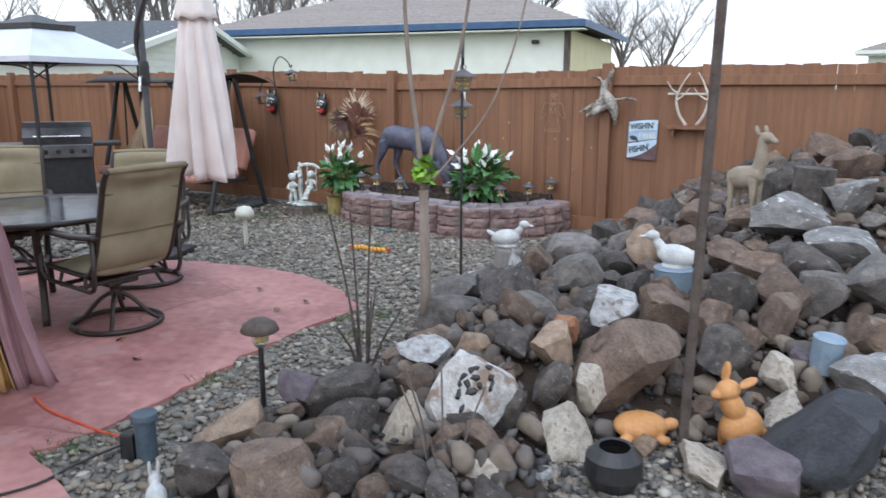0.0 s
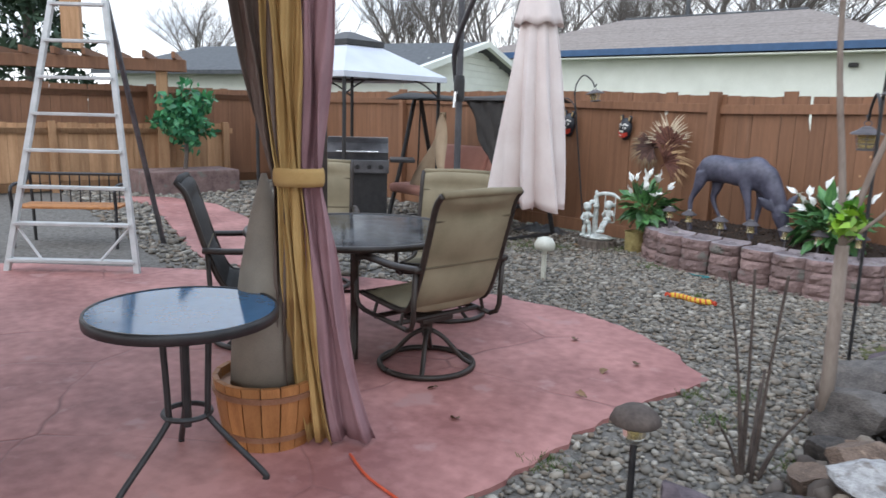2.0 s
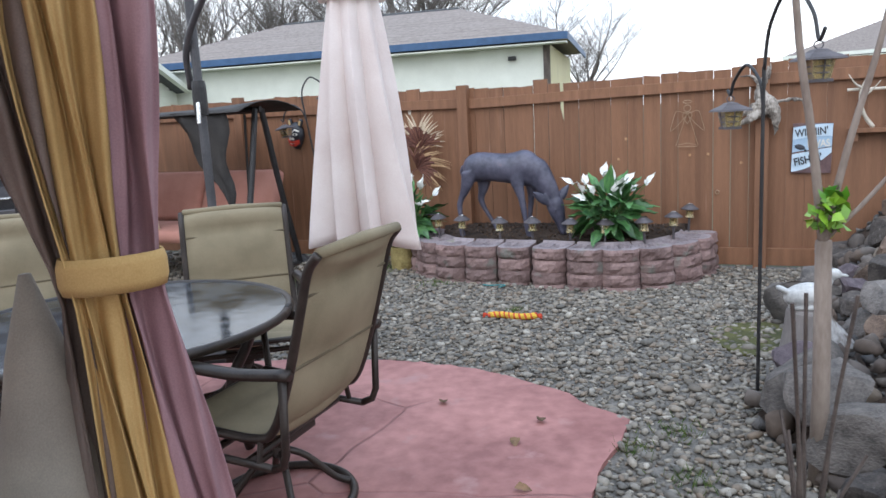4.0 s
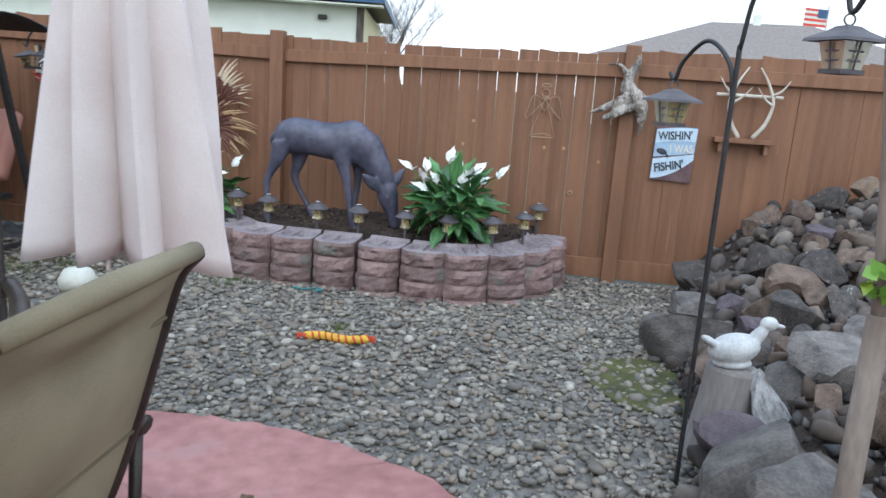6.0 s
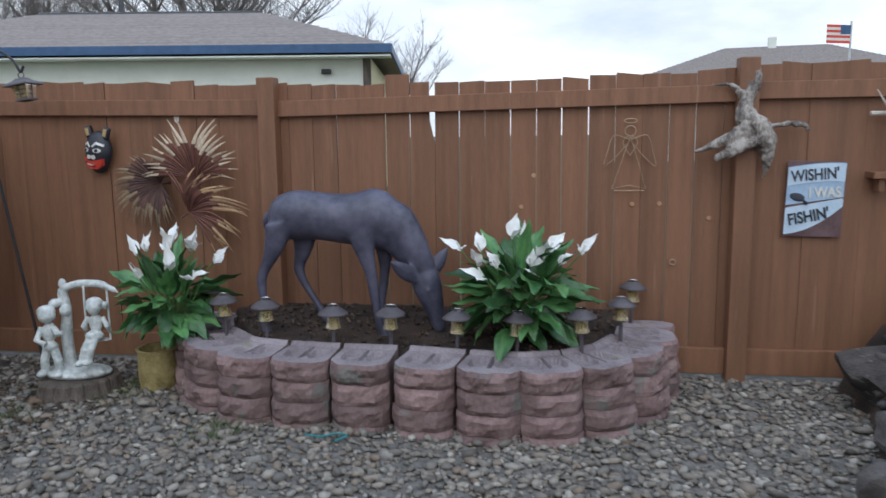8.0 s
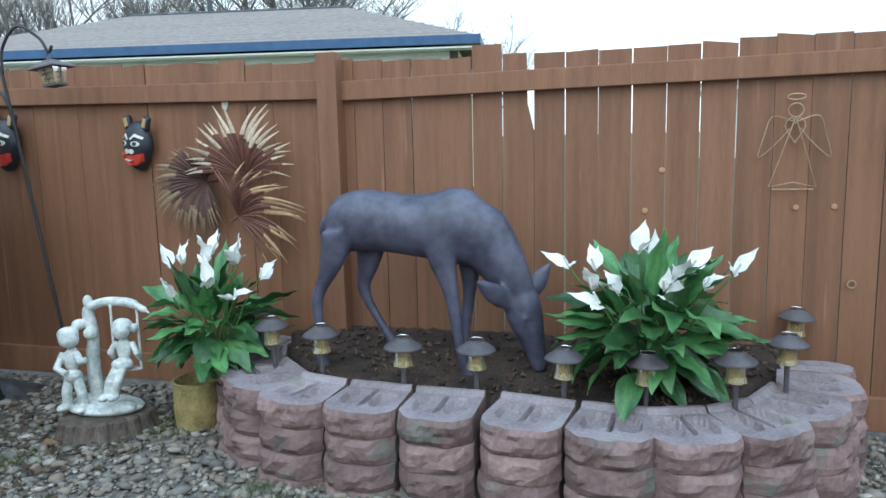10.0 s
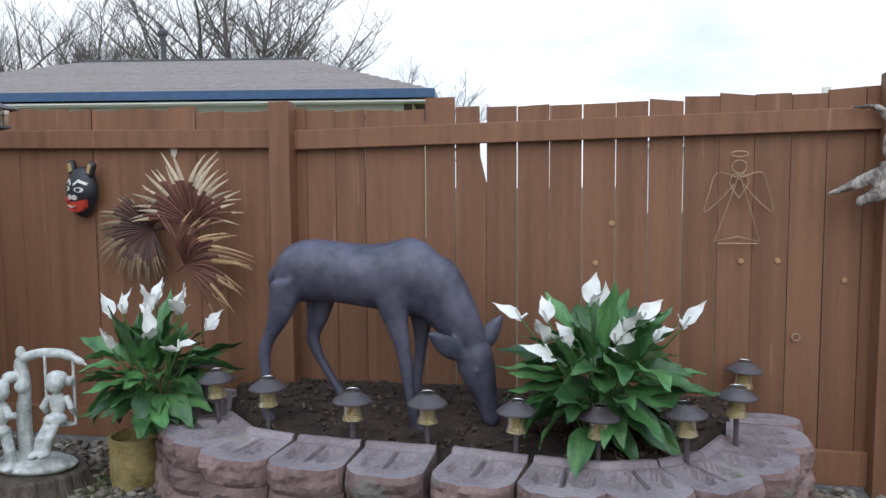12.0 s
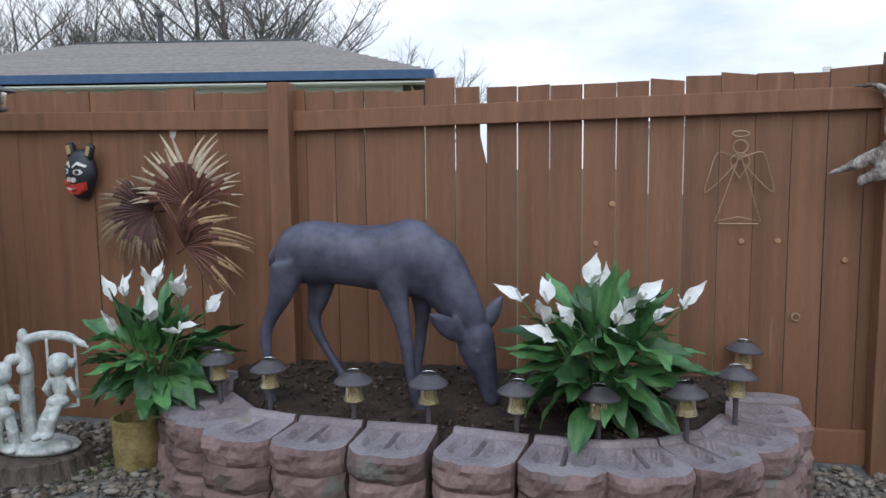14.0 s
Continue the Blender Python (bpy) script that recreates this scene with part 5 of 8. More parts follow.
for sx in (-1, 1):
    part("side_shelf", boxed(sx * 0.39, -0.24, 0.83, sx * 0.7, 0.24, 0.87, bevel=0.01) if sx > 0 else boxed(-0.7, -0.24, 0.83, -0.39, 0.24, 0.87, bevel=0.01), M["black"], grill)
    part("caster", turned([(0.01, 0), (0.05, 0), (0.05, 0.03), (0.01, 0.03)], 14, pose(sx * 0.3, -0.2, 0.05, 0, 90, 0)), M["black"], grill)

M["salmon"] = mat("salmon_cushion", (0.42, 0.19, 0.14), (0.55, 0.28, 0.22), 4, 0.9, 0.2, 150)
M["tan_cloth"] = mat("tan_canvas", (0.42, 0.31, 0.2), (0.54, 0.42, 0.29), 4, 0.9, 0.2, 150)
swing = thing("porch_swing", on_fence(-3.75, 0.95, 0), "dark steel porch swing with salmon cushions and sagging canopy", "swing")
for sx in (-1, 1):
    x = sx * 1.05
    for sy in (-1, 1):
        part("leg", tubed(curve_pts([(x, sy * 0.48, 0.0), (x * 1.0, sy * 0.25, 0.8), (x, sy * 0.05, 1.62)], 4), 0.03, 8), M["black"], swing)
    part("foot_bar", tubed([(x, -0.5, 0.03), (x, 0.5, 0.03)], 0.025, 8), M["black"], swing)
    part("hanger", tubed([(x * 0.88, -0.05, 1.58), (x * 0.86, -0.1, 0.5)], 0.012, 6), M["black"], swing)
part("top_beam", tubed([(-1.08, 0, 1.62), (1.08, 0, 1.62)], 0.028, 8), M["black"], swing)
bm = bmesh.new()
grid = [[bm.verts.new((-1.1 + 2.3 * i / 14, -0.5 + 1.0 * j / 8, 1.7 - 0.05 * math.sin(math.pi * i / 14) * math.sin(math.pi * j / 8) - 0.1 * abs(j / 4 - 1) ** 2)) for j in range(9)] for i in range(15)]
for i in range(14):
    for j in range(8):
        bm.faces.new((grid[i][j], grid[i + 1][j], grid[i + 1][j + 1], grid[i][j + 1]))
cn = part("canopy", bm, M["sling_dark"], swing, smooth=True)
cn.modifiers.new("cloth", "SOLIDIFY").thickness = 0.008
bm = bmesh.new()
tri = [[bm.verts.new((1.02 - 0.62 * (1 - k / 10) * i / 6 + 0.02 * math.sin(k), -0.46 + 0.03 * math.sin(i * 2 + k), 1.62 - 0.95 * k / 10)) for i in range(7)] for k in range(11)]
for k in range(10):
    for i in range(6):
        bm.faces.new((tri[k][i], tri[k][i + 1], tri[k + 1][i + 1], tri[k + 1][i]))
fl = part("side_flap", bm, M["sling_dark"], swing, smooth=True)
fl.modifiers.new("cloth", "SOLIDIFY").thickness = 0.006
bm = bmesh.new()
tri = [[bm.verts.new((-0.02 + 0.12 * k / 10 - 0.75 * (k / 10) * i / 6, -0.42 + 0.05 * math.sin(i + k * 0.6), 1.45 - 1.0 * k / 10)) for i in range(7)] for k in range(11)]
for k in range(10):
    for i in range(6):
        bm.faces.new((tri[k][i], tri[k][i + 1], tri[k + 1][i + 1], tri[k + 1][i]))
fl = part("hanging_cloth", bm, M["tan_cloth"], swing, "tan canvas hanging down", smooth=True)
fl.modifiers.new("cloth", "SOLIDIFY").thickness = 0.006
part("seat_frame", boxed(-0.95, -0.3, 0.36, 0.95, 0.3, 0.4, bevel=0.01), M["black"], swing)
part("seat_cushion", boxed(-0.95, -0.55, 0.4, 0.92, 0.18, 0.52, bevel=0.05), M["salmon"], swing, smooth=True)
for x in (-0.47, 0.47):
    part("back_cushion", boxed(-0.46, -0.07, 0.0, 0.46, 0.07, 0.55, m=pose(x, 0.24, 0.5, -24, 0, 0), bevel=0.05), M["salmon"], swing, smooth=True)

M["alu"] = mat("white_ladder_paint", (0.42, 0.43, 0.42), (0.6, 0.61, 0.6), 6, 0.45, 0.1, 90)
lad = thing("orchard_ladder", pose(-5.6, 4.95, 0, 0, 0, 26), "tall white tripod orchard ladder standing on the patio edge", "ladder")
for sx in (-1, 1):
    part("rail", tubed([(sx * 0.56, 0, 0.0), (sx * 0.13, 0.55, 3.0)], 0.032, 4), M["alu"], lad)
for k in range(9):
    f = (0.12 + 0.31 * k) / 3.0
    w = 0.56 - 0.43 * f
    part("step", boxed(-w, 0.55 * f - 0.045, 3 * f - 0.013, w, 0.55 * f + 0.045, 3 * f + 0.013, bevel=0.004), M["alu"], lad)
    if k == 1:
        for sx in (-1, 1):
            part("brace", tubed([(sx * w, 0.55 * f, 3 * f), (sx * w * 0.5, 0.0, 0.13)], 0.012, 5), M["alu"], lad)
part("tripod_pole", tubed([(0.05, 0.6, 2.95), (0.25, 1.5, 0.0)], 0.028, 8), M["steel"], lad)

bench = thing("garden_bench", pose(-6.75, 5.9, 0, 0, 0, 30), "small dark metal garden bench with wooden seat", "bench")
for k in range(4):
    part("seat_slat", boxed(-0.5, -0.18 + 0.1 * k, 0.4, 0.5, -0.1 + 0.1 * k, 0.425, bevel=0.005), M["barrel_wood"], bench)
for sx in (-1, 1):
    part("end_frame", tubed(curve_pts([(sx * 0.5, -0.22, 0), (sx * 0.5, -0.2, 0.4), (sx * 0.5, -0.2, 0.62), (sx * 0.5, 0.1, 0.64), (sx * 0.5, 0.22, 0.7), (sx * 0.5, 0.26, 0.0)], 4), 0.018, 6), M["black"], bench)
part("back_rail", tubed([(-0.5, 0.22, 0.72), (0.5, 0.22, 0.72)], 0.018, 6), M["black"], bench)
for k in range(9):
    part("back_bar", tubed([(-0.4 + 0.1 * k, 0.22, 0.42), (-0.4 + 0.1 * k, 0.22, 0.72)], 0.008, 5), M["black"], bench)

# low natural cedar screen and a leafy plant by the side fence
screen = fence_run("cedar_screen", CORNER @ pose(0, -0.35, 0), -7.6, -1.2, [-1.4, -4.3, -7.4], M["fence_far"], "low unpainted cedar board screen before the fence", 9, top=lambda s: 1.12, rail=lambda s: 0.95, z0=0.05)
plant = thing("potted_tree", CORNER @ pose(-2.45, -1.1, 0), "bushy green artificial tree in a block planter", "plant")
part("planter", boxed(-0.8, -0.4, 0, 0.8, 0.4, 0.38, bevel=0.02), M["block"], plant)
part("trunk", tubed(curve_pts([(0, 0, 0.3), (0.05, 0.02, 0.8), (-0.02, 0, 1.4)], 4), 0.035, 6), M["bark"], plant)
M["bush_leaf"] = islands("bush_leaf", [(0.025, 0.14, 0.07), (0.06, 0.25, 0.12), (0.04, 0.19, 0.06), (0.12, 0.34, 0.15)], 0.45, 0.1, 20)
rng = np.random.default_rng(21)
n = 900
v = rng.normal(size=(n, 3))
v /= np.linalg.norm(v, axis=1)[:, None]
rad = rng.uniform(0.5, 1.0, n)[:, None] * np.array([0.46, 0.42, 0.5])
pos = v * rad * (1 + 0.35 * np.sin(v[:, :1] * 5 + v[:, 2:] * 7)) + np.array([0, 0, 1.22])
leaf_v = [(-0.5, 0, 0), (0, -0.28, 0.06), (0.5, 0, 0), (0, 0.28, 0.06)]
flat_pieces("foliage", leaf_v, [(0, 1, 2, 3)], (turns(rng, n) * rng.uniform(0.1, 0.2, (n, 1, 1)), pos), M["bush_leaf"], plant)

# ---- rock garden ----
EDGE = [(-0.75, 2.4), (-0.7, 2.95), (-0.1, 3.5), (0.14, 4.25), (0.11, 4.9), (0.3, 5.0), (0.75, 5.8), (1.15, 6.53), (1.7, 7.05), (2.1, 7.75)]


def step01(a, b, v):
    t = min(1.0, max(0.0, (v - a) / (b - a)))
    return t * t * (3 - 2 * t)


def pile_z(x, y):
    d = x - float(np.interp(y, [p[1] for p in EDGE], [p[0] for p in EDGE]))
    if d < 0:
        return 0.0
    low = 0.12 + 0.18 * step01(2.9, 3.9, y)
    return low * min(1.0, d / 0.5) * (1 - step01(0.6, 0.95, x) * (1 - step01(2.9, 3.5, y))) * step01(2.1, 2.6, y) + 0.33 * max(0.0, x - 1.4) * step01(3.7, 5.2, y)


M["rock_d"] = mat("dark_basalt", (0.03, 0.025, 0.022), (0.11, 0.093, 0.081), 5, 0.9, 1.0, 32, vary=0.3, dist=0.015, spots=((0.17, 0.15, 0.135), 9, 0.62))
M["rock_b"] = mat("brown_basalt", (0.07, 0.048, 0.035), (0.19, 0.134, 0.1), 4, 0.92, 1.0, 32, vary=0.25, dist=0.015, spots=((0.25, 0.18, 0.13), 8, 0.64))
M["rock_g"] = mat("grey_rock", (0.07, 0.062, 0.056), (0.195, 0.172, 0.154), 5, 0.9, 1.0, 32, vary=0.25, dist=0.015)
M["rock_t"] = mat("tan_rock", (0.17, 0.115, 0.075), (0.34, 0.25, 0.18), 5, 0.9, 1.0, 32, vary=0.2, dist=0.015)
M["rock_o"] = mat("rusty_rock", (0.2, 0.085, 0.04), (0.34, 0.16, 0.085), 5, 0.9, 0.5, 45, dist=0.015)
M["rock_c"] = mat("cream_quartz", (0.26, 0.21, 0.155), (0.55, 0.5, 0.43), 7, 0.8, 0.7, 40, vary=0.1, dist=0.02, spots=((0.2, 0.15, 0.1), 7, 0.6))
M["rock_w"] = mat("white_rock", (0.22, 0.21, 0.205), (0.48, 0.47, 0.455), 7, 0.85, 0.8, 40, dist=0.02, spots=((0.17, 0.145, 0.125), 5, 0.56))
M["rock_l"] = mat("pale_grey_rock", (0.11, 0.104, 0.097), (0.27, 0.255, 0.24), 5, 0.85, 1.0, 32, vary=0.15, dist=0.015, spots=((0.6, 0.6, 0.58), 8, 0.62))
M["rock_p"] = mat("purple_grey_rock", (0.065, 0.05, 0.058), (0.15, 0.12, 0.13), 5, 0.9, 0.5, 45, dist=0.015)
M["rock_k"] = mat("black_rock", (0.014, 0.014, 0.016), (0.05, 0.05, 0.055), 5, 0.8, 0.4, 40, dist=0.015)


def rock_mesh(name, seed, cuts=15, rough=0.05, sub=3):
    """A boulder: a ball planed off by several flats, then roughened. About one metre across."""
    r = random.Random(seed)
    bm = bmesh.new()
    bmesh.ops.create_icosphere(bm, subdivisions=sub, radius=0.5)
    planes = []
    for k in range(cuts):
        v = Vector((r.gauss(0, 1), r.gauss(0, 1), r.gauss(0, 0.8))).normalized()
        planes.append((v, r.uniform(0.2, 0.36)))
    off = Vector((seed * 3.7, seed * 1.3, seed * 2.1))
    for v in bm.verts:
        for nrm, dist in planes:
            ov = v.co.dot(nrm) - dist
            if ov > 0:
                v.co -= nrm * ov * 0.985
        v.co += v.co.normalized() * (noise.noise(v.co * 3.2 + off) * rough + noise.noise(v.co * 9 + off) * rough * 0.35)
    xs = [v.co.x for v in bm.verts]
    ys = [v.co.y for v in bm.verts]
    zs = [v.co.z for v in bm.verts]
    for v in bm.verts:
        v.co = Vector(((v.co.x - min(xs)) / (max(xs) - min(xs)) - 0.5, (v.co.y - min(ys)) / (max(ys) - min(ys)) - 0.5, (v.co.z - min(zs)) / (max(zs) - min(zs))))
    me = bpy.data.meshes.new(name)
    bm.to_mesh(me)
    bm.free()
    me.polygons.foreach_set("use_smooth", [True] * len(me.polygons))
    me.set_sharp_from_angle(angle=radians(26))
    return me


SHAPES = {}


def rock(parent, kind, x, y, z, w, h, seed, name="rock"):
    key = (kind, seed % 5)
    if key not in SHAPES:
        SHAPES[key] = rock_mesh("rock", 300 + seed % 5 * 7 + ord(kind), sub=3)
        SHAPES[key].materials.append(M["rock_" + kind])
    r = random.Random(seed)
    ob = new(name, SHAPES[key])
    ob.parent = parent
    ob.matrix_basis = pose(x, y, z - h * 0.16, r.uniform(-16, 16), r.uniform(-16, 16), r.uniform(0, 360)) @ Matrix.Diagonal((w * 1.08, w * r.uniform(0.75, 1.05), h * 1.25, 1))
    return ob


bm = bmesh.new()
grid = {}
for i in range(61):
    for j in range(64):
        x, y = -1.0 + 5.6 * i / 60, 1.9 + 6.0 * j / 63
        f = (FENCE.inverted() @ Vector((x, y, 0))).y
        if f < -0.12:
            grid[i, j] = bm.verts.new((x, y, pile_z(x, y) - 0.015 + noise.noise(Vector((x * 5, y * 5, 1))) * 0.012 if pile_z(x, y) > 0 else -0.03))
for (i, j) in list(grid):
    q = [grid.get(k) for k in ((i, j), (i + 1, j), (i + 1, j + 1), (i, j + 1))]
    if None not in q:
        bm.faces.new(q)
mound = part("rockery_mound", bm, M["soil"], smooth=True)
tagged(mound, "dark earth mound beneath the rockery", "ground", kind="structure")

pile = thing("rock_pile", Matrix.Identity(4), "rockery pile of brown and grey basalt boulders", "rocks")
PLACED = []


def put(kind, rows):
    for x, y, z, w, h in rows:
        rock(pile, kind, x, y, z, w, h, len(PLACED) * 3 + ord(kind))
        PLACED.append((x, y, w))


put("t", [(-0.45, 2.81, 0.06, 0.34, 0.13), (0.91, 3.33, 0.25, 0.23, 0.19), (1.52, 5.0, 0.36, 0.24, 0.26), (1.27, 2.99, 0, 0.16, 0.1)])
put("d", [(-0.41, 2.44, 0, 0.26, 0.2), (-0.07, 3.06, 0.1, 0.3, 0.19), (0.06, 2.83, 0.04, 0.24, 0.2), (0.73, 3.5, 0.25, 0.21, 0.15), (0.84, 3.2, 0.12, 0.19, 0.2), (0.35, 2.5, 0, 0.23, 0.18), (1.86, 4.01, 0.32, 0.3, 0.23)])
put("d", [(2.51, 5.51, 0.66, 0.36, 0.31), (2.41, 4.36, 0.43, 0.33, 0.22), (1.68, 3.42, 0.26, 0.26, 0.17), (1.45, 5.81, 0.2, 0.3, 0.3), (2.58, 6.8, 0.4, 0.49, 0.3), (1.95, 7.2, 0.05, 0.5, 0.26), (1.72, 6.78, 0.15, 0.33, 0.25)])
put("b", [(-0.2, 2.45, 0, 0.35, 0.25), (-0.07, 2.72, 0.05, 0.2, 0.15), (0.68, 3.8, 0.28, 0.22, 0.19), (1.21, 3.32, 0.12, 0.48, 0.35), (1.5, 3.7, 0.3, 0.3, 0.24), (1.62, 3.6, 0.3, 0.18, 0.23), (0.86, 4.75, 0.3, 0.23, 0.22), (2.1, 4.02, 0.32, 0.34, 0.26)])
put("b", [(2.06, 3.71, 0.3, 0.29, 0.22), (2.03, 4.59, 0.43, 0.3, 0.19), (2.15, 4.41, 0.41, 0.29, 0.18), (1.1, 3.32, 0.27, 0.17, 0.17), (1.47, 4.0, 0.32, 0.23, 0.2), (2.31, 6.98, 0.25, 0.36, 0.3), (1.98, 6.72, 0.3, 0.37, 0.21)])
put("p", [(-0.27, 3.1, 0.08, 0.25, 0.16), (1.67, 2.67, 0, 0.37, 0.2)])
put("c", [(0.24, 2.8, 0.04, 0.22, 0.27), (1.03, 3.19, 0.1, 0.16, 0.2), (0.94, 2.96, 0.02, 0.28, 0.18), (0.59, 2.56, 0.0, 0.21, 0.15), (1.95, 3.38, 0.12, 0.18, 0.2), (1.9, 3.17, 0.05, 0.2, 0.16), (1.46, 2.78, 0, 0.25, 0.13)])
put("w", [(0.27, 3.4, 0.22, 0.27, 0.13), (1.2, 3.72, 0.38, 0.3, 0.13), (2.2, 3.25, 0.06, 0.15, 0.09), (0.83, 2.7, 0, 0.09, 0.06)])
put("g", [(0.31, 4.2, 0.1, 0.34, 0.21), (0.39, 4.55, 0.14, 0.4, 0.22), (0.82, 3.85, 0.27, 0.25, 0.19), (1.07, 4.3, 0.36, 0.31, 0.2), (1.07, 5.18, 0.3, 0.37, 0.2), (2.33, 4.01, 0.36, 0.27, 0.21), (2.6, 4.01, 0.4, 0.32, 0.25)])
put("g", [(0.42, 4.83, 0, 0.44, 0.34), (0.95, 5.3, 0.12, 0.34, 0.23), (1.12, 6.25, 0, 0.46, 0.27), (1.37, 6.55, 0.1, 0.34, 0.19), (1.52, 5.45, 0.3, 0.3, 0.2)])
put("o", [(0.95, 3.45, 0.32, 0.17, 0.13)])
put("k", [(2.0, 2.84, 0, 0.59, 0.3)])
put("l", [(2.64, 4.48, 0.51, 0.5, 0.23), (2.39, 4.91, 0.62, 0.44, 0.24), (2.84, 4.96, 0.74, 0.33, 0.21), (2.3, 3.29, 0.16, 0.39, 0.18), (1.9, 5.95, 0.3, 0.14, 0.22)])

put("w", [(0.74, 5.12, 0.12, 0.15, 0.29)])
r = random.Random(77)
tries = 0
filler = 0
while filler < 230 and tries < 20000:
    tries += 1
    x, y = r.uniform(-0.55, 4.2), r.uniform(2.35, 7.6)
    z = pile_z(x, y)
    f = (FENCE.inverted() @ Vector((x, y, 0))).y
    if z < 0.06 or f > -0.22:
        continue
    w = r.uniform(0.15, 0.36) * (0.75 if y < 3.4 else 1.0)
    if any((x - a) ** 2 + (y - b) ** 2 < (0.42 * (w + c)) ** 2 for a, b, c in PLACED):
        continue
    rock(pile, r.choice("dddddbbbbbbbbggtp"), x, y, z - 0.02, w, w * r.uniform(0.55, 0.85), r.randint(0, 9999))
    PLACED.append((x, y, w))
    filler += 1

# small dark stones filling between the boulders and in the hollow
rng = np.random.default_rng(31)
pts = []
while len(pts) < 3600:
    x, y = rng.uniform(-0.6, 3.6), rng.uniform(2.0, 7.4)
    z = pile_z(x, y)
    if z <= 0.0 and not (x > 0.7 and y < 3.4):
        continue
    if (FENCE.inverted() @ Vector((x, y, 0))).y > -0.15:
        continue
    pts.append((x, y, z + 0.008))
pts = np.array(pts)
stones = flat_pieces("rubble", [(a * 1.1, b * 0.8, c * 0.6) for a, b, c in [(1, 0, 0), (-1, 0.1, 0), (0.1, 1, 0), (0, -1, 0.1), (0, 0.1, 1), (0.1, 0, -1), ]], [(0, 2, 4), (2, 1, 4), (1, 3, 4), (3, 0, 4), (2, 0, 5), (1, 2, 5), (3, 1, 5), (0, 3, 5)], (turns(rng, len(pts)) * rng.uniform(0.012, 0.042, (len(pts), 1, 1)), pts), islands("rubble", [(0.03, 0.03, 0.032), (0.08, 0.075, 0.072), (0.05, 0.045, 0.042), (0.14, 0.13, 0.12), (0.1, 0.08, 0.065)], 0.9))
tagged(stones, "dark rubble and small stones between boulders", "rubble", kind="stuff")

chunk = bmesh.new()
bmesh.ops.create_icosphere(chunk, subdivisions=2, radius=1.0)
for v in chunk.verts:
    for nrm, lim in ((Vector((1, 0.3, 0.2)), 0.62), (Vector((-0.7, 0.6, 0.4)), 0.6), (Vector((0.1, -1, 0.5)), 0.66), (Vector((-0.2, 0.1, 1)), 0.55), (Vector((0.4, 0.8, -0.5)), 0.64)):
        over = v.co.dot(nrm.normalized()) - lim
        if over > 0:
            v.co -= nrm.normalized() * over
chunk_v = [tuple(v.co) for v in chunk.verts]
chunk_f = [tuple(v.index for v in f.verts) for f in chunk.faces]
chunk.free()
pts = []
while len(pts) < 1100:
    x, y = rng.uniform(-0.6, 3.4), rng.uniform(2.2, 7.3)
    z = pile_z(x, y)
    if z <= 0.02 or (FENCE.inverted() @ Vector((x, y, 0))).y > -0.25:
        continue
    pts.append((x, y, z + rng.uniform(0.0, 0.05)))
pts = np.array(pts)
lumps = flat_pieces("broken_stones", chunk_v, chunk_f, (turns(rng, len(pts)) * (rng.uniform(0.03, 0.075, (len(pts), 1, 1)) * np.array([[[1.2, 0.9, 0.75]]])), pts), islands("broken_stones", [(0.035, 0.03, 0.028), (0.12, 0.09, 0.07), (0.07, 0.055, 0.046), (0.15, 0.13, 0.115), (0.1, 0.07, 0.05), (0.22, 0.18, 0.14)], 0.92, 0.6, 30))
tagged(lumps, "angular brown and grey broken stones between boulders", "stones", kind="stuff")

# boulder painted white, with black marks
painted = thing("painted_rock", pose(0.53, 2.9, -0.02, -14, 0, 12), "large white painted boulder with black lettering-like marks", "rock")
me = rock_mesh("boulder", 921, 11, 0.05, 4)
me.materials.append(mat("patchy_white_paint", (0.3, 0.27, 0.25), (0.56, 0.55, 0.53), 8, 0.85, 0.8, 45, dist=0.02, spots=((0.24, 0.175, 0.13), 3.5, 0.53)))
bo = new("boulder", me)
bo.parent = painted
bo.matrix_basis = Matrix.Diagonal((0.4, 0.3, 0.47, 1))
r = random.Random(77)
front_faces = [(Vector((f.center.x * 0.4, f.center.y * 0.3, f.center.z * 0.47)), Vector((f.normal.x / 0.4, f.normal.y / 0.3, f.normal.z / 0.47)).normalized()) for f in me.polygons if f.center.y < 0]
for k in range(13):
    x, z = -0.055 + 0.038 * (k % 4) + r.uniform(-0.01, 0.01), 0.37 - 0.04 * (k // 4) + 0.01 * (k % 4) + r.uniform(-0.01, 0.01)
    spot, nrm = min(front_faces, key=lambda q: (q[0].x - x) ** 2 + (q[0].z - z) ** 2)
    bm = bmesh.new()
    bmesh.ops.create_icosphere(bm, subdivisions=2, radius=1.0)
    for v in bm.verts:
        v.co *= 1 + 0.6 * noise.noise(v.co * 1.6 + Vector((k * 3.1, 0, 0)))
    turn = nrm.to_track_quat("Z", "Y").to_matrix().to_4x4()
    bmesh.ops.transform(bm, matrix=Matrix.Translation(spot) @ turn @ pose(0, 0, 0, 0, 0, r.uniform(0, 180)) @ Matrix.Diagonal((r.uniform(0.014, 0.026), r.uniform(0.009, 0.016), 0.0045, 1)), verts=bm.verts)
    part("paint_mark", bm, M["black"], painted, smooth=True)


# ---- garden statues among the rocks ----
def skin(ob, voxel, iterations=4):
    rm = ob.modifiers.new("skin", "REMESH")
    rm.mode, rm.voxel_size, rm.use_smooth_shade = "VOXEL", voxel, True
    sm = ob.modifiers.new("soften", "SMOOTH")
    sm.factor, sm.iterations = 0.5, iterations
    return ob


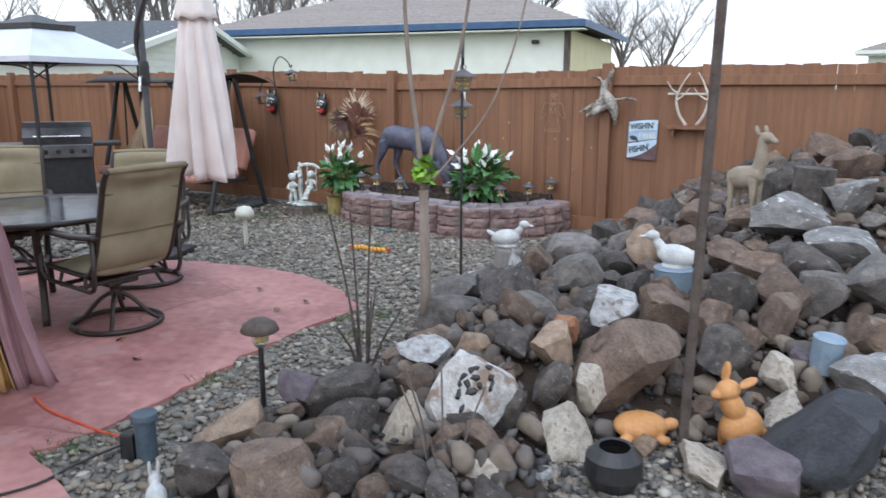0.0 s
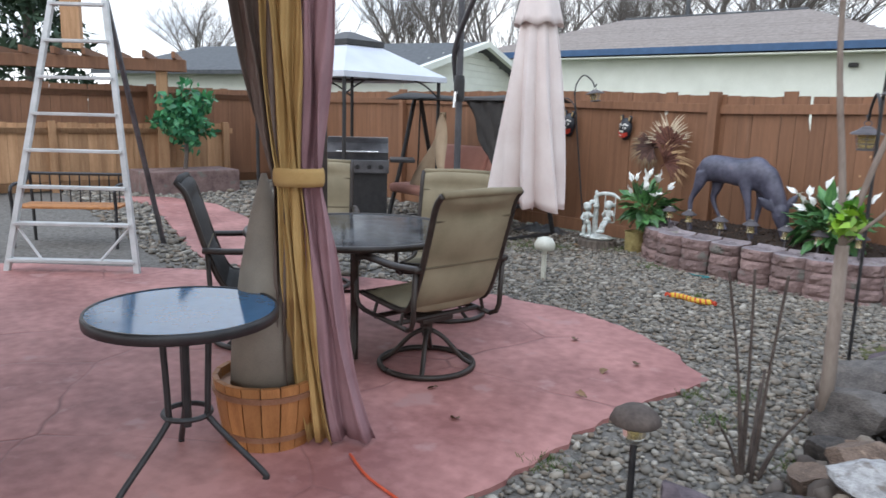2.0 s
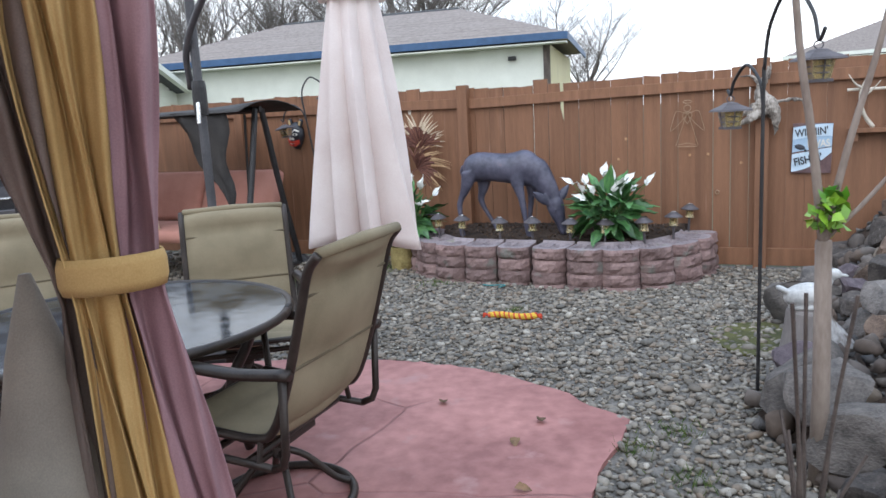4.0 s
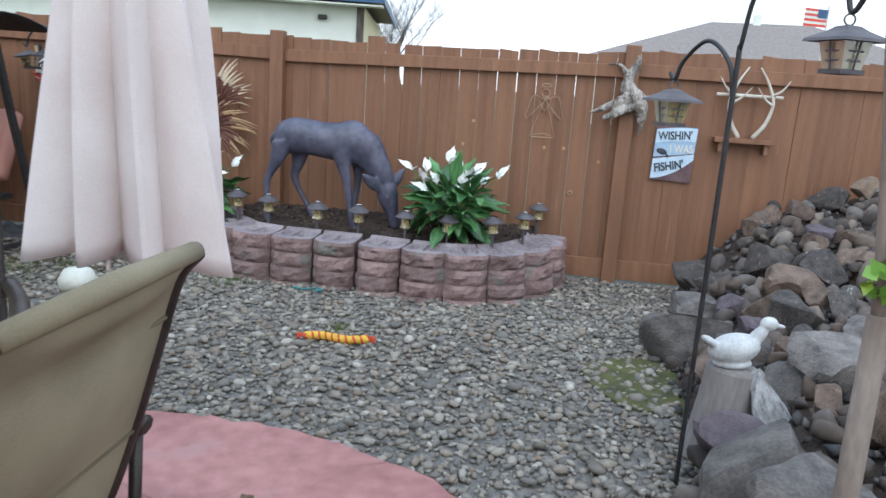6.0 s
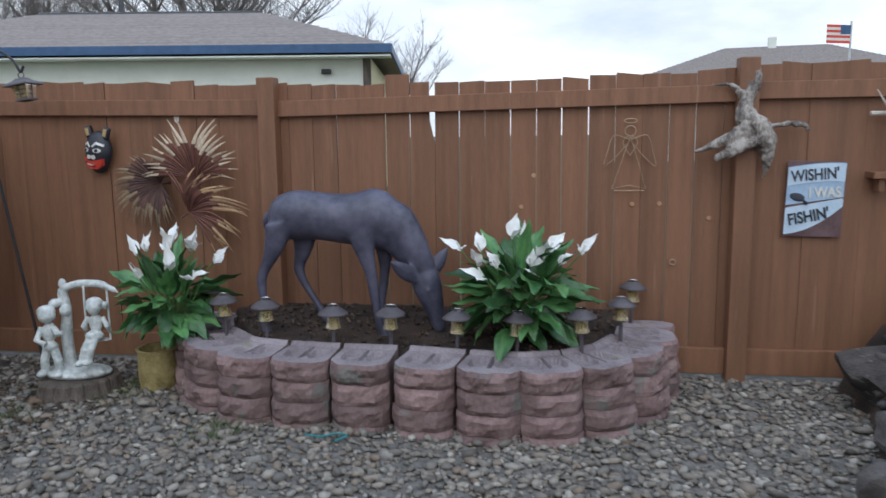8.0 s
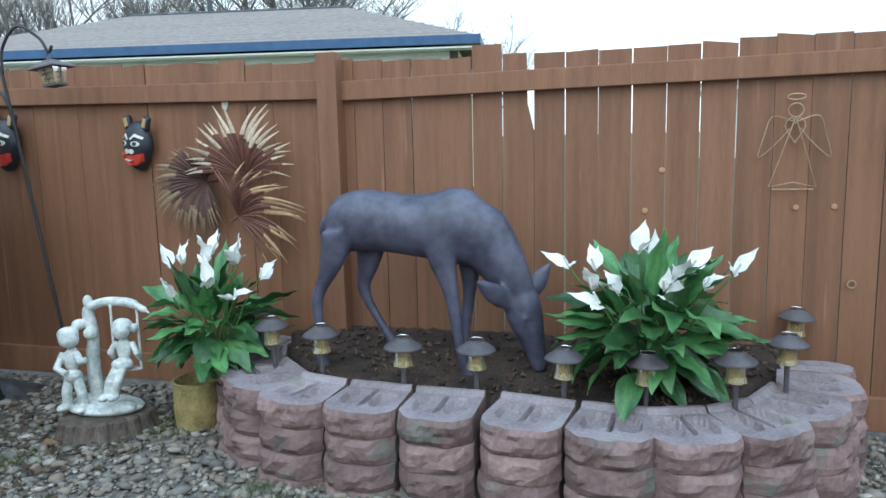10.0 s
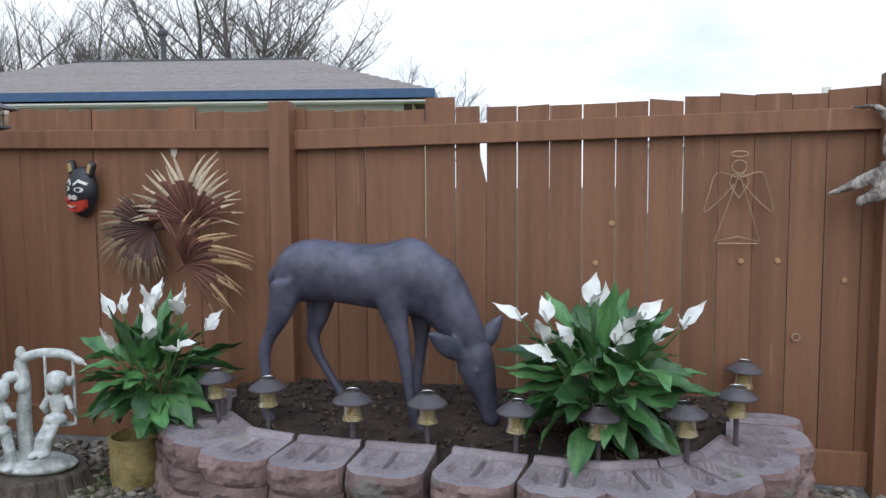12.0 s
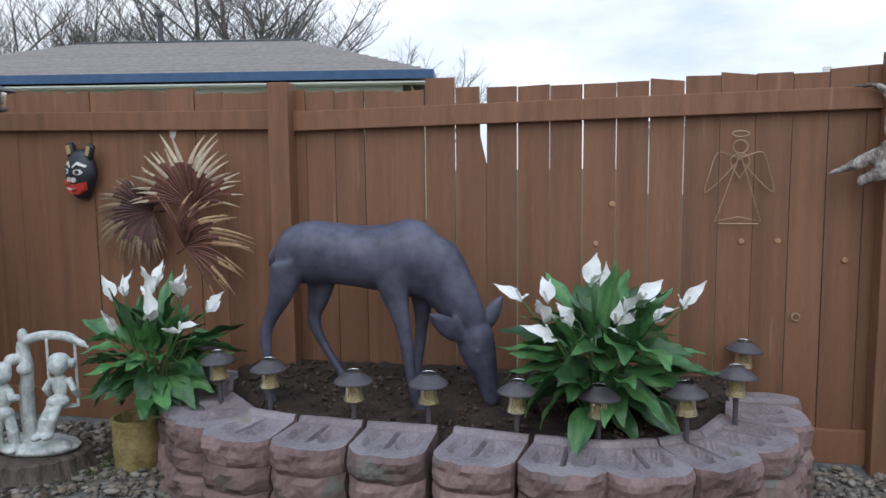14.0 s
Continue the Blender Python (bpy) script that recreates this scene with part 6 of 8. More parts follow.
def balls(bm, rows):
    """Adds egg shapes: centre, half-axes, turn about y."""
    for c, ax, ry in rows:
        bmesh.ops.create_uvsphere(bm, u_segments=16, v_segments=10, radius=1.0, matrix=Matrix.Translation(c) @ pose(0, 0, 0, 0, ry, 0) @ Matrix.Diagonal((*ax, 1)))


M["white_plaster"] = mat("weathered_white_plaster", (0.36, 0.36, 0.35), (0.6, 0.6, 0.58), 9, 0.75, 0.4, 70)


def duck_statue(m, label):
    bm = bmesh.new()
    balls(bm, [((0, 0, 0.09), (0.13, 0.075, 0.075), -8), ((-0.13, 0, 0.125), (0.05, 0.035, 0.02), 30), ((0.11, 0, 0.15), (0.035, 0.032, 0.07), 40), ((0.16, 0, 0.215), (0.045, 0.035, 0.035), 0), ((0.215, 0, 0.205), (0.035, 0.018, 0.01), 8), ((0, 0, 0.02), (0.1, 0.06, 0.03), 0)])
    ob = part("duck_statue", bm, M["white_plaster"])
    skin(ob, 0.007, 3)
    ob.matrix_world = m @ Matrix.Scale(0.9, 4)
    return tagged(ob, label, "statue")


M["grey_wood"] = mat("weathered_grey_wood", (0.13, 0.115, 0.105), (0.26, 0.235, 0.22), 5, 0.95, 0.5, 60, stretch=(1, 1, 0.2))
stump = part("log_stump", turned([(0.02, 0), (0.145, 0.0), (0.125, 0.1), (0.108, 0.28), (0.103, 0.38), (0.095, 0.395), (0.02, 0.4)], 22), M["grey_wood"])
stump.matrix_world = pose(0.6, 5.28, 0, 0, 4, 0)
tagged(stump, "upright weathered grey log stump among rocks", "stump")
duck_statue(pose(0.6, 5.26, 0.4, 0, 0, -8) @ Matrix.Scale(0.92, 4), "white plaster duck statue sitting on a log stump")
M["blue_tin"] = mat("blue_grey_metal", (0.14, 0.19, 0.24), (0.24, 0.3, 0.36), 7, 0.55, 0.2, 60)
tin = part("tin_pail", turned([(0.02, 0), (0.1, 0), (0.115, 0.16), (0.12, 0.165), (0.11, 0.172), (0.02, 0.174)], 22), M["blue_tin"])
tin.matrix_world = pose(1.62, 4.36, 0.33)
tagged(tin, "blue-grey tin pail standing on the rocks", "pail")
duck_statue(pose(1.63, 4.36, 0.49, 0, 0, 165), "white plaster duck statue standing on a pail")
pail = copy_thing(tin, pose(2.14, 3.43, 0.24, 4, 5, 0) @ Matrix.Diagonal((0.62, 0.62, 1.0, 1)))
tagged(pail, "blue-grey bucket wedged between boulders")

M["orange_clay"] = mat("orange_painted_clay", (0.42, 0.18, 0.055), (0.6, 0.3, 0.11), 7, 0.6, 0.3, 60)
bm = bmesh.new()
balls(bm, [((0, 0, 0.05), (0.12, 0.095, 0.062), 0), ((0.13, 0, 0.06), (0.035, 0.028, 0.028), -10), ((0.08, 0.08, 0.02), (0.035, 0.025, 0.02), 0), ((0.08, -0.08, 0.02), (0.035, 0.025, 0.02), 0), ((-0.08, 0.08, 0.02), (0.03, 0.025, 0.02), 0), ((-0.08, -0.08, 0.02), (0.03, 0.025, 0.02), 0)])
turtle = skin(part("turtle_statue", bm, M["orange_clay"]), 0.006, 2)
turtle.matrix_world = pose(1.26, 3.06, 0.04, 0, 0, 5)
tagged(turtle, "orange clay turtle statue lying on dark rubble", "statue")
bm = bmesh.new()
balls(bm, [((0, 0, 0.09), (0.1, 0.075, 0.09), -20), ((-0.05, 0, 0.19), (0.05, 0.05, 0.08), -30), ((-0.08, 0, 0.27), (0.055, 0.045, 0.045), 0), ((-0.13, 0, 0.255), (0.03, 0.025, 0.022), 0), ((-0.06, 0.05, 0.33), (0.012, 0.028, 0.05), 10), ((-0.03, -0.06, 0.32), (0.045, 0.028, 0.014), -25), ((-0.06, 0.035, 0.06), (0.025, 0.02, 0.07), 0), ((-0.06, -0.035, 0.06), (0.025, 0.02, 0.07), 0), ((0.12, 0.02, 0.04), (0.07, 0.025, 0.025), 0)])
pup = skin(part("dog_statue", bm, M["orange_clay"]), 0.006, 2)
pup.matrix_world = pose(1.68, 3.05, 0.02, 0, 0, 20)
tagged(pup, "orange and white sitting small dog statue on rubble", "statue")
ball = part("black_pot", turned([(0.02, 0), (0.08, 0.01), (0.115, 0.08), (0.11, 0.15), (0.07, 0.19), (0.06, 0.185), (0.095, 0.14), (0.1, 0.08), (0.02, 0.03)], 22), M["black"])
ball.matrix_world = pose(1.1, 2.66, 0)
tagged(ball, "round black pot lying among stones", "pot")
M["goat"] = mat("tan_resin", (0.2, 0.16, 0.115), (0.34, 0.28, 0.21), 7, 0.7, 0.4, 60)
bm = bmesh.new()
loft(bm, [((-0.17, 0, 0.42), (0, 0, 1), 0.05, 0.05), ((-0.1, 0, 0.42), (0, 0, 1), 0.09, 0.075), ((0.02, 0, 0.43), (0, 0, 1), 0.095, 0.08), ((0.1, 0, 0.45), (0, 0, 1), 0.09, 0.07), ((0.15, 0, 0.47), (0, 0, 1), 0.05, 0.05)])
loft(bm, [((0.08, 0, 0.45), (1, 0, 0.2), 0.07, 0.06), ((0.12, 0, 0.56), (1, 0, 0.2), 0.055, 0.05), ((0.13, 0, 0.68), (1, 0, 0.2), 0.045, 0.042), ((0.14, 0, 0.76), (1, 0, 0.2), 0.05, 0.042)])
balls(bm, [((0.17, 0, 0.76), (0.065, 0.042, 0.042), 12), ((0.235, 0, 0.735), (0.04, 0.026, 0.026), 18), ((0.11, 0.05, 0.81), (0.018, 0.022, 0.045), -20), ((0.11, -0.05, 0.81), (0.018, 0.022, 0.045), -20)])
for x, y in ((-0.12, 0.045), (-0.12, -0.045), (0.09, 0.04), (0.1, -0.04)):
    tube(bm, [(x, y, 0.42), (x + 0.01, y, 0.22), (x, y, 0.0)], [0.035, 0.022, 0.025], 10)
fawn = skin(part("fawn_statue", bm, M["goat"]), 0.008, 3)
fawn.matrix_world = pose(2.27, 5.35, 0.56, 0, 0, -58) @ Matrix.Scale(0.86, 4)
tagged(fawn, "tan resin fawn statue standing on the rocks", "statue")
bm = bmesh.new()
balls(bm, [((0, 0, 0.05), (0.06, 0.04, 0.05), 0), ((0.05, 0, 0.1), (0.03, 0.025, 0.03), 0), ((0.035, 0.015, 0.15), (0.01, 0.008, 0.04), -15), ((0.035, -0.015, 0.15), (0.01, 0.008, 0.04), -15)])
rab = skin(part("rabbit_statue", bm, M["white_plaster"]), 0.005, 2)
rab.matrix_world = pose(-0.6, 2.33, 0.0, 0, 0, 120)
tagged(rab, "small white plaster rabbit statue at the rockery edge", "statue")

# stump-topped post high on the pile
post = part("cut_log", turned([(0.02, 0), (0.13, 0), (0.125, 0.2), (0.13, 0.36), (0.02, 0.37)], 18), M["rock_d"])
post.matrix_world = pose(2.63, 5.15, 0.66, 0, 3, 0)
tagged(post, "dark cut log standing on top of the rocks", "log")


# ---- stakes, sapling and lamps at the gravel edge ----
M["stake"] = mat("dark_stake", (0.05, 0.036, 0.03), (0.11, 0.085, 0.07), 12, 0.85, 0.3, 70)
stake = part("garden_stake", tubed([(0, 0, -0.1), (0.004, 0.002, 1.0), (0.012, 0.0, 2.6)], 0.02, 8), M["stake"])
stake.matrix_world = pose(1.405, 2.89, 0, 0, 0.4, 0)
tagged(stake, "tall thin brown garden stake among rocks", "stake")
hook_mat = M["black"]


def lantern(parent, m):
    """A hanging solar lantern with a flared roof and bars."""
    ob = part("lantern_roof", turned([(0.005, 0.0), (0.03, -0.005), (0.05, -0.02), (0.1, -0.045), (0.105, -0.055), (0.08, -0.055), (0.005, -0.05)], 4, m @ pose(0, 0, 0, 0, 0, 45)), M["lamp_cap"], parent)
    part("lantern_glass", turned([(0.062, -0.055), (0.045, -0.145), (0.04, -0.145), (0.056, -0.055)], 4, m @ pose(0, 0, 0, 0, 0, 45)), M["amber"], ob)
    part("lantern_base", turned([(0.005, -0.143), (0.055, -0.143), (0.055, -0.158), (0.005, -0.158)], 4, m @ pose(0, 0, 0, 0, 0, 45)), M["lamp_cap"], ob)
    for k in range(8):
        a = math.tau * k / 8
        part("bar", tubed([m @ Vector((0.05 * math.cos(a), 0.05 * math.sin(a), -0.055)), m @ Vector((0.038 * math.cos(a), 0.038 * math.sin(a), -0.145))], 0.003, 4), M["lamp_cap"], ob)
    for z, r0 in ((-0.085, 0.046), (-0.115, 0.042)):
        part("hoop", tubed([m @ Vector((r0 * math.cos(math.tau * k / 16), r0 * math.sin(math.tau * k / 16), z)) for k in range(17)], 0.003, 4), M["lamp_cap"], ob)
    part("loop", tubed([m @ Vector((0.018 * math.cos(math.tau * k / 12), 0, 0.016 + 0.018 * math.sin(math.tau * k / 12))) for k in range(13)], 0.003, 5), M["lamp_cap"], ob)
    return ob


def shepherd_hook(m, height, arms, label):
    t = thing("shepherd_hook", m, label, "shepherd hook", "shepherd hooks with lanterns")
    part("pole", tubed([(0, 0, -0.1), (0, 0, height)], 0.009, 8), hook_mat, t)
    for dx, dy, z0, rise, reach in arms:
        d = Vector((dx, dy, 0)).normalized()
        pts = curve_pts([Vector((0, 0, z0)), Vector((0, 0, z0 + rise * 0.6)) + d * reach * 0.12, Vector((0, 0, z0 + rise)) + d * reach * 0.5, Vector((0, 0, z0 + rise * 0.65)) + d * reach * 0.88, Vector((0, 0, z0 + rise * 0.3)) + d * reach, Vector((0, 0, z0 + rise * 0.42)) + d * reach * 1.1], 6)
        part("hook", tubed(pts, 0.008, 7), hook_mat, t, smooth=True)
        hang = Vector((0, 0, z0 + rise * 0.3 - 0.035)) + d * reach
        lantern(t, Matrix.Translation(hang) @ Matrix.Diagonal((1.08, 1.08, 0.85, 1)))
    return t


shepherd_hook(on_fence(-2.36, 0.3, 0, 0, -9, 0), 1.75, [(1, 0.1, 1.7, 0.22, 0.28), (-1, 0.1, 1.5, 0.2, 0.3)], "black double shepherd hook leaning by the fence with lanterns")
shepherd_hook(pose(0.29, 5.09, 0), 1.6, [(-0.1, 1, 1.43, 0.19, 0.3), (0.1, -1, 1.58, 0.34, 0.4)], "black double shepherd hook at the rockery with lanterns")

sap = thing("sapling", pose(0.15, 4.25, 0), "slim bare sapling with a ball of green ivy at its fork", "tree")
M["sapling"] = mat("sapling_bark", (0.16, 0.12, 0.095), (0.27, 0.22, 0.18), 14, 0.9, 0.3, 70, stretch=(1, 1, 0.3))
part("trunk", tubed([(0, 0, -0.05), (0.0, 0, 0.4), (-0.01, 0, 0.95)], [0.036, 0.031, 0.028], 10), M["sapling"], sap, smooth=True)
for pts, r0 in (([(-0.01, 0, 0.93), (-0.05, 0.02, 1.3), (-0.11, 0.05, 1.8), (-0.14, 0.05, 2.6)], 0.018), ([(-0.01, 0, 0.95), (0.07, 0, 1.3), (0.2, 0.02, 1.75), (0.3, 0.03, 2.4)], 0.015), ([(-0.01, 0, 0.95), (0.14, -0.04, 1.12), (0.36, -0.05, 1.4), (0.5, -0.05, 1.75), (0.58, -0.05, 2.1)], 0.009)):
    ps = curve_pts(pts, 4)
    part("branch", tubed(ps, [r0 * (1 - 0.5 * k / len(ps)) for k in range(len(ps))], 7), M["sapling"], sap, smooth=True)
rng = np.random.default_rng(8)
n = 70
v = rng.normal(size=(n, 3))
v /= np.linalg.norm(v, axis=1)[:, None]
M["ivy"] = islands("ivy_leaf", [(0.12, 0.3, 0.02), (0.25, 0.42, 0.03), (0.06, 0.2, 0.02), (0.3, 0.4, 0.04)], 0.4, 0.1, 20)
flat_pieces("foliage", leaf_v, [(0, 1, 2, 3)], (turns(rng, n) * rng.uniform(0.05, 0.085, (n, 1, 1)), v * rng.uniform(0.03, 0.085, (n, 1)) * np.array([0.9, 0.9, 1.2]) + np.array([0.0, -0.02, 1.06])), M["ivy"], sap)
shrub = thing("twiggy_shrub", pose(-0.13, 3.8, 0), "bare twiggy shrub of upright canes beside the gravel", "shrub")
r = random.Random(3)
for k in range(7):
    a, q, hgt = r.uniform(0, 6.28), r.uniform(0.02, 0.2), r.uniform(0.25, 0.6) if k < 4 else 0.9
    x, y = 0.03 * math.cos(a), 0.03 * math.sin(a)
    part("cane", tubed(curve_pts([(x, y, -0.02), (x + q * 0.4 * math.cos(a), y + q * 0.4 * math.sin(a), hgt * 0.5), (x + q * math.cos(a), y + q * math.sin(a), hgt)], 3), [0.01] * 3 + [0.006] * 4, 6), M["stake"], shrub)
reed = thing("bare_cane", pose(0.45, 2.55, 0), "thin dead canes sprouting before the painted boulder", "shrub")
for k in range(5):
    a, q, hgt = r.uniform(0, 6.28), r.uniform(0.05, 0.2), r.uniform(0.25, 0.55)
    part("cane", tubed(curve_pts([(0.05 * math.cos(a), 0.05 * math.sin(a), 0), (q * 0.5 * math.cos(a), q * 0.5 * math.sin(a), hgt * 0.5), (q * math.cos(a), q * math.sin(a), hgt)], 3), 0.004, 5), M["bark"], reed)
path_light = thing("path_light", pose(-0.5, 3.2, 0) @ Matrix.Diagonal((0.87, 0.87, 1, 1)), "black path light with a mushroom cap in the gravel", "garden light")
part("cap", turned([(0.005, 0.475), (0.05, 0.468), (0.09, 0.445), (0.105, 0.415), (0.1, 0.41), (0.06, 0.415), (0.005, 0.42)], 26), M["stake"], path_light, smooth=True)
part("glass_shade", turned([(0.05, 0.415), (0.045, 0.36), (0.04, 0.355), (0.044, 0.415)], 18), M["amber"], path_light)
part("reflector", turned([(0.02, 0.362), (0.042, 0.352), (0.03, 0.335), (0.014, 0.325)], 16), M["chrome"], path_light)
part("stake", tubed([(0, 0, -0.1), (0, 0, 0.34)], 0.015, 10), M["black"], path_light)
mush = thing("path_light", pose(-2.02, 6.95, 0) @ Matrix.Scale(1.1, 4), "pale mushroom-shaped path light on a white stem", "garden light")
M["old_white"] = mat("yellowed_white_plastic", (0.5, 0.49, 0.4), (0.64, 0.63, 0.54), 9, 0.5, 0.1, 70)
part("cap", turned([(0.005, 0.36), (0.06, 0.345), (0.085, 0.3), (0.08, 0.255), (0.05, 0.25), (0.005, 0.25)], 22), M["old_white"], mush, smooth=True)
part("stem", tubed([(0, 0, -0.05), (0, 0, 0.26)], 0.02, 10), M["old_white"], mush)
M["slate"] = mat("slate_blue_plastic", (0.035, 0.05, 0.065), (0.075, 0.1, 0.125), 8, 0.5, 0.2, 60)
vent_pipe = thing("pipe_stub", pose(-0.82, 2.68, 0) @ Matrix.Diagonal((0.7, 0.7, 0.95, 1)), "dark slate-blue capped pipe stub at the patio edge", "pipe")
part("pipe", turned([(0.02, -0.05), (0.062, -0.05), (0.062, 0.2), (0.02, 0.2)], 20), M["slate"], vent_pipe)
part("lid", turned([(0.01, 0.19), (0.078, 0.19), (0.08, 0.205), (0.075, 0.225), (0.01, 0.23)], 20), M["slate"], vent_pipe)
part("outlet_box", boxed(-0.15, -0.04, 0.0, -0.065, 0.04, 0.13, bevel=0.01), M["black"], vent_pipe)
M["orange_cord"] = mat("orange_cord", (0.45, 0.06, 0.025), (0.6, 0.1, 0.04), 20, 0.5, 0.1, 90)
cord = part("extension_cord", tubed(curve_pts([(-1.66, 3.16, 0.036), (-1.5, 3.03, 0.036), (-1.3, 2.93, 0.034), (-1.15, 2.86, 0.03), (-0.98, 2.8, 0.03), (-0.95, 2.72, 0.06)], 6), 0.006, 6), M["orange_cord"])
tagged(cord, "orange extension cord lying across the patio edge", "cord")
cable = part("black_cable", tubed(curve_pts([(-0.95, 2.7, 0.05), (-1.05, 2.55, 0.04), (-1.15, 2.35, 0.035), (-1.5, 2.1, 0.035)], 6), 0.006, 6), M["black"])
tagged(cable, "black cable running from the outlet box", "cord")

# twisted rope toy on the gravel
M["rope_y"] = mat("yellow_rope", (0.55, 0.33, 0.03), (0.72, 0.48, 0.06), 30, 0.85, 0.3, 200)
M["rope_r"] = mat("red_rope", (0.45, 0.04, 0.02), (0.6, 0.09, 0.04), 30, 0.85, 0.3, 200)
toy = thing("rope_toy", pose(-0.73, 6.75, 0.035, 0, 0, -18), "yellow and red twisted rope dog toy on gravel", "toy")
for k, key in enumerate(("rope_y", "rope_r", "rope_y")):
    pts = []
    for i in range(61):
        t = i / 60
        a = t * 9 * math.tau + k * math.tau / 3
        pts.append((-0.17 + 0.34 * t, 0.012 * math.cos(a) + 0.02 * math.sin(t * 7), 0.012 * math.sin(a) + 0.004))
    part("strand", tubed(pts, 0.0135, 7), M[key], toy, smooth=True)
for x, y in ((-0.17, 0.0), (0.17, 0.013)):
    bm = bmesh.new()
    for k in range(14):
        a = math.tau * k / 14
        sgn = 1 if x > 0 else -1
        tube(bm, [(x, y, 0.005), (x + sgn * 0.025, y + 0.014 * math.cos(a), 0.005 + 0.014 * math.sin(a)), (x + sgn * 0.04, y + 0.02 * math.cos(a), 0.0 + 0.015 * math.sin(a))], 0.004, 4)
    part("tassel", bm, M["rope_r"], toy)

# a scrap of teal cord and a heap of black sheeting
M["teal"] = mat("teal_cord", (0.02, 0.16, 0.17), (0.04, 0.24, 0.25), 20, 0.6, 0.1, 90)
scrap = part("teal_cord", tubed(curve_pts([(-0.86, 7.78, 0.035), (-0.8, 7.72, 0.04), (-0.72, 7.74, 0.035), (-0.68, 7.69, 0.04), (-0.74, 7.66, 0.035)], 6), 0.005, 6), M["teal"])
tagged(scrap, "scrap of teal cord lying on the pebbles", "cord")
M["sheet"] = mat("black_sheeting", (0.03, 0.03, 0.032), (0.08, 0.078, 0.075), 6, 0.5, 0.3, 50)
bm = bmesh.new()
bmesh.ops.create_grid(bm, x_segments=26, y_segments=18, size=0.5)
for v in bm.verts:
    q = max(0.0, 1 - (v.co.x / 0.5) ** 2) * max(0.0, 1 - (v.co.y / 0.5) ** 2)
    v.co.z = 0.01 + 0.12 * q * (0.5 + abs(noise.noise(v.co * 5)) * 1.6)
    v.co.y *= 0.5
heap = part("plastic_sheeting", bm, M["sheet"], smooth=True)
heap.modifiers.new("thick", "SOLIDIFY").thickness = 0.004
heap.matrix_world = on_fence(-2.95, 0.4, 0.0, 0, 0, 12) @ Matrix.Scale(0.75, 4)
tagged(heap, "crumpled black plastic sheeting by the fence foot", "sheeting")

# moss and weeds
M["moss"] = mat("wet_moss", (0.035, 0.04, 0.012), (0.11, 0.105, 0.03), 9, 0.95, 0.8, 90, dist=0.01)
moss = part("moss_patch", extrude_outline([(0.42 + 0.35 * (1 + math.cos(a)) * (1 + 0.12 * math.sin(3 * a)), 5.98 + 0.4 * math.sin(a) * (1 + 0.15 * math.cos(2 * a))) for a in (math.tau * k / 28 for k in range(28))], 0.0, 0.019), M["moss"])
tagged(moss, "flat patch of olive moss beside the rocks", "moss", kind="stuff")
rng = np.random.default_rng(5)
spots = [(-0.68, 6.95, 0.09), (-0.9, 3.5, 0.1), (-0.3, 4.3, 0.12), (-0.2, 4.75, 0.12), (-2.75, 8.4, 0.4), (-1.25, 8.0, 0.14), (-2.3, 8.5, 0.15), (-0.45, 4.6, 0.08), (-1.2, 2.7, 0.12), (0.1, 4.0, 0.15), (-1.75, 8.75, 0.2), (-5.2, 8.0, 0.5)]
P = []
for x, y, s in spots:
    q = int(60 + 700 * s * s * 3)
    P.append(np.column_stack([rng.normal(x, s * 0.5, q), rng.normal(y, s * 0.5, q), np.full(q, 0.012)]))
P = np.concatenate(P)
n = len(P)
yaw = rng.uniform(0, math.tau, n)
c, s = np.cos(yaw), np.sin(yaw)
lean = rng.uniform(0.2, 0.9, n)
hgt = rng.uniform(0.018, 0.055, n)
rot = np.stack([c * 0.01, -s * 0.01, c * lean * hgt, s * 0.01, c * 0.01, s * lean * hgt, 0 * c, 0 * c, hgt], 1).reshape(n, 3, 3)
weeds = flat_pieces("weeds", [(-0.3, 0, 0), (0.3, 0, 0), (0.22, 0, 0.5), (0, 0, 1)], [(0, 1, 2, 3)], (rot, P), islands("weeds", [(0.05, 0.1, 0.02), (0.09, 0.15, 0.03), (0.14, 0.15, 0.05)], 0.8))
tagged(weeds, "low green weeds and grass tufts in the gravel", "weeds", kind="stuff")

# fallen dry leaves
M["dry_leaf"] = mat("dry_leaf", (0.1, 0.065, 0.035), (0.22, 0.13, 0.07), 12, 0.9, 0.3, 60, vary=0.3)
leafm = blade(0.07, 0.045, 0.5, 0.3, M["dry_leaf"], "leaf", 0.6, 6)
r = random.Random(19)
for k, (x, y, z) in enumerate([(-1.66, 4.02, 0.045), (-1.0, 4.3, 0.045), (-0.8, 4.9, 0.045), (-1.25, 5.2, 0.045), (-2.6, 8.75, 0.05), (-2.2, 8.6, 0.05), (0.5, 7.2, 0.05), (-1.4, 3.7, 0.045), (-0.95, 4.75, 0.045), (-2.5, 3.6, 0.045)]):
    ob = new("fallen_leaf", leafm)
    ob.matrix_world = pose(x, y, z, r.uniform(-15, 15), r.uniform(-10, 10), r.uniform(0, 360))
    tagged(ob, "curled brown fallen leaf on the ground", "leaf", "fallen leaves")


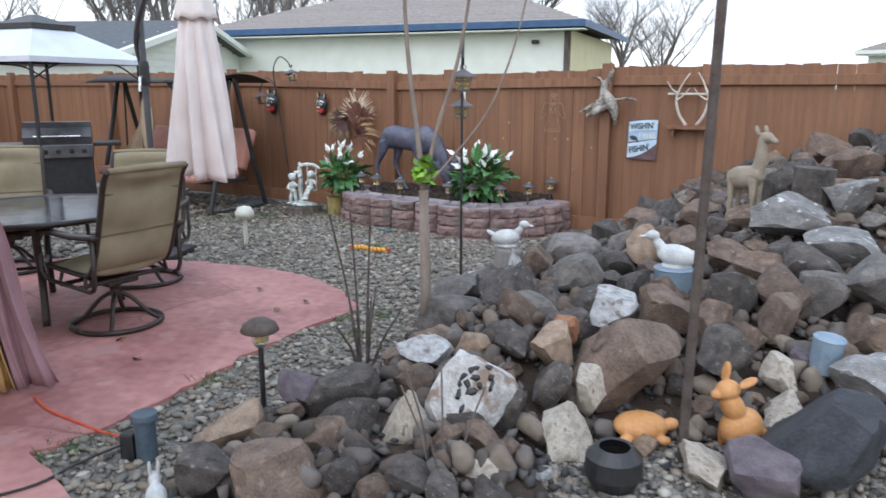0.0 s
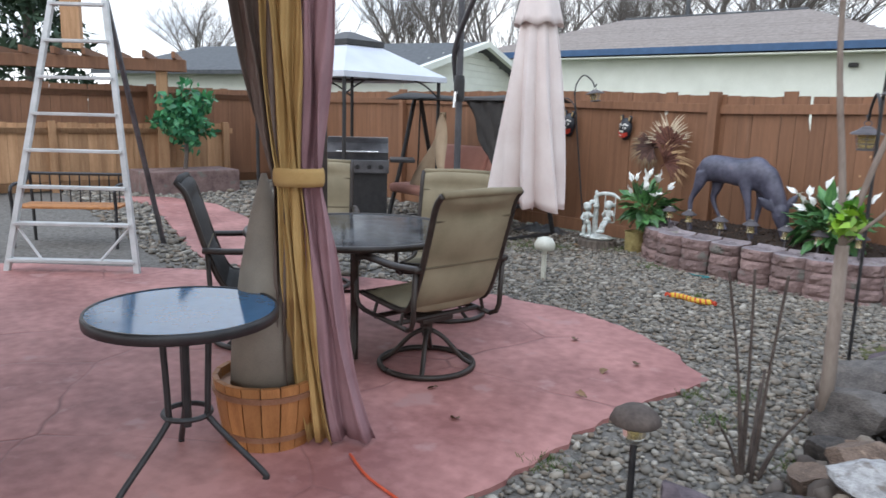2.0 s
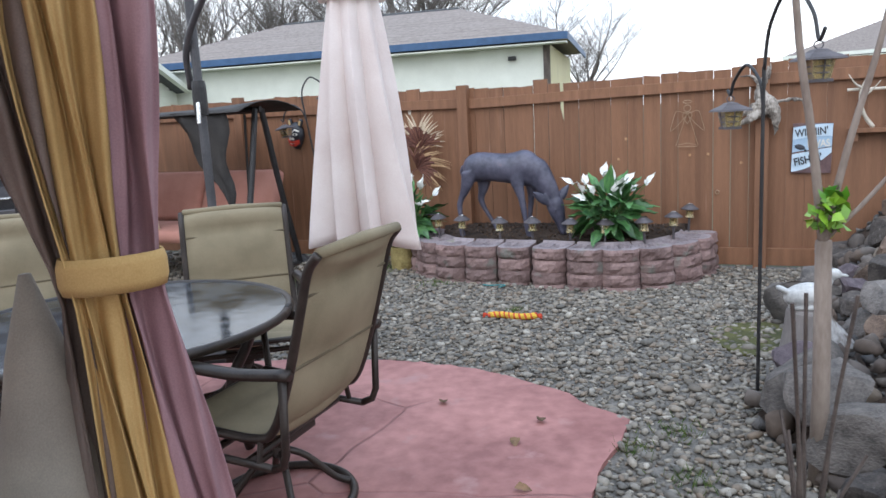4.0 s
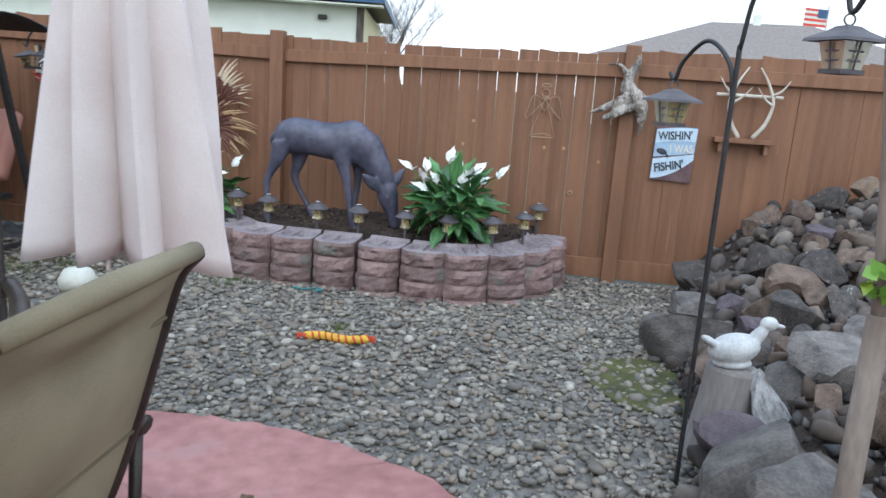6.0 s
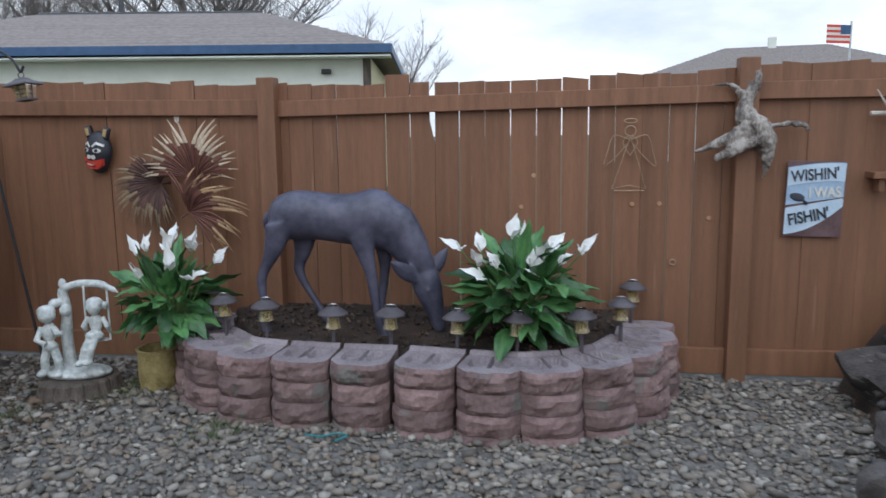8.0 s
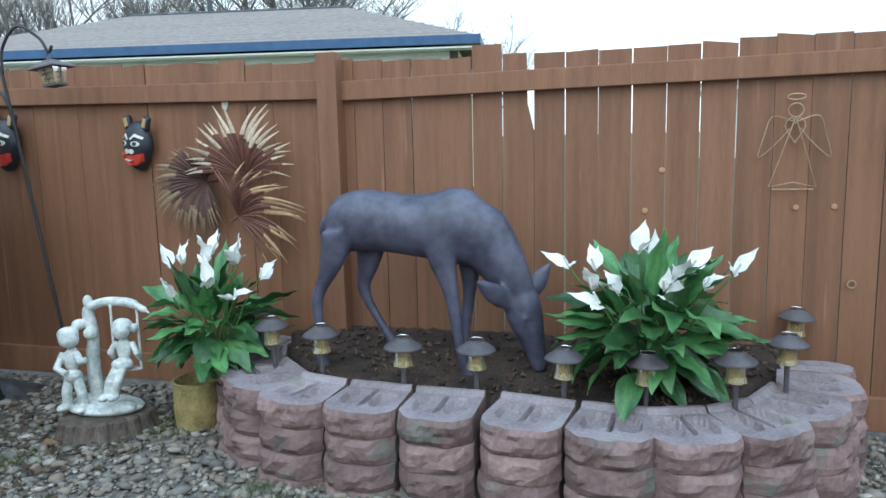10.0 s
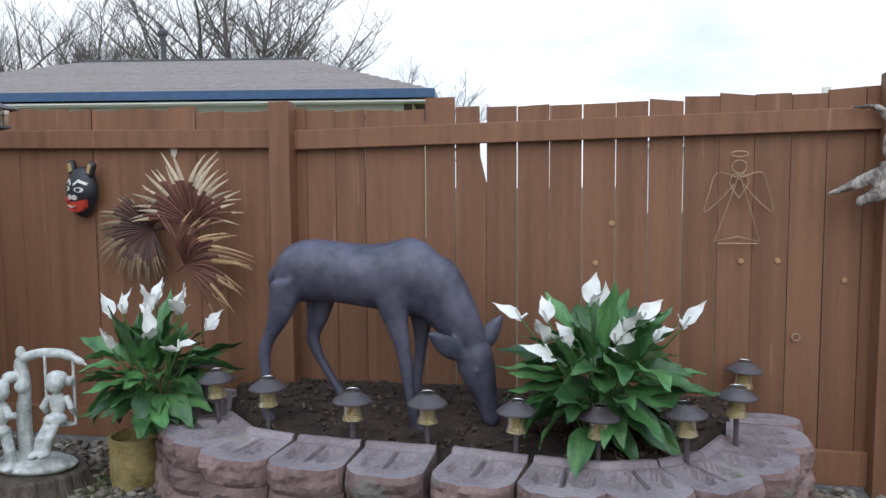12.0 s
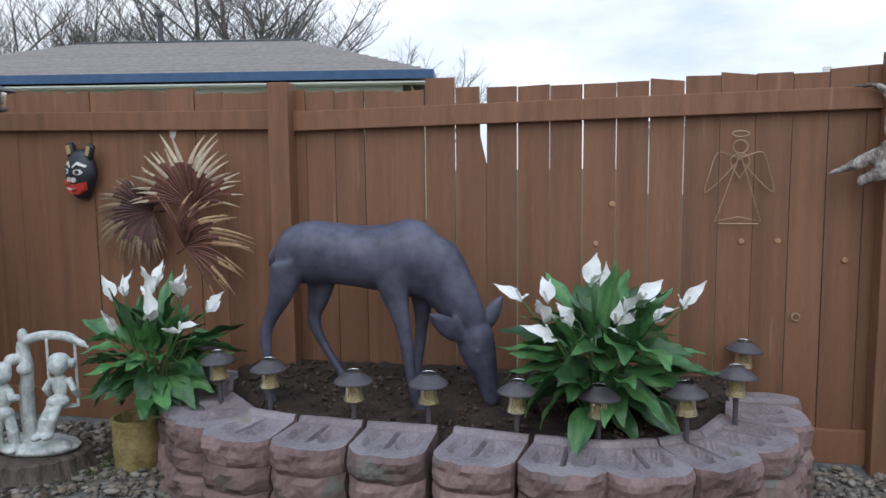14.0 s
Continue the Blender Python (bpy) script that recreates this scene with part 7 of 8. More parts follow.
rng = np.random.default_rng(52)
n = 1500
sd = np.stack([rng.normal(-2.3, 0.5, n), np.abs(rng.normal(0.75, 0.45, n)) + 0.1], 1)
sd = sd[(sd[:, 0] < -1.55) & (sd[:, 0] > -4)]
spots = np.array([tuple(FENCE @ Vector((a, -b, 0))) for a, b in sd]) + np.array([0, 0, 0.028])
flat = turns(rng, len(sd)) * np.array([[[1.0], [1.0], [0.25]]]) * rng.uniform(0.02, 0.06, (len(sd), 1, 1))
litter = flat_pieces("leaf_litter", [(-0.5, 0, 0), (0, -0.3, 0.08), (0.5, 0, 0), (0, 0.3, 0.08)], [(0, 1, 2, 3)], (flat, spots), islands("leaf_litter", [(0.03, 0.022, 0.015), (0.07, 0.045, 0.03), (0.045, 0.035, 0.02), (0.12, 0.07, 0.04), (0.03, 0.04, 0.014)], 0.95))
tagged(litter, "dark leaf litter scattered on gravel by the fence", "leaf litter", kind="stuff")

# ---- ornaments on the fence ----
M["mask_black"] = mat("black_paint", (0.012, 0.013, 0.018), (0.03, 0.032, 0.04), 12, 0.45, 0.15, 80)
M["mask_red"] = mat("red_paint", (0.55, 0.04, 0.025), (0.7, 0.08, 0.05), 14, 0.45, 0.15, 80)
M["mask_white"] = mat("white_paint", (0.62, 0.6, 0.52), (0.74, 0.72, 0.65), 14, 0.5, 0.15, 80)
M["mask_tan"] = mat("tan_paint", (0.4, 0.28, 0.12), (0.5, 0.36, 0.18), 14, 0.5, 0.15, 80)


def carved_mask(m, label):
    t = thing("carved_mask", m, label, "mask", "carved masks on the fence")
    bm = bmesh.new()
    bmesh.ops.create_uvsphere(bm, u_segments=28, v_segments=18, radius=1.0)
    for v in bm.verts:
        w = 0.085 * (1.0 - 0.28 * max(0.0, -v.co.z))
        v.co = Vector((v.co.x * w, v.co.y * 0.06, v.co.z * 0.115))
        if v.co.y > 0.015:
            v.co.y = 0.015
    part("face", bm, M["mask_black"], t, smooth=True)

    def front(x, z):
        q = 1 - (x / 0.085) ** 2 - (z / 0.115) ** 2
        return -0.06 * math.sqrt(max(0.02, q))

    def patch(name, pts, material, parent=t, out=0.004):
        bm = bmesh.new()
        f = [bm.verts.new((x, front(x, z) - out, z)) for x, z in pts]
        b = [bm.verts.new((x, front(x, z) + 0.012, z)) for x, z in pts]
        bm.faces.new(f)
        for i in range(len(pts)):
            j = (i + 1) % len(pts)
            bm.faces.new((f[i], b[i], b[j], f[j]))
        bmesh.ops.recalc_face_normals(bm, faces=bm.faces)
        return part(name, bm, material, parent)
    for sx in (-1, 1):
        patch("brow", [(sx * 0.008, 0.036), (sx * 0.03, 0.058), (sx * 0.068, 0.044), (sx * 0.066, 0.034), (sx * 0.03, 0.045), (sx * 0.01, 0.028)], M["mask_white"])
        eye = patch("eye", [(sx * (0.037 + 0.021 * math.cos(a)), 0.012 + 0.012 * math.sin(a)) for a in (math.tau * k / 12 for k in range(12))], M["mask_white"])
        patch("pupil", [(sx * (0.037 + 0.009 * math.cos(a)), 0.012 + 0.009 * math.sin(a)) for a in (math.tau * k / 10 for k in range(10))], M["mask_black"], eye, 0.007)
        patch("nostril", [(sx * (0.015 + 0.014 * math.cos(a)), -0.024 + 0.012 * math.sin(a)) for a in (math.tau * k / 10 for k in range(10))], M["mask_white"])
        ear = part("ear", boxed(-0.02, -0.012, -0.01, 0.02, 0.012, 0.055, m=pose(sx * 0.058, -0.01, 0.085, 0, sx * 18, 0), bevel=0.01), M["mask_black"], t, smooth=True)
        part("inner_ear", boxed(-0.011, -0.016, 0.0, 0.011, -0.01, 0.042, m=pose(sx * 0.058, -0.01, 0.087, 0, sx * 18, 0), bevel=0.002), M["mask_tan"], ear)
    patch("mouth", [(-0.066, -0.03), (-0.03, -0.042), (0.03, -0.042), (0.066, -0.03), (0.056, -0.065), (0.028, -0.088), (-0.028, -0.088), (-0.056, -0.065)], M["mask_red"], out=0.012)
    patch("teeth", [(-0.035, -0.06), (0, -0.066), (0.035, -0.06), (0, -0.071)], M["mask_white"], out=0.015)
    return t


mk = carved_mask(on_fence(-2.06, 0.03, 1.315, 0, 4, -16) @ Matrix.Scale(1.13, 4), "black carved animal mask with red mouth on the fence")
copy_thing(mk, on_fence(-2.91, 0.03, 1.335, 0, 4, -16) @ Matrix.Scale(1.13, 4))

# dried palm fans
M["palm"] = mat("dried_palm", (0.3, 0.22, 0.14), (0.66, 0.55, 0.4), 5, 0.8, 0.3, 70, vary=0.2)
M["palm_dull"] = mat("dull_brown_palm", (0.1, 0.065, 0.04), (0.3, 0.22, 0.13), 5, 0.8, 0.3, 70, vary=0.25)
M["palm_gold"] = mat("golden_palm", (0.24, 0.13, 0.06), (0.52, 0.35, 0.19), 5, 0.8, 0.3, 70, vary=0.2)
M["palm_red"] = mat("dried_palm_heart", (0.085, 0.03, 0.025), (0.2, 0.085, 0.055), 9, 0.8, 0.3, 70, vary=0.2)
M["palm_dark"] = mat("dark_palm_heart", (0.045, 0.025, 0.022), (0.12, 0.06, 0.045), 9, 0.8, 0.3, 70, vary=0.2)


def palm_fan(m, radius, a0, a1, blades, label, seed, tip, heart, droop=0.03, curl=0.1, split=0.5, ends=0.82):
    """A pleated fan: blades joined at the heart, parting into curled tips."""
    t = thing("palm_fan", m, label, "dried palm", "dried palm fans on the fence")
    r = random.Random(seed)
    dth = radians(abs(a1 - a0)) / blades
    for k in range(blades):
        u = (k + 0.5) / blades
        a = radians(a0 + (a1 - a0) * u)
        L = radius * r.uniform(0.88, 1.08) * (ends + (1.04 - ends) * math.sin(math.pi * u))
        d = Vector((math.cos(a), 0, math.sin(a)))
        sd = Vector((-math.sin(a), 0, math.cos(a)))
        bend = curl * L * (1 if math.cos(a) < 0 else -1) * r.uniform(0.2, 1.2)
        sag = droop * r.uniform(0.6, 1.4)
        bm = bmesh.new()
        rows = []
        for i in range(13):
            f = i / 12
            c = d * (L * f) + Vector((0, -0.02 - 0.075 * math.sin(f * 2.3) + 0.006 * math.sin(k * 2.1) * f, -sag * f ** 2.5)) + sd * (bend * max(0.0, f - 0.4) ** 1.6)
            full = L * dth * 0.5
            w = full * f if f < split else full * split * (1 - ((f - split) / (1 - split)) ** 1.5) * 0.92
            w = max(w, 0.0009)
            ridge = Vector((0, -0.007, 0)) * min(1.0, f * 3) * (1 - f)
            rows.append([bm.verts.new(c - sd * w), bm.verts.new(c + ridge), bm.verts.new(c + sd * w)])
        for p, q in zip(rows, rows[1:]):
            for j in range(2):
                bm.faces.new((p[j], p[j + 1], q[j + 1], q[j]))
        edge = radius * split * r.uniform(0.75, 1.2)
        for fc in bm.faces:
            fc.material_index = 1 if fc.calc_center_median().xz.length < edge else 0
        bl = part("frond", bm, [tip, heart], t)
        bl.modifiers.new("thick", "SOLIDIFY").thickness = 0.0015
    mid = radians((a0 + a1) / 2)
    part("stem", tubed([(0, -0.02, 0), (-0.06 * math.cos(mid), -0.012, -0.06 * math.sin(mid))], 0.008, 6), heart, t)
    return t


palm_fan(on_fence(-1.42, 0.05, 1.15), 0.35, 14, 168, 25, "large dried palm fan with pale curled tips", 1, M["palm"], M["palm_red"], 0.015, 0.5, 0.62)
palm_fan(on_fence(-1.66, 0.03, 1.125), 0.275, 36, 336, 40, "drooping dark brown dried palm fan", 2, M["palm_dull"], M["palm_dark"], 0.05, 0.35, 0.6, 0.5)
palm_fan(on_fence(-1.475, 0.06, 0.95), 0.35, -36, 98, 27, "golden brown dried palm fan spreading sideways", 3, M["palm_gold"], M["palm_red"], 0.04, 0.75, 0.66, 0.8)

# wire angel
M["wire"] = mat("rusty_wire", (0.3, 0.2, 0.12), (0.45, 0.33, 0.22), 20, 0.5, 0.1, 90, metal=0.5)
ang = thing("wire_angel", on_fence(1.12, 0.03, 1.0), "bent wire angel ornament hung on the fence", "ornament")
for name, pts in (("halo", [(0.035 * math.cos(a), 0, 0.46 + 0.012 * math.sin(a)) for a in (math.tau * k / 16 for k in range(17))]), ("head", [(0.03 * math.cos(a), 0, 0.405 + 0.028 * math.sin(a)) for a in (math.tau * k / 16 for k in range(17))]), ("skirt", [(0, 0, 0.375), (-0.05, 0, 0.22), (-0.095, 0, 0.085), (0, 0, 0.105), (0.09, 0, 0.085), (0.05, 0, 0.22), (0, 0, 0.375)]), ("hem", [(-0.08, 0, 0.075), (0.08, 0, 0.075)]), ("wing", curve_pts([(-0.01, 0, 0.36), (-0.09, 0, 0.38), (-0.12, 0, 0.3), (-0.14, 0, 0.21), (-0.07, 0, 0.27), (-0.02, 0, 0.33)], 4)), ("wing", curve_pts([(0.01, 0, 0.36), (0.09, 0, 0.38), (0.12, 0, 0.3), (0.14, 0, 0.21), (0.07, 0, 0.27), (0.02, 0, 0.33)], 4)), ("heart", curve_pts([(0, 0, 0.27), (-0.04, 0, 0.34), (-0.015, 0, 0.375), (0, 0, 0.35), (0.015, 0, 0.375), (0.04, 0, 0.34), (0, 0, 0.27)], 3))):
    part(name, tubed(pts, 0.0028, 5), M["wire"], ang)

# gnarled driftwood
M["drift"] = mat("silver_driftwood", (0.1, 0.082, 0.068), (0.42, 0.38, 0.33), 5, 0.9, 0.9, 40, spread=0.35, stretch=(3, 3, 1.0), dist=0.015)
bm = bmesh.new()
for pts, rs in (([(0.02, -0.04, 0.4), (0.045, -0.06, 0.33), (0.02, -0.07, 0.25), (-0.015, -0.08, 0.16), (0.03, -0.1, 0.07), (0.085, -0.1, -0.01), (0.105, -0.08, -0.09), (0.085, -0.06, -0.21)], [0.018, 0.03, 0.028, 0.05, 0.07, 0.06, 0.035, 0.004]), ([(0.0, -0.05, 0.42), (-0.012, -0.05, 0.34), (0.01, -0.07, 0.25)], [0.014, 0.02, 0.022]), ([(0.0, -0.07, 0.21), (-0.05, -0.07, 0.255), (-0.11, -0.065, 0.285), (-0.19, -0.06, 0.295)], [0.04, 0.022, 0.012, 0.003]), ([(0.04, -0.1, 0.06), (-0.03, -0.13, 0.03), (-0.1, -0.13, 0.01), (-0.19, -0.12, -0.03), (-0.275, -0.1, -0.065)], [0.05, 0.034, 0.03, 0.022, 0.006]), ([(0.02, -0.1, 0.02), (-0.05, -0.14, -0.03), (-0.1, -0.15, -0.06), (-0.18, -0.14, -0.1)], [0.045, 0.036, 0.03, 0.014]), ([(0.0, -0.12, 0.09), (-0.05, -0.14, 0.06), (-0.1, -0.13, 0.05)], [0.03, 0.024, 0.01]), ([(0.05, -0.1, 0.04), (0.0, -0.15, -0.02), (-0.06, -0.16, -0.01)], [0.04, 0.025, 0.012]), ([(0.07, -0.09, 0.06), (0.15, -0.08, 0.078), (0.24, -0.07, 0.082), (0.33, -0.06, 0.045)], [0.026, 0.013, 0.016, 0.004]), ([(0.28, -0.065, 0.07), (0.3, -0.06, 0.02)], [0.008, 0.003])):
    ps = curve_pts(pts, 4)
    rr = [float(np.interp(k / (len(ps) - 1), [i / (len(rs) - 1) for i in range(len(rs))], rs)) for k in range(len(ps))]
    tube(bm, ps, rr, 12)
bmesh.ops.subdivide_edges(bm, edges=bm.edges, cuts=1)
for v in bm.verts:
    q = noise.noise(Vector((v.co.x * 9, v.co.y * 9, v.co.z * 3))) * 0.02 + noise.noise(Vector((v.co.x * 40, v.co.y * 40, v.co.z * 14))) * 0.016
    v.co += Vector((q, q * 0.6, q * 0.4))
dw = skin(part("driftwood", bm, M["drift"], smooth=True), 0.006, 1)
grain = bpy.data.textures.new("wood_grain", "CLOUDS")
grain.noise_scale, grain.noise_depth = 0.028, 3
rough = dw.modifiers.new("gnarl", "DISPLACE")
rough.texture, rough.strength, rough.mid_level = grain, 0.016, 0.5
dw.matrix_world = on_fence(1.72, 0.02, 1.35)
dw["label"] = "twisted silver-grey driftwood root nailed to the fence"
tagged(dw, category="driftwood")

# tin sign
M["sign_blue"] = mat("faded_blue_enamel", (0.3, 0.42, 0.55), (0.42, 0.55, 0.68), 9, 0.35, 0.05, 60)
M["sign_pale"] = mat("pale_enamel", (0.46, 0.58, 0.68), (0.58, 0.69, 0.77), 9, 0.35, 0.05, 60)
M["sign_brown"] = mat("brown_enamel", (0.09, 0.05, 0.05), (0.16, 0.1, 0.1), 9, 0.35, 0.05, 60)
M["sign_ink"] = mat("dark_sign_ink", (0.02, 0.025, 0.035), (0.05, 0.055, 0.07), 9, 0.4, 0.05, 60)
sign = thing("tin_sign", on_fence(1.945, 0.025, 0.825, 0, 1.5, 0), "small tin fishing sign with blue and white bands", "sign")
part("plate", boxed(0, 0, 0, 0.3, 0.004, 0.41, bevel=0.0015), M["sign_brown"], sign)


def band(name, low, high, material, y):
    bm = bmesh.new()
    n = 14
    rows = []
    for i in range(n + 1):
        x = 0.004 + 0.292 * i / n
        rows.append([bm.verts.new((x, y, low(i / n))), bm.verts.new((x, y, high(i / n))), bm.verts.new((x, y + 0.0025, low(i / n))), bm.verts.new((x, y + 0.0025, high(i / n)))])
    for p, q in zip(rows, rows[1:]):
        bm.faces.new((p[0], q[0], q[1], p[1]))
        bm.faces.new((p[2], p[3], q[3], q[2]))
        bm.faces.new((p[1], q[1], q[3], p[3]))
        bm.faces.new((p[0], p[2], q[2], q[0]))
    bmesh.ops.recalc_face_normals(bm, faces=bm.faces)
    return part(name, bm, material, sign)


band("sky_band", lambda u: 0.17 + 0.05 * u, lambda u: 0.375 + 0.03 * math.sin(u * 1.8), M["sign_blue"], -0.0035)
band("top_band", lambda u: 0.275 + 0.03 * math.sin(u * 1.8), lambda u: 0.37 + 0.03 * math.sin(u * 1.8), M["sign_pale"], -0.0065)
band("lower_band", lambda u: 0.01 + 0.13 * u * u + 0.03 * u, lambda u: 0.155 + 0.06 * u, M["sign_pale"], -0.0035)


def text(body, x, z, size, slant, material, squeeze=1.0):
    cu = bpy.data.curves.new("lettering", "FONT")
    cu.body, cu.size, cu.extrude, cu.offset = body, size, 0.0012, 0.0018
    ob = new("lettering", cu)
    dg = bpy.context.evaluated_depsgraph_get()
    me = bpy.data.meshes.new_from_object(ob.evaluated_get(dg))
    bpy.data.objects.remove(ob)
    me.materials.clear()
    me.materials.append(material)
    lo = new("lettering", me)
    lo.parent = sign
    lo.matrix_basis = pose(x, -0.0085, z, 90, 0, 0) @ pose(0, 0, 0, 0, 0, slant) @ Matrix.Diagonal((squeeze, 1, 1, 1))
    return lo


text("WISHIN'", 0.022, 0.298, 0.085, 6, M["sign_ink"], 0.78)
text("I WAS", 0.115, 0.212, 0.08, 4, M["mask_white"], 0.78)
text("FISHIN'", 0.026, 0.06, 0.088, 13, M["sign_ink"], 0.78)
fish = bmesh.new()
bmesh.ops.create_uvsphere(fish, u_segments=14, v_segments=8, radius=1.0, matrix=pose(0.06, -0.006, 0.215, 0, 15, 0) @ Matrix.Diagonal((0.042, 0.003, 0.022, 1)))
tube(fish, [(0.09, -0.006, 0.2), (0.112, -0.006, 0.18)], [0.004, 0.012], 6)
part("fish_shape", fish, M["sign_ink"], sign)

# antlers on a small shelf
M["antler"] = mat("bone_antler", (0.45, 0.4, 0.32), (0.66, 0.61, 0.52), 9, 0.6, 0.3, 70)
rack = thing("antler_rack", on_fence(2.58, 0.0, 1.16), "pale antlers mounted on a small brown wooden shelf", "antlers")
part("shelf", boxed(-0.22, -0.11, -0.02, 0.2, -0.003, 0.015, bevel=0.004), M["fence"], rack)
for x in (-0.17, 0.15):
    part("bracket", boxed(x - 0.015, -0.09, -0.09, x + 0.015, -0.003, -0.021, bevel=0.004), M["fence"], rack)
part("cross_bar", tubed([(-0.24, -0.06, 0.32), (0.22, -0.06, 0.32)], 0.012, 7), M["antler"], rack)
for sx in (-1, 1):
    pts = curve_pts([(sx * 0.05, -0.06, 0.02), (sx * 0.12, -0.08, 0.13), (sx * 0.15, -0.09, 0.28), (sx * 0.1, -0.08, 0.42), (sx * 0.04, -0.06, 0.52)], 5)
    part("antler", tubed(pts, [0.018 * (1 - 0.75 * k / len(pts)) for k in range(len(pts))], 8), M["antler"], rack, smooth=True)
    for a, b in (((sx * 0.148, -0.09, 0.26), (sx * 0.02, -0.14, 0.38)), ((sx * 0.14, -0.085, 0.33), (sx * 0.24, -0.12, 0.44))):
        part("tine", tubed(curve_pts([a, ((a[0] + b[0]) / 2, a[1] - 0.03, (a[2] + b[2]) / 2 - 0.02), b], 4), [0.012, 0.011, 0.01, 0.009, 0.008, 0.006, 0.005, 0.004, 0.002], 6), M["antler"], rack, smooth=True)

# chipped hole in a board: a pale plate painted as the daylight behind it
chip = part("board_chip", extrude_outline([(-0.014, -0.02), (0.004, -0.032), (0.016, -0.01), (0.02, 0.022), (0.002, 0.034), (-0.018, 0.014)], 0.0, 0.004), M["mask_white"])
chip.matrix_world = on_fence(-1.555, 0.004, 1.515, 90, 0, 0)
tagged(chip, "pale plate imitating daylight through a hole in the fence board", "chip", "", "structure")
# knots and an iron ring
for s, z in ((1.14, 0.997), (1.29, 1.0), (0.59, 1.16), (0.52, 0.98), (1.56, 0.92)):
    kn = part("fence_knot", turned([(0.002, 0.004), (0.012, 0.003), (0.013, 0.0)], 10, pose(0, 0, 0, 90, 0, 0)), M["fence_far"])
    kn.matrix_world = on_fence(s, 0.006, z)
    tagged(kn, "pale filled knot hole in the fence board", "knot", "knots in the fence", "structure")
ring = part("iron_ring", tubed([(0.016 * math.cos(math.tau * k / 14), -0.008, 0.016 * math.sin(math.tau * k / 14)) for k in range(15)], 0.004, 6), M["wire"])
ring.matrix_world = on_fence(1.37, 0.012, 0.67)
tagged(ring, "small rusty ring hook on the fence", "hook")

# ---- children-on-a-swing garden figure: one plain mesh on a cut stump ----
bm = turned([(0.02, -0.03), (0.25, -0.03), (0.235, 0.0), (0.215, 0.03), (0.205, 0.06), (0.2, 0.09), (0.185, 0.1), (0.02, 0.1)], 60)
for v in bm.verts:
    q = math.hypot(v.co.x, v.co.y)
    if q > 0.15:
        a = math.atan2(v.co.y, v.co.x)
        g = 1 + 0.05 * math.sin(a * 3 + 1) + 0.035 * math.sin(a * 17) + 0.06 * noise.noise(Vector((a * 6, v.co.z * 8, 3)))
        v.co.x, v.co.y = v.co.x * g, v.co.y * g
cut = part("tree_stump", bm, mat("brown_stump_bark", (0.045, 0.034, 0.026), (0.15, 0.12, 0.095), 7, 0.95, 0.9, 50, stretch=(2, 2, 0.5), dist=0.02))
cut.matrix_world = on_fence(-1.9, 0.64, 0)
tagged(cut, "low sawn tree stump under the garden figure", "stump")
M["verdigris"] = mat("pale_green_white_resin", (0.3, 0.34, 0.31), (0.72, 0.73, 0.69), 14, 0.7, 0.9, 60, dist=0.008)
bm = bmesh.new()
balls(bm, [((0, 0, 0.02), (0.17, 0.11, 0.035), 0), ((0.1, -0.04, 0.03), (0.06, 0.05, 0.03), 0), ((-0.1, 0.02, 0.03), (0.06, 0.06, 0.03), 0)])
tube(bm, curve_pts([(-0.05, 0.03, 0.02), (-0.06, 0.03, 0.2), (-0.05, 0.03, 0.36), (-0.06, 0.03, 0.46), (0.02, 0.02, 0.5), (0.12, 0.01, 0.505), (0.18, 0.0, 0.49), (0.24, -0.01, 0.46)], 5), [0.03] * 8 + [0.026] * 8 + [0.021] * 14 + [0.015] * 4 + [0.006] * 2, 10)
balls(bm, [((-0.09, 0.0, 0.4), (0.03, 0.03, 0.025), 0), ((-0.06, 0.03, 0.5), (0.02, 0.02, 0.03), 0), ((-0.04, 0.0, 0.36), (0.03, 0.03, 0.03), 0)])
balls(bm, [((-0.11, -0.05, 0.345), (0.042, 0.042, 0.042), 0), ((-0.115, -0.045, 0.365), (0.045, 0.042, 0.035), 0), ((-0.11, -0.04, 0.25), (0.036, 0.03, 0.058), 8), ((-0.105, -0.05, 0.175), (0.04, 0.034, 0.03), 0)])
for pts, q in (([(-0.125, -0.05, 0.16), (-0.135, -0.06, 0.1), (-0.135, -0.06, 0.04)], 0.022), ([(-0.085, -0.05, 0.16), (-0.06, -0.07, 0.1), (-0.055, -0.07, 0.04)], 0.022), ([(-0.08, -0.05, 0.28), (-0.045, -0.08, 0.25), (-0.02, -0.08, 0.26)], 0.016), ([(-0.14, -0.05, 0.28), (-0.15, -0.09, 0.22), (-0.1, -0.1, 0.2)], 0.016)):
    tube(bm, pts, q, 8)
balls(bm, [((-0.14, -0.08, 0.035), (0.025, 0.04, 0.018), 0), ((-0.05, -0.09, 0.035), (0.025, 0.04, 0.018), 0)])
balls(bm, [((0.12, -0.03, 0.385), (0.038, 0.038, 0.042), 0), ((0.12, -0.02, 0.405), (0.042, 0.04, 0.033), 0), ((0.165, -0.01, 0.39), (0.016, 0.016, 0.022), 0), ((0.12, -0.02, 0.295), (0.032, 0.028, 0.055), 0), ((0.118, -0.04, 0.232), (0.046, 0.042, 0.028), 0), ((0.115, 0.0, 0.2), (0.07, 0.03, 0.008), 0)])
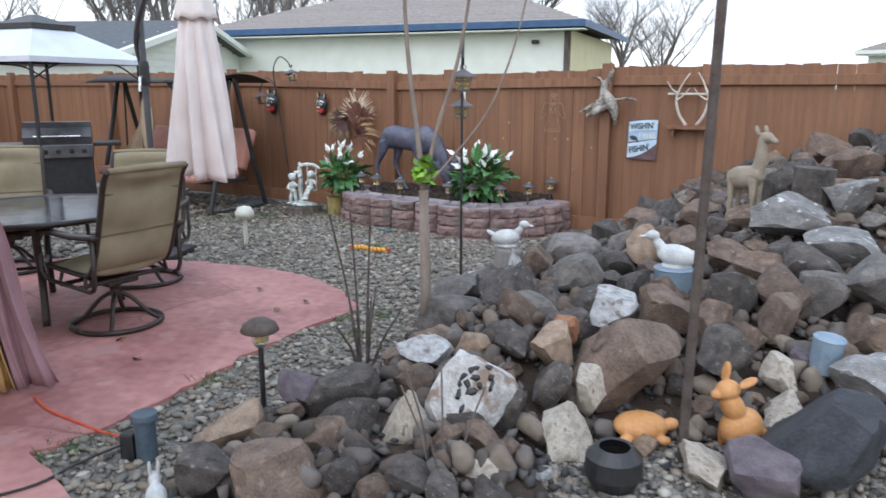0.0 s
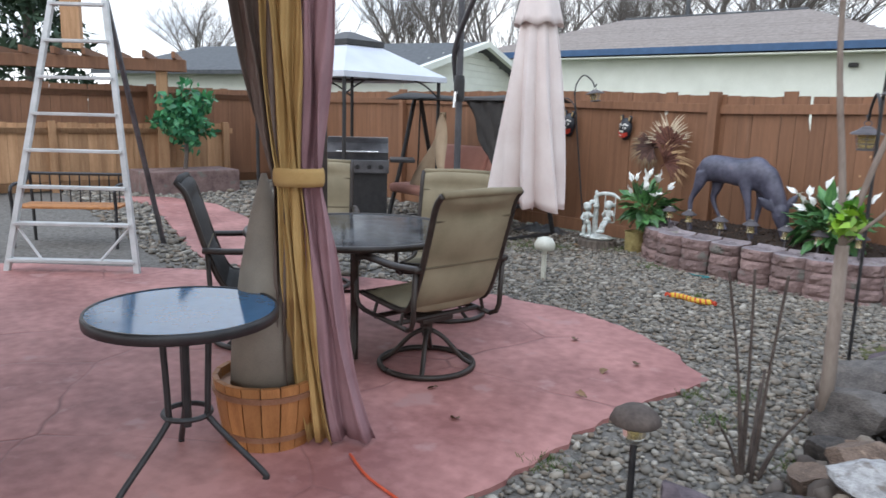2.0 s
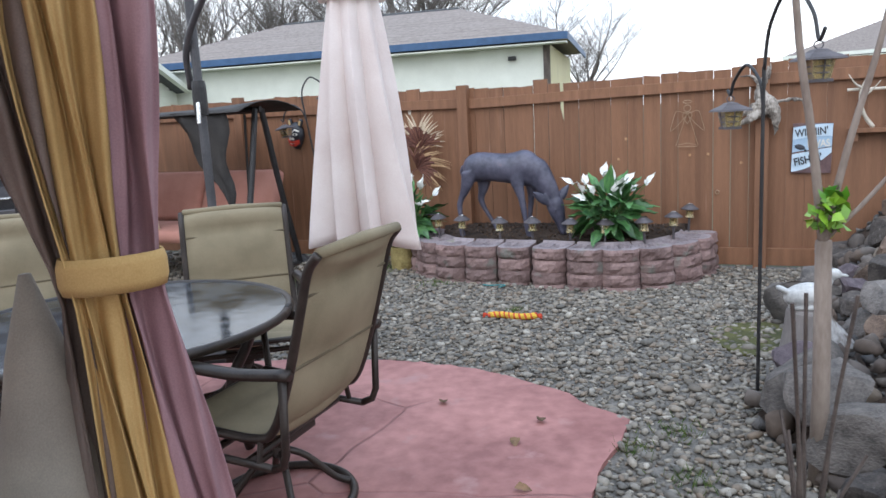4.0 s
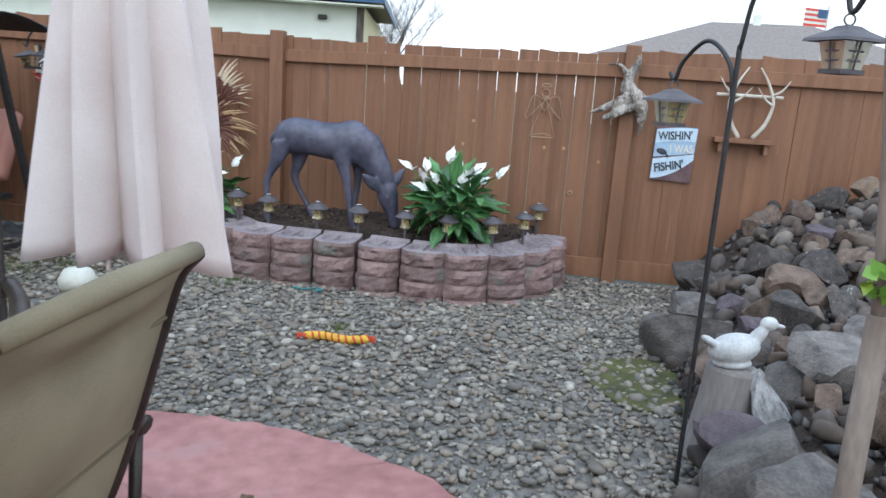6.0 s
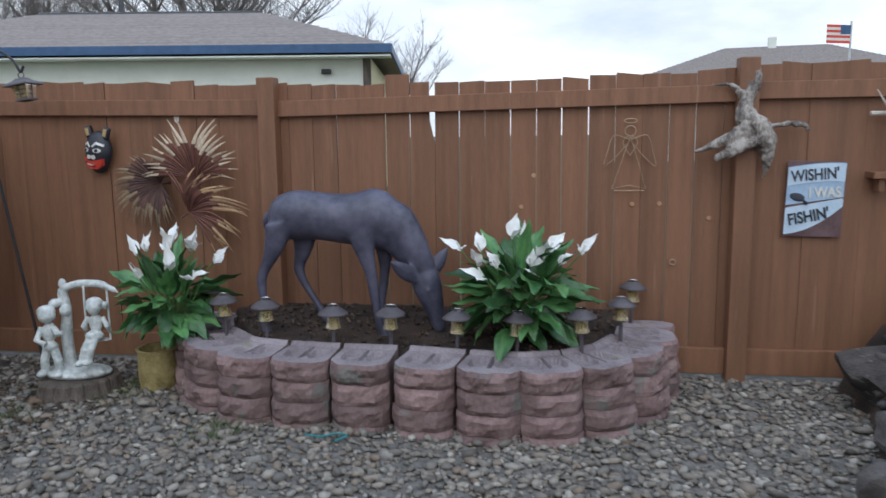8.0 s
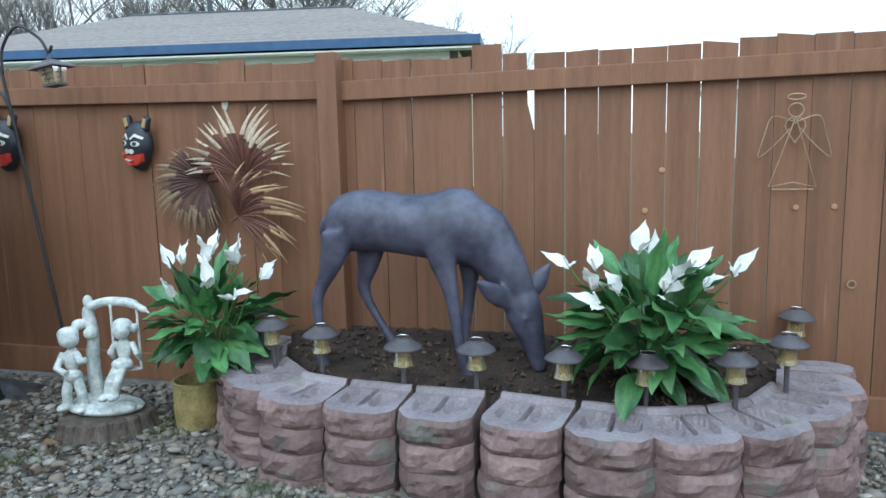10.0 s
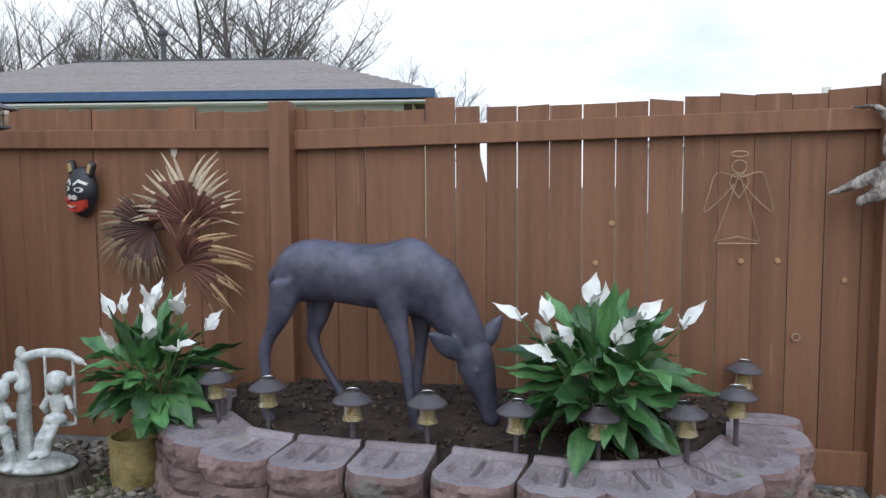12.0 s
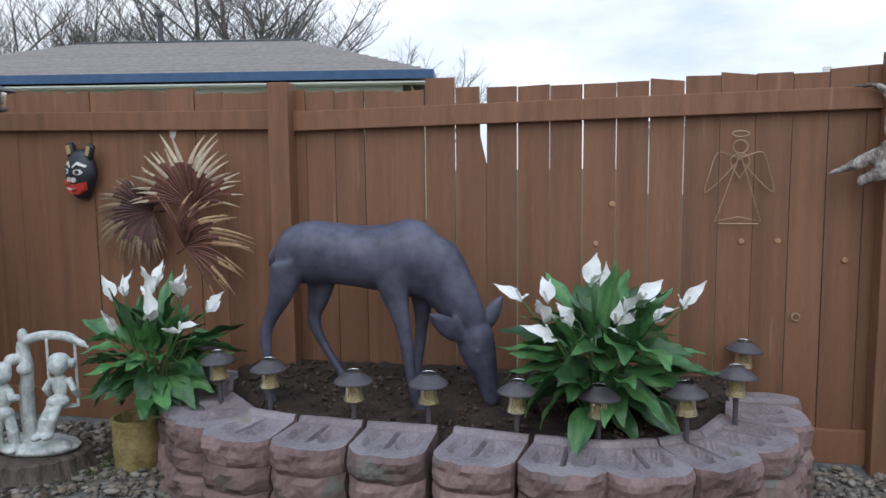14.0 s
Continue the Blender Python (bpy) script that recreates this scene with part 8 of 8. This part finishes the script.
for pts, q in (([(0.1, -0.06, 0.22), (0.09, -0.1, 0.17), (0.075, -0.1, 0.11)], 0.018), ([(0.13, -0.06, 0.22), (0.125, -0.1, 0.17), (0.11, -0.1, 0.12)], 0.018), ([(0.085, -0.02, 0.33), (0.06, -0.03, 0.28), (0.058, 0.0, 0.25)], 0.013), ([(0.155, -0.02, 0.33), (0.18, -0.03, 0.28), (0.178, 0.0, 0.25)], 0.013), ([(0.06, 0.0, 0.2), (0.06, 0.0, 0.49)], 0.006), ([(0.178, 0.0, 0.2), (0.178, 0.0, 0.49)], 0.006)):
    tube(bm, pts, q, 8)
balls(bm, [((0.07, -0.115, 0.1), (0.02, 0.034, 0.016), 0), ((0.112, -0.115, 0.105), (0.02, 0.034, 0.016), 0)])
fig = skin(part("garden_figure", bm, M["verdigris"]), 0.0034, 2)
fig.matrix_world = on_fence(-1.9, 0.64, 0.1, 0, 0, 6) @ Matrix.Diagonal((1.1, 1.05, 1.02, 1))
tagged(fig, "pale resin garden figure of two children at a swing", "statue")

# the lily's pot
M["pot_yellow"] = mat("yellowed_wicker_pot", (0.2, 0.15, 0.05), (0.42, 0.34, 0.14), 14, 0.9, 0.8, 60, dist=0.02)
pot = part("flower_pot", turned([(0.02, 0), (0.105, 0.0), (0.112, 0.1), (0.11, 0.2), (0.118, 0.23), (0.1, 0.23), (0.09, 0.18), (0.02, 0.18)], 26), M["pot_yellow"])
pot.matrix_world = on_fence(-1.5, 0.5, 0)
tagged(pot, "yellowish textured round flower pot on gravel", "pot")

# flag beyond the far roofs
flag = thing("flag", pose(22.6, 28.9, 0), "striped flag on a pole beyond the fence", "flag")
part("pole", tubed([(0, 0, 0), (0, 0, 5.6)], 0.04, 8), M["alu"], flag)
for k in range(7):
    part("stripe", boxed(-1.15, -0.01, 4.75 + 0.1 * k, -0.03, 0.01, 4.85 + 0.1 * k), M["mask_red"] if k % 2 == 0 else M["mask_white"], flag)
part("canton", boxed(-1.16 + 0.65, -0.02, 5.1, -0.02, 0.02, 5.45), M["trim"], flag)

# ---- loose pebbles over the gravel bed ----
ICO = bmesh.new()
bmesh.ops.create_icosphere(ICO, subdivisions=1, radius=1.0)
ico_v = [tuple(v.co) for v in ICO.verts]
ico_f = [tuple(v.index for v in f.verts) for f in ICO.faces]
ICO.free()
rng = np.random.default_rng(11)
YARD = [(1.2, 0.4), (3.2, 2.5), (4.5, 6.2), (4.0, 6.75), (0, 8.6), (-9.3, 12.7), (-11.0, 9.0), (-5, 5.5), (-2.2, 6.0), (-0.5, 4.9), (-1.1, 3.1), (-1.4, 2.6), (-0.7, 1.9), (0.3, 0.6)]
bed_poly = [tuple((FENCE @ Vector((s, -max(0, d - 0.05), 0))).xy) for s, d in FRONT]
pts = []
while len(pts) < 60000:
    x, y = rng.uniform(-11, 4.5), rng.uniform(0.4, 12.7)
    near = 1.0 if (x > -3.2 and y < 9.9) else 0.22
    if rng.uniform() > near:
        continue
    if not inside(x, y, YARD) or inside(x, y, PATIO) or inside(x, y, RED_PATH) or inside(x, y, bed_poly):
        continue
    pts.append((x, y))
pts = np.array(pts)
n = len(pts)
size = np.clip(rng.lognormal(-4.32, 0.36, n), 0.008, 0.032) * np.where((pts[:, 0] < -3.2) | (pts[:, 1] > 9.9), 1.7, 1.0)
stretch = np.stack([rng.uniform(0.9, 1.5, n), rng.uniform(0.75, 1.05, n), rng.uniform(0.45, 0.75, n)], 1) * size[:, None]
yaw = rng.uniform(0, math.tau, n)
tilt = rng.normal(0, 0.35, n)
c, s_, ct, st = np.cos(yaw), np.sin(yaw), np.cos(tilt), np.sin(tilt)
zero, ones = np.zeros(n), np.ones(n)
rot = np.stack([c, -s_ * ct, s_ * st, s_, c * ct, -c * st, zero, st, ct], 1).reshape(n, 3, 3) * stretch[:, None, :]
pos = np.column_stack([pts, 0.004 + size * rng.uniform(0.2, 0.8, n)])
shape = np.array(ico_v) * (1 + 0.12 * np.sin(np.arange(len(ico_v)) * 2.7))[:, None]
peb = flat_pieces("pebbles", shape, ico_f, (rot, pos), M["pebbles"])
tagged(peb, "rounded grey and tan river pebbles covering the yard", "gravel", kind="stuff")
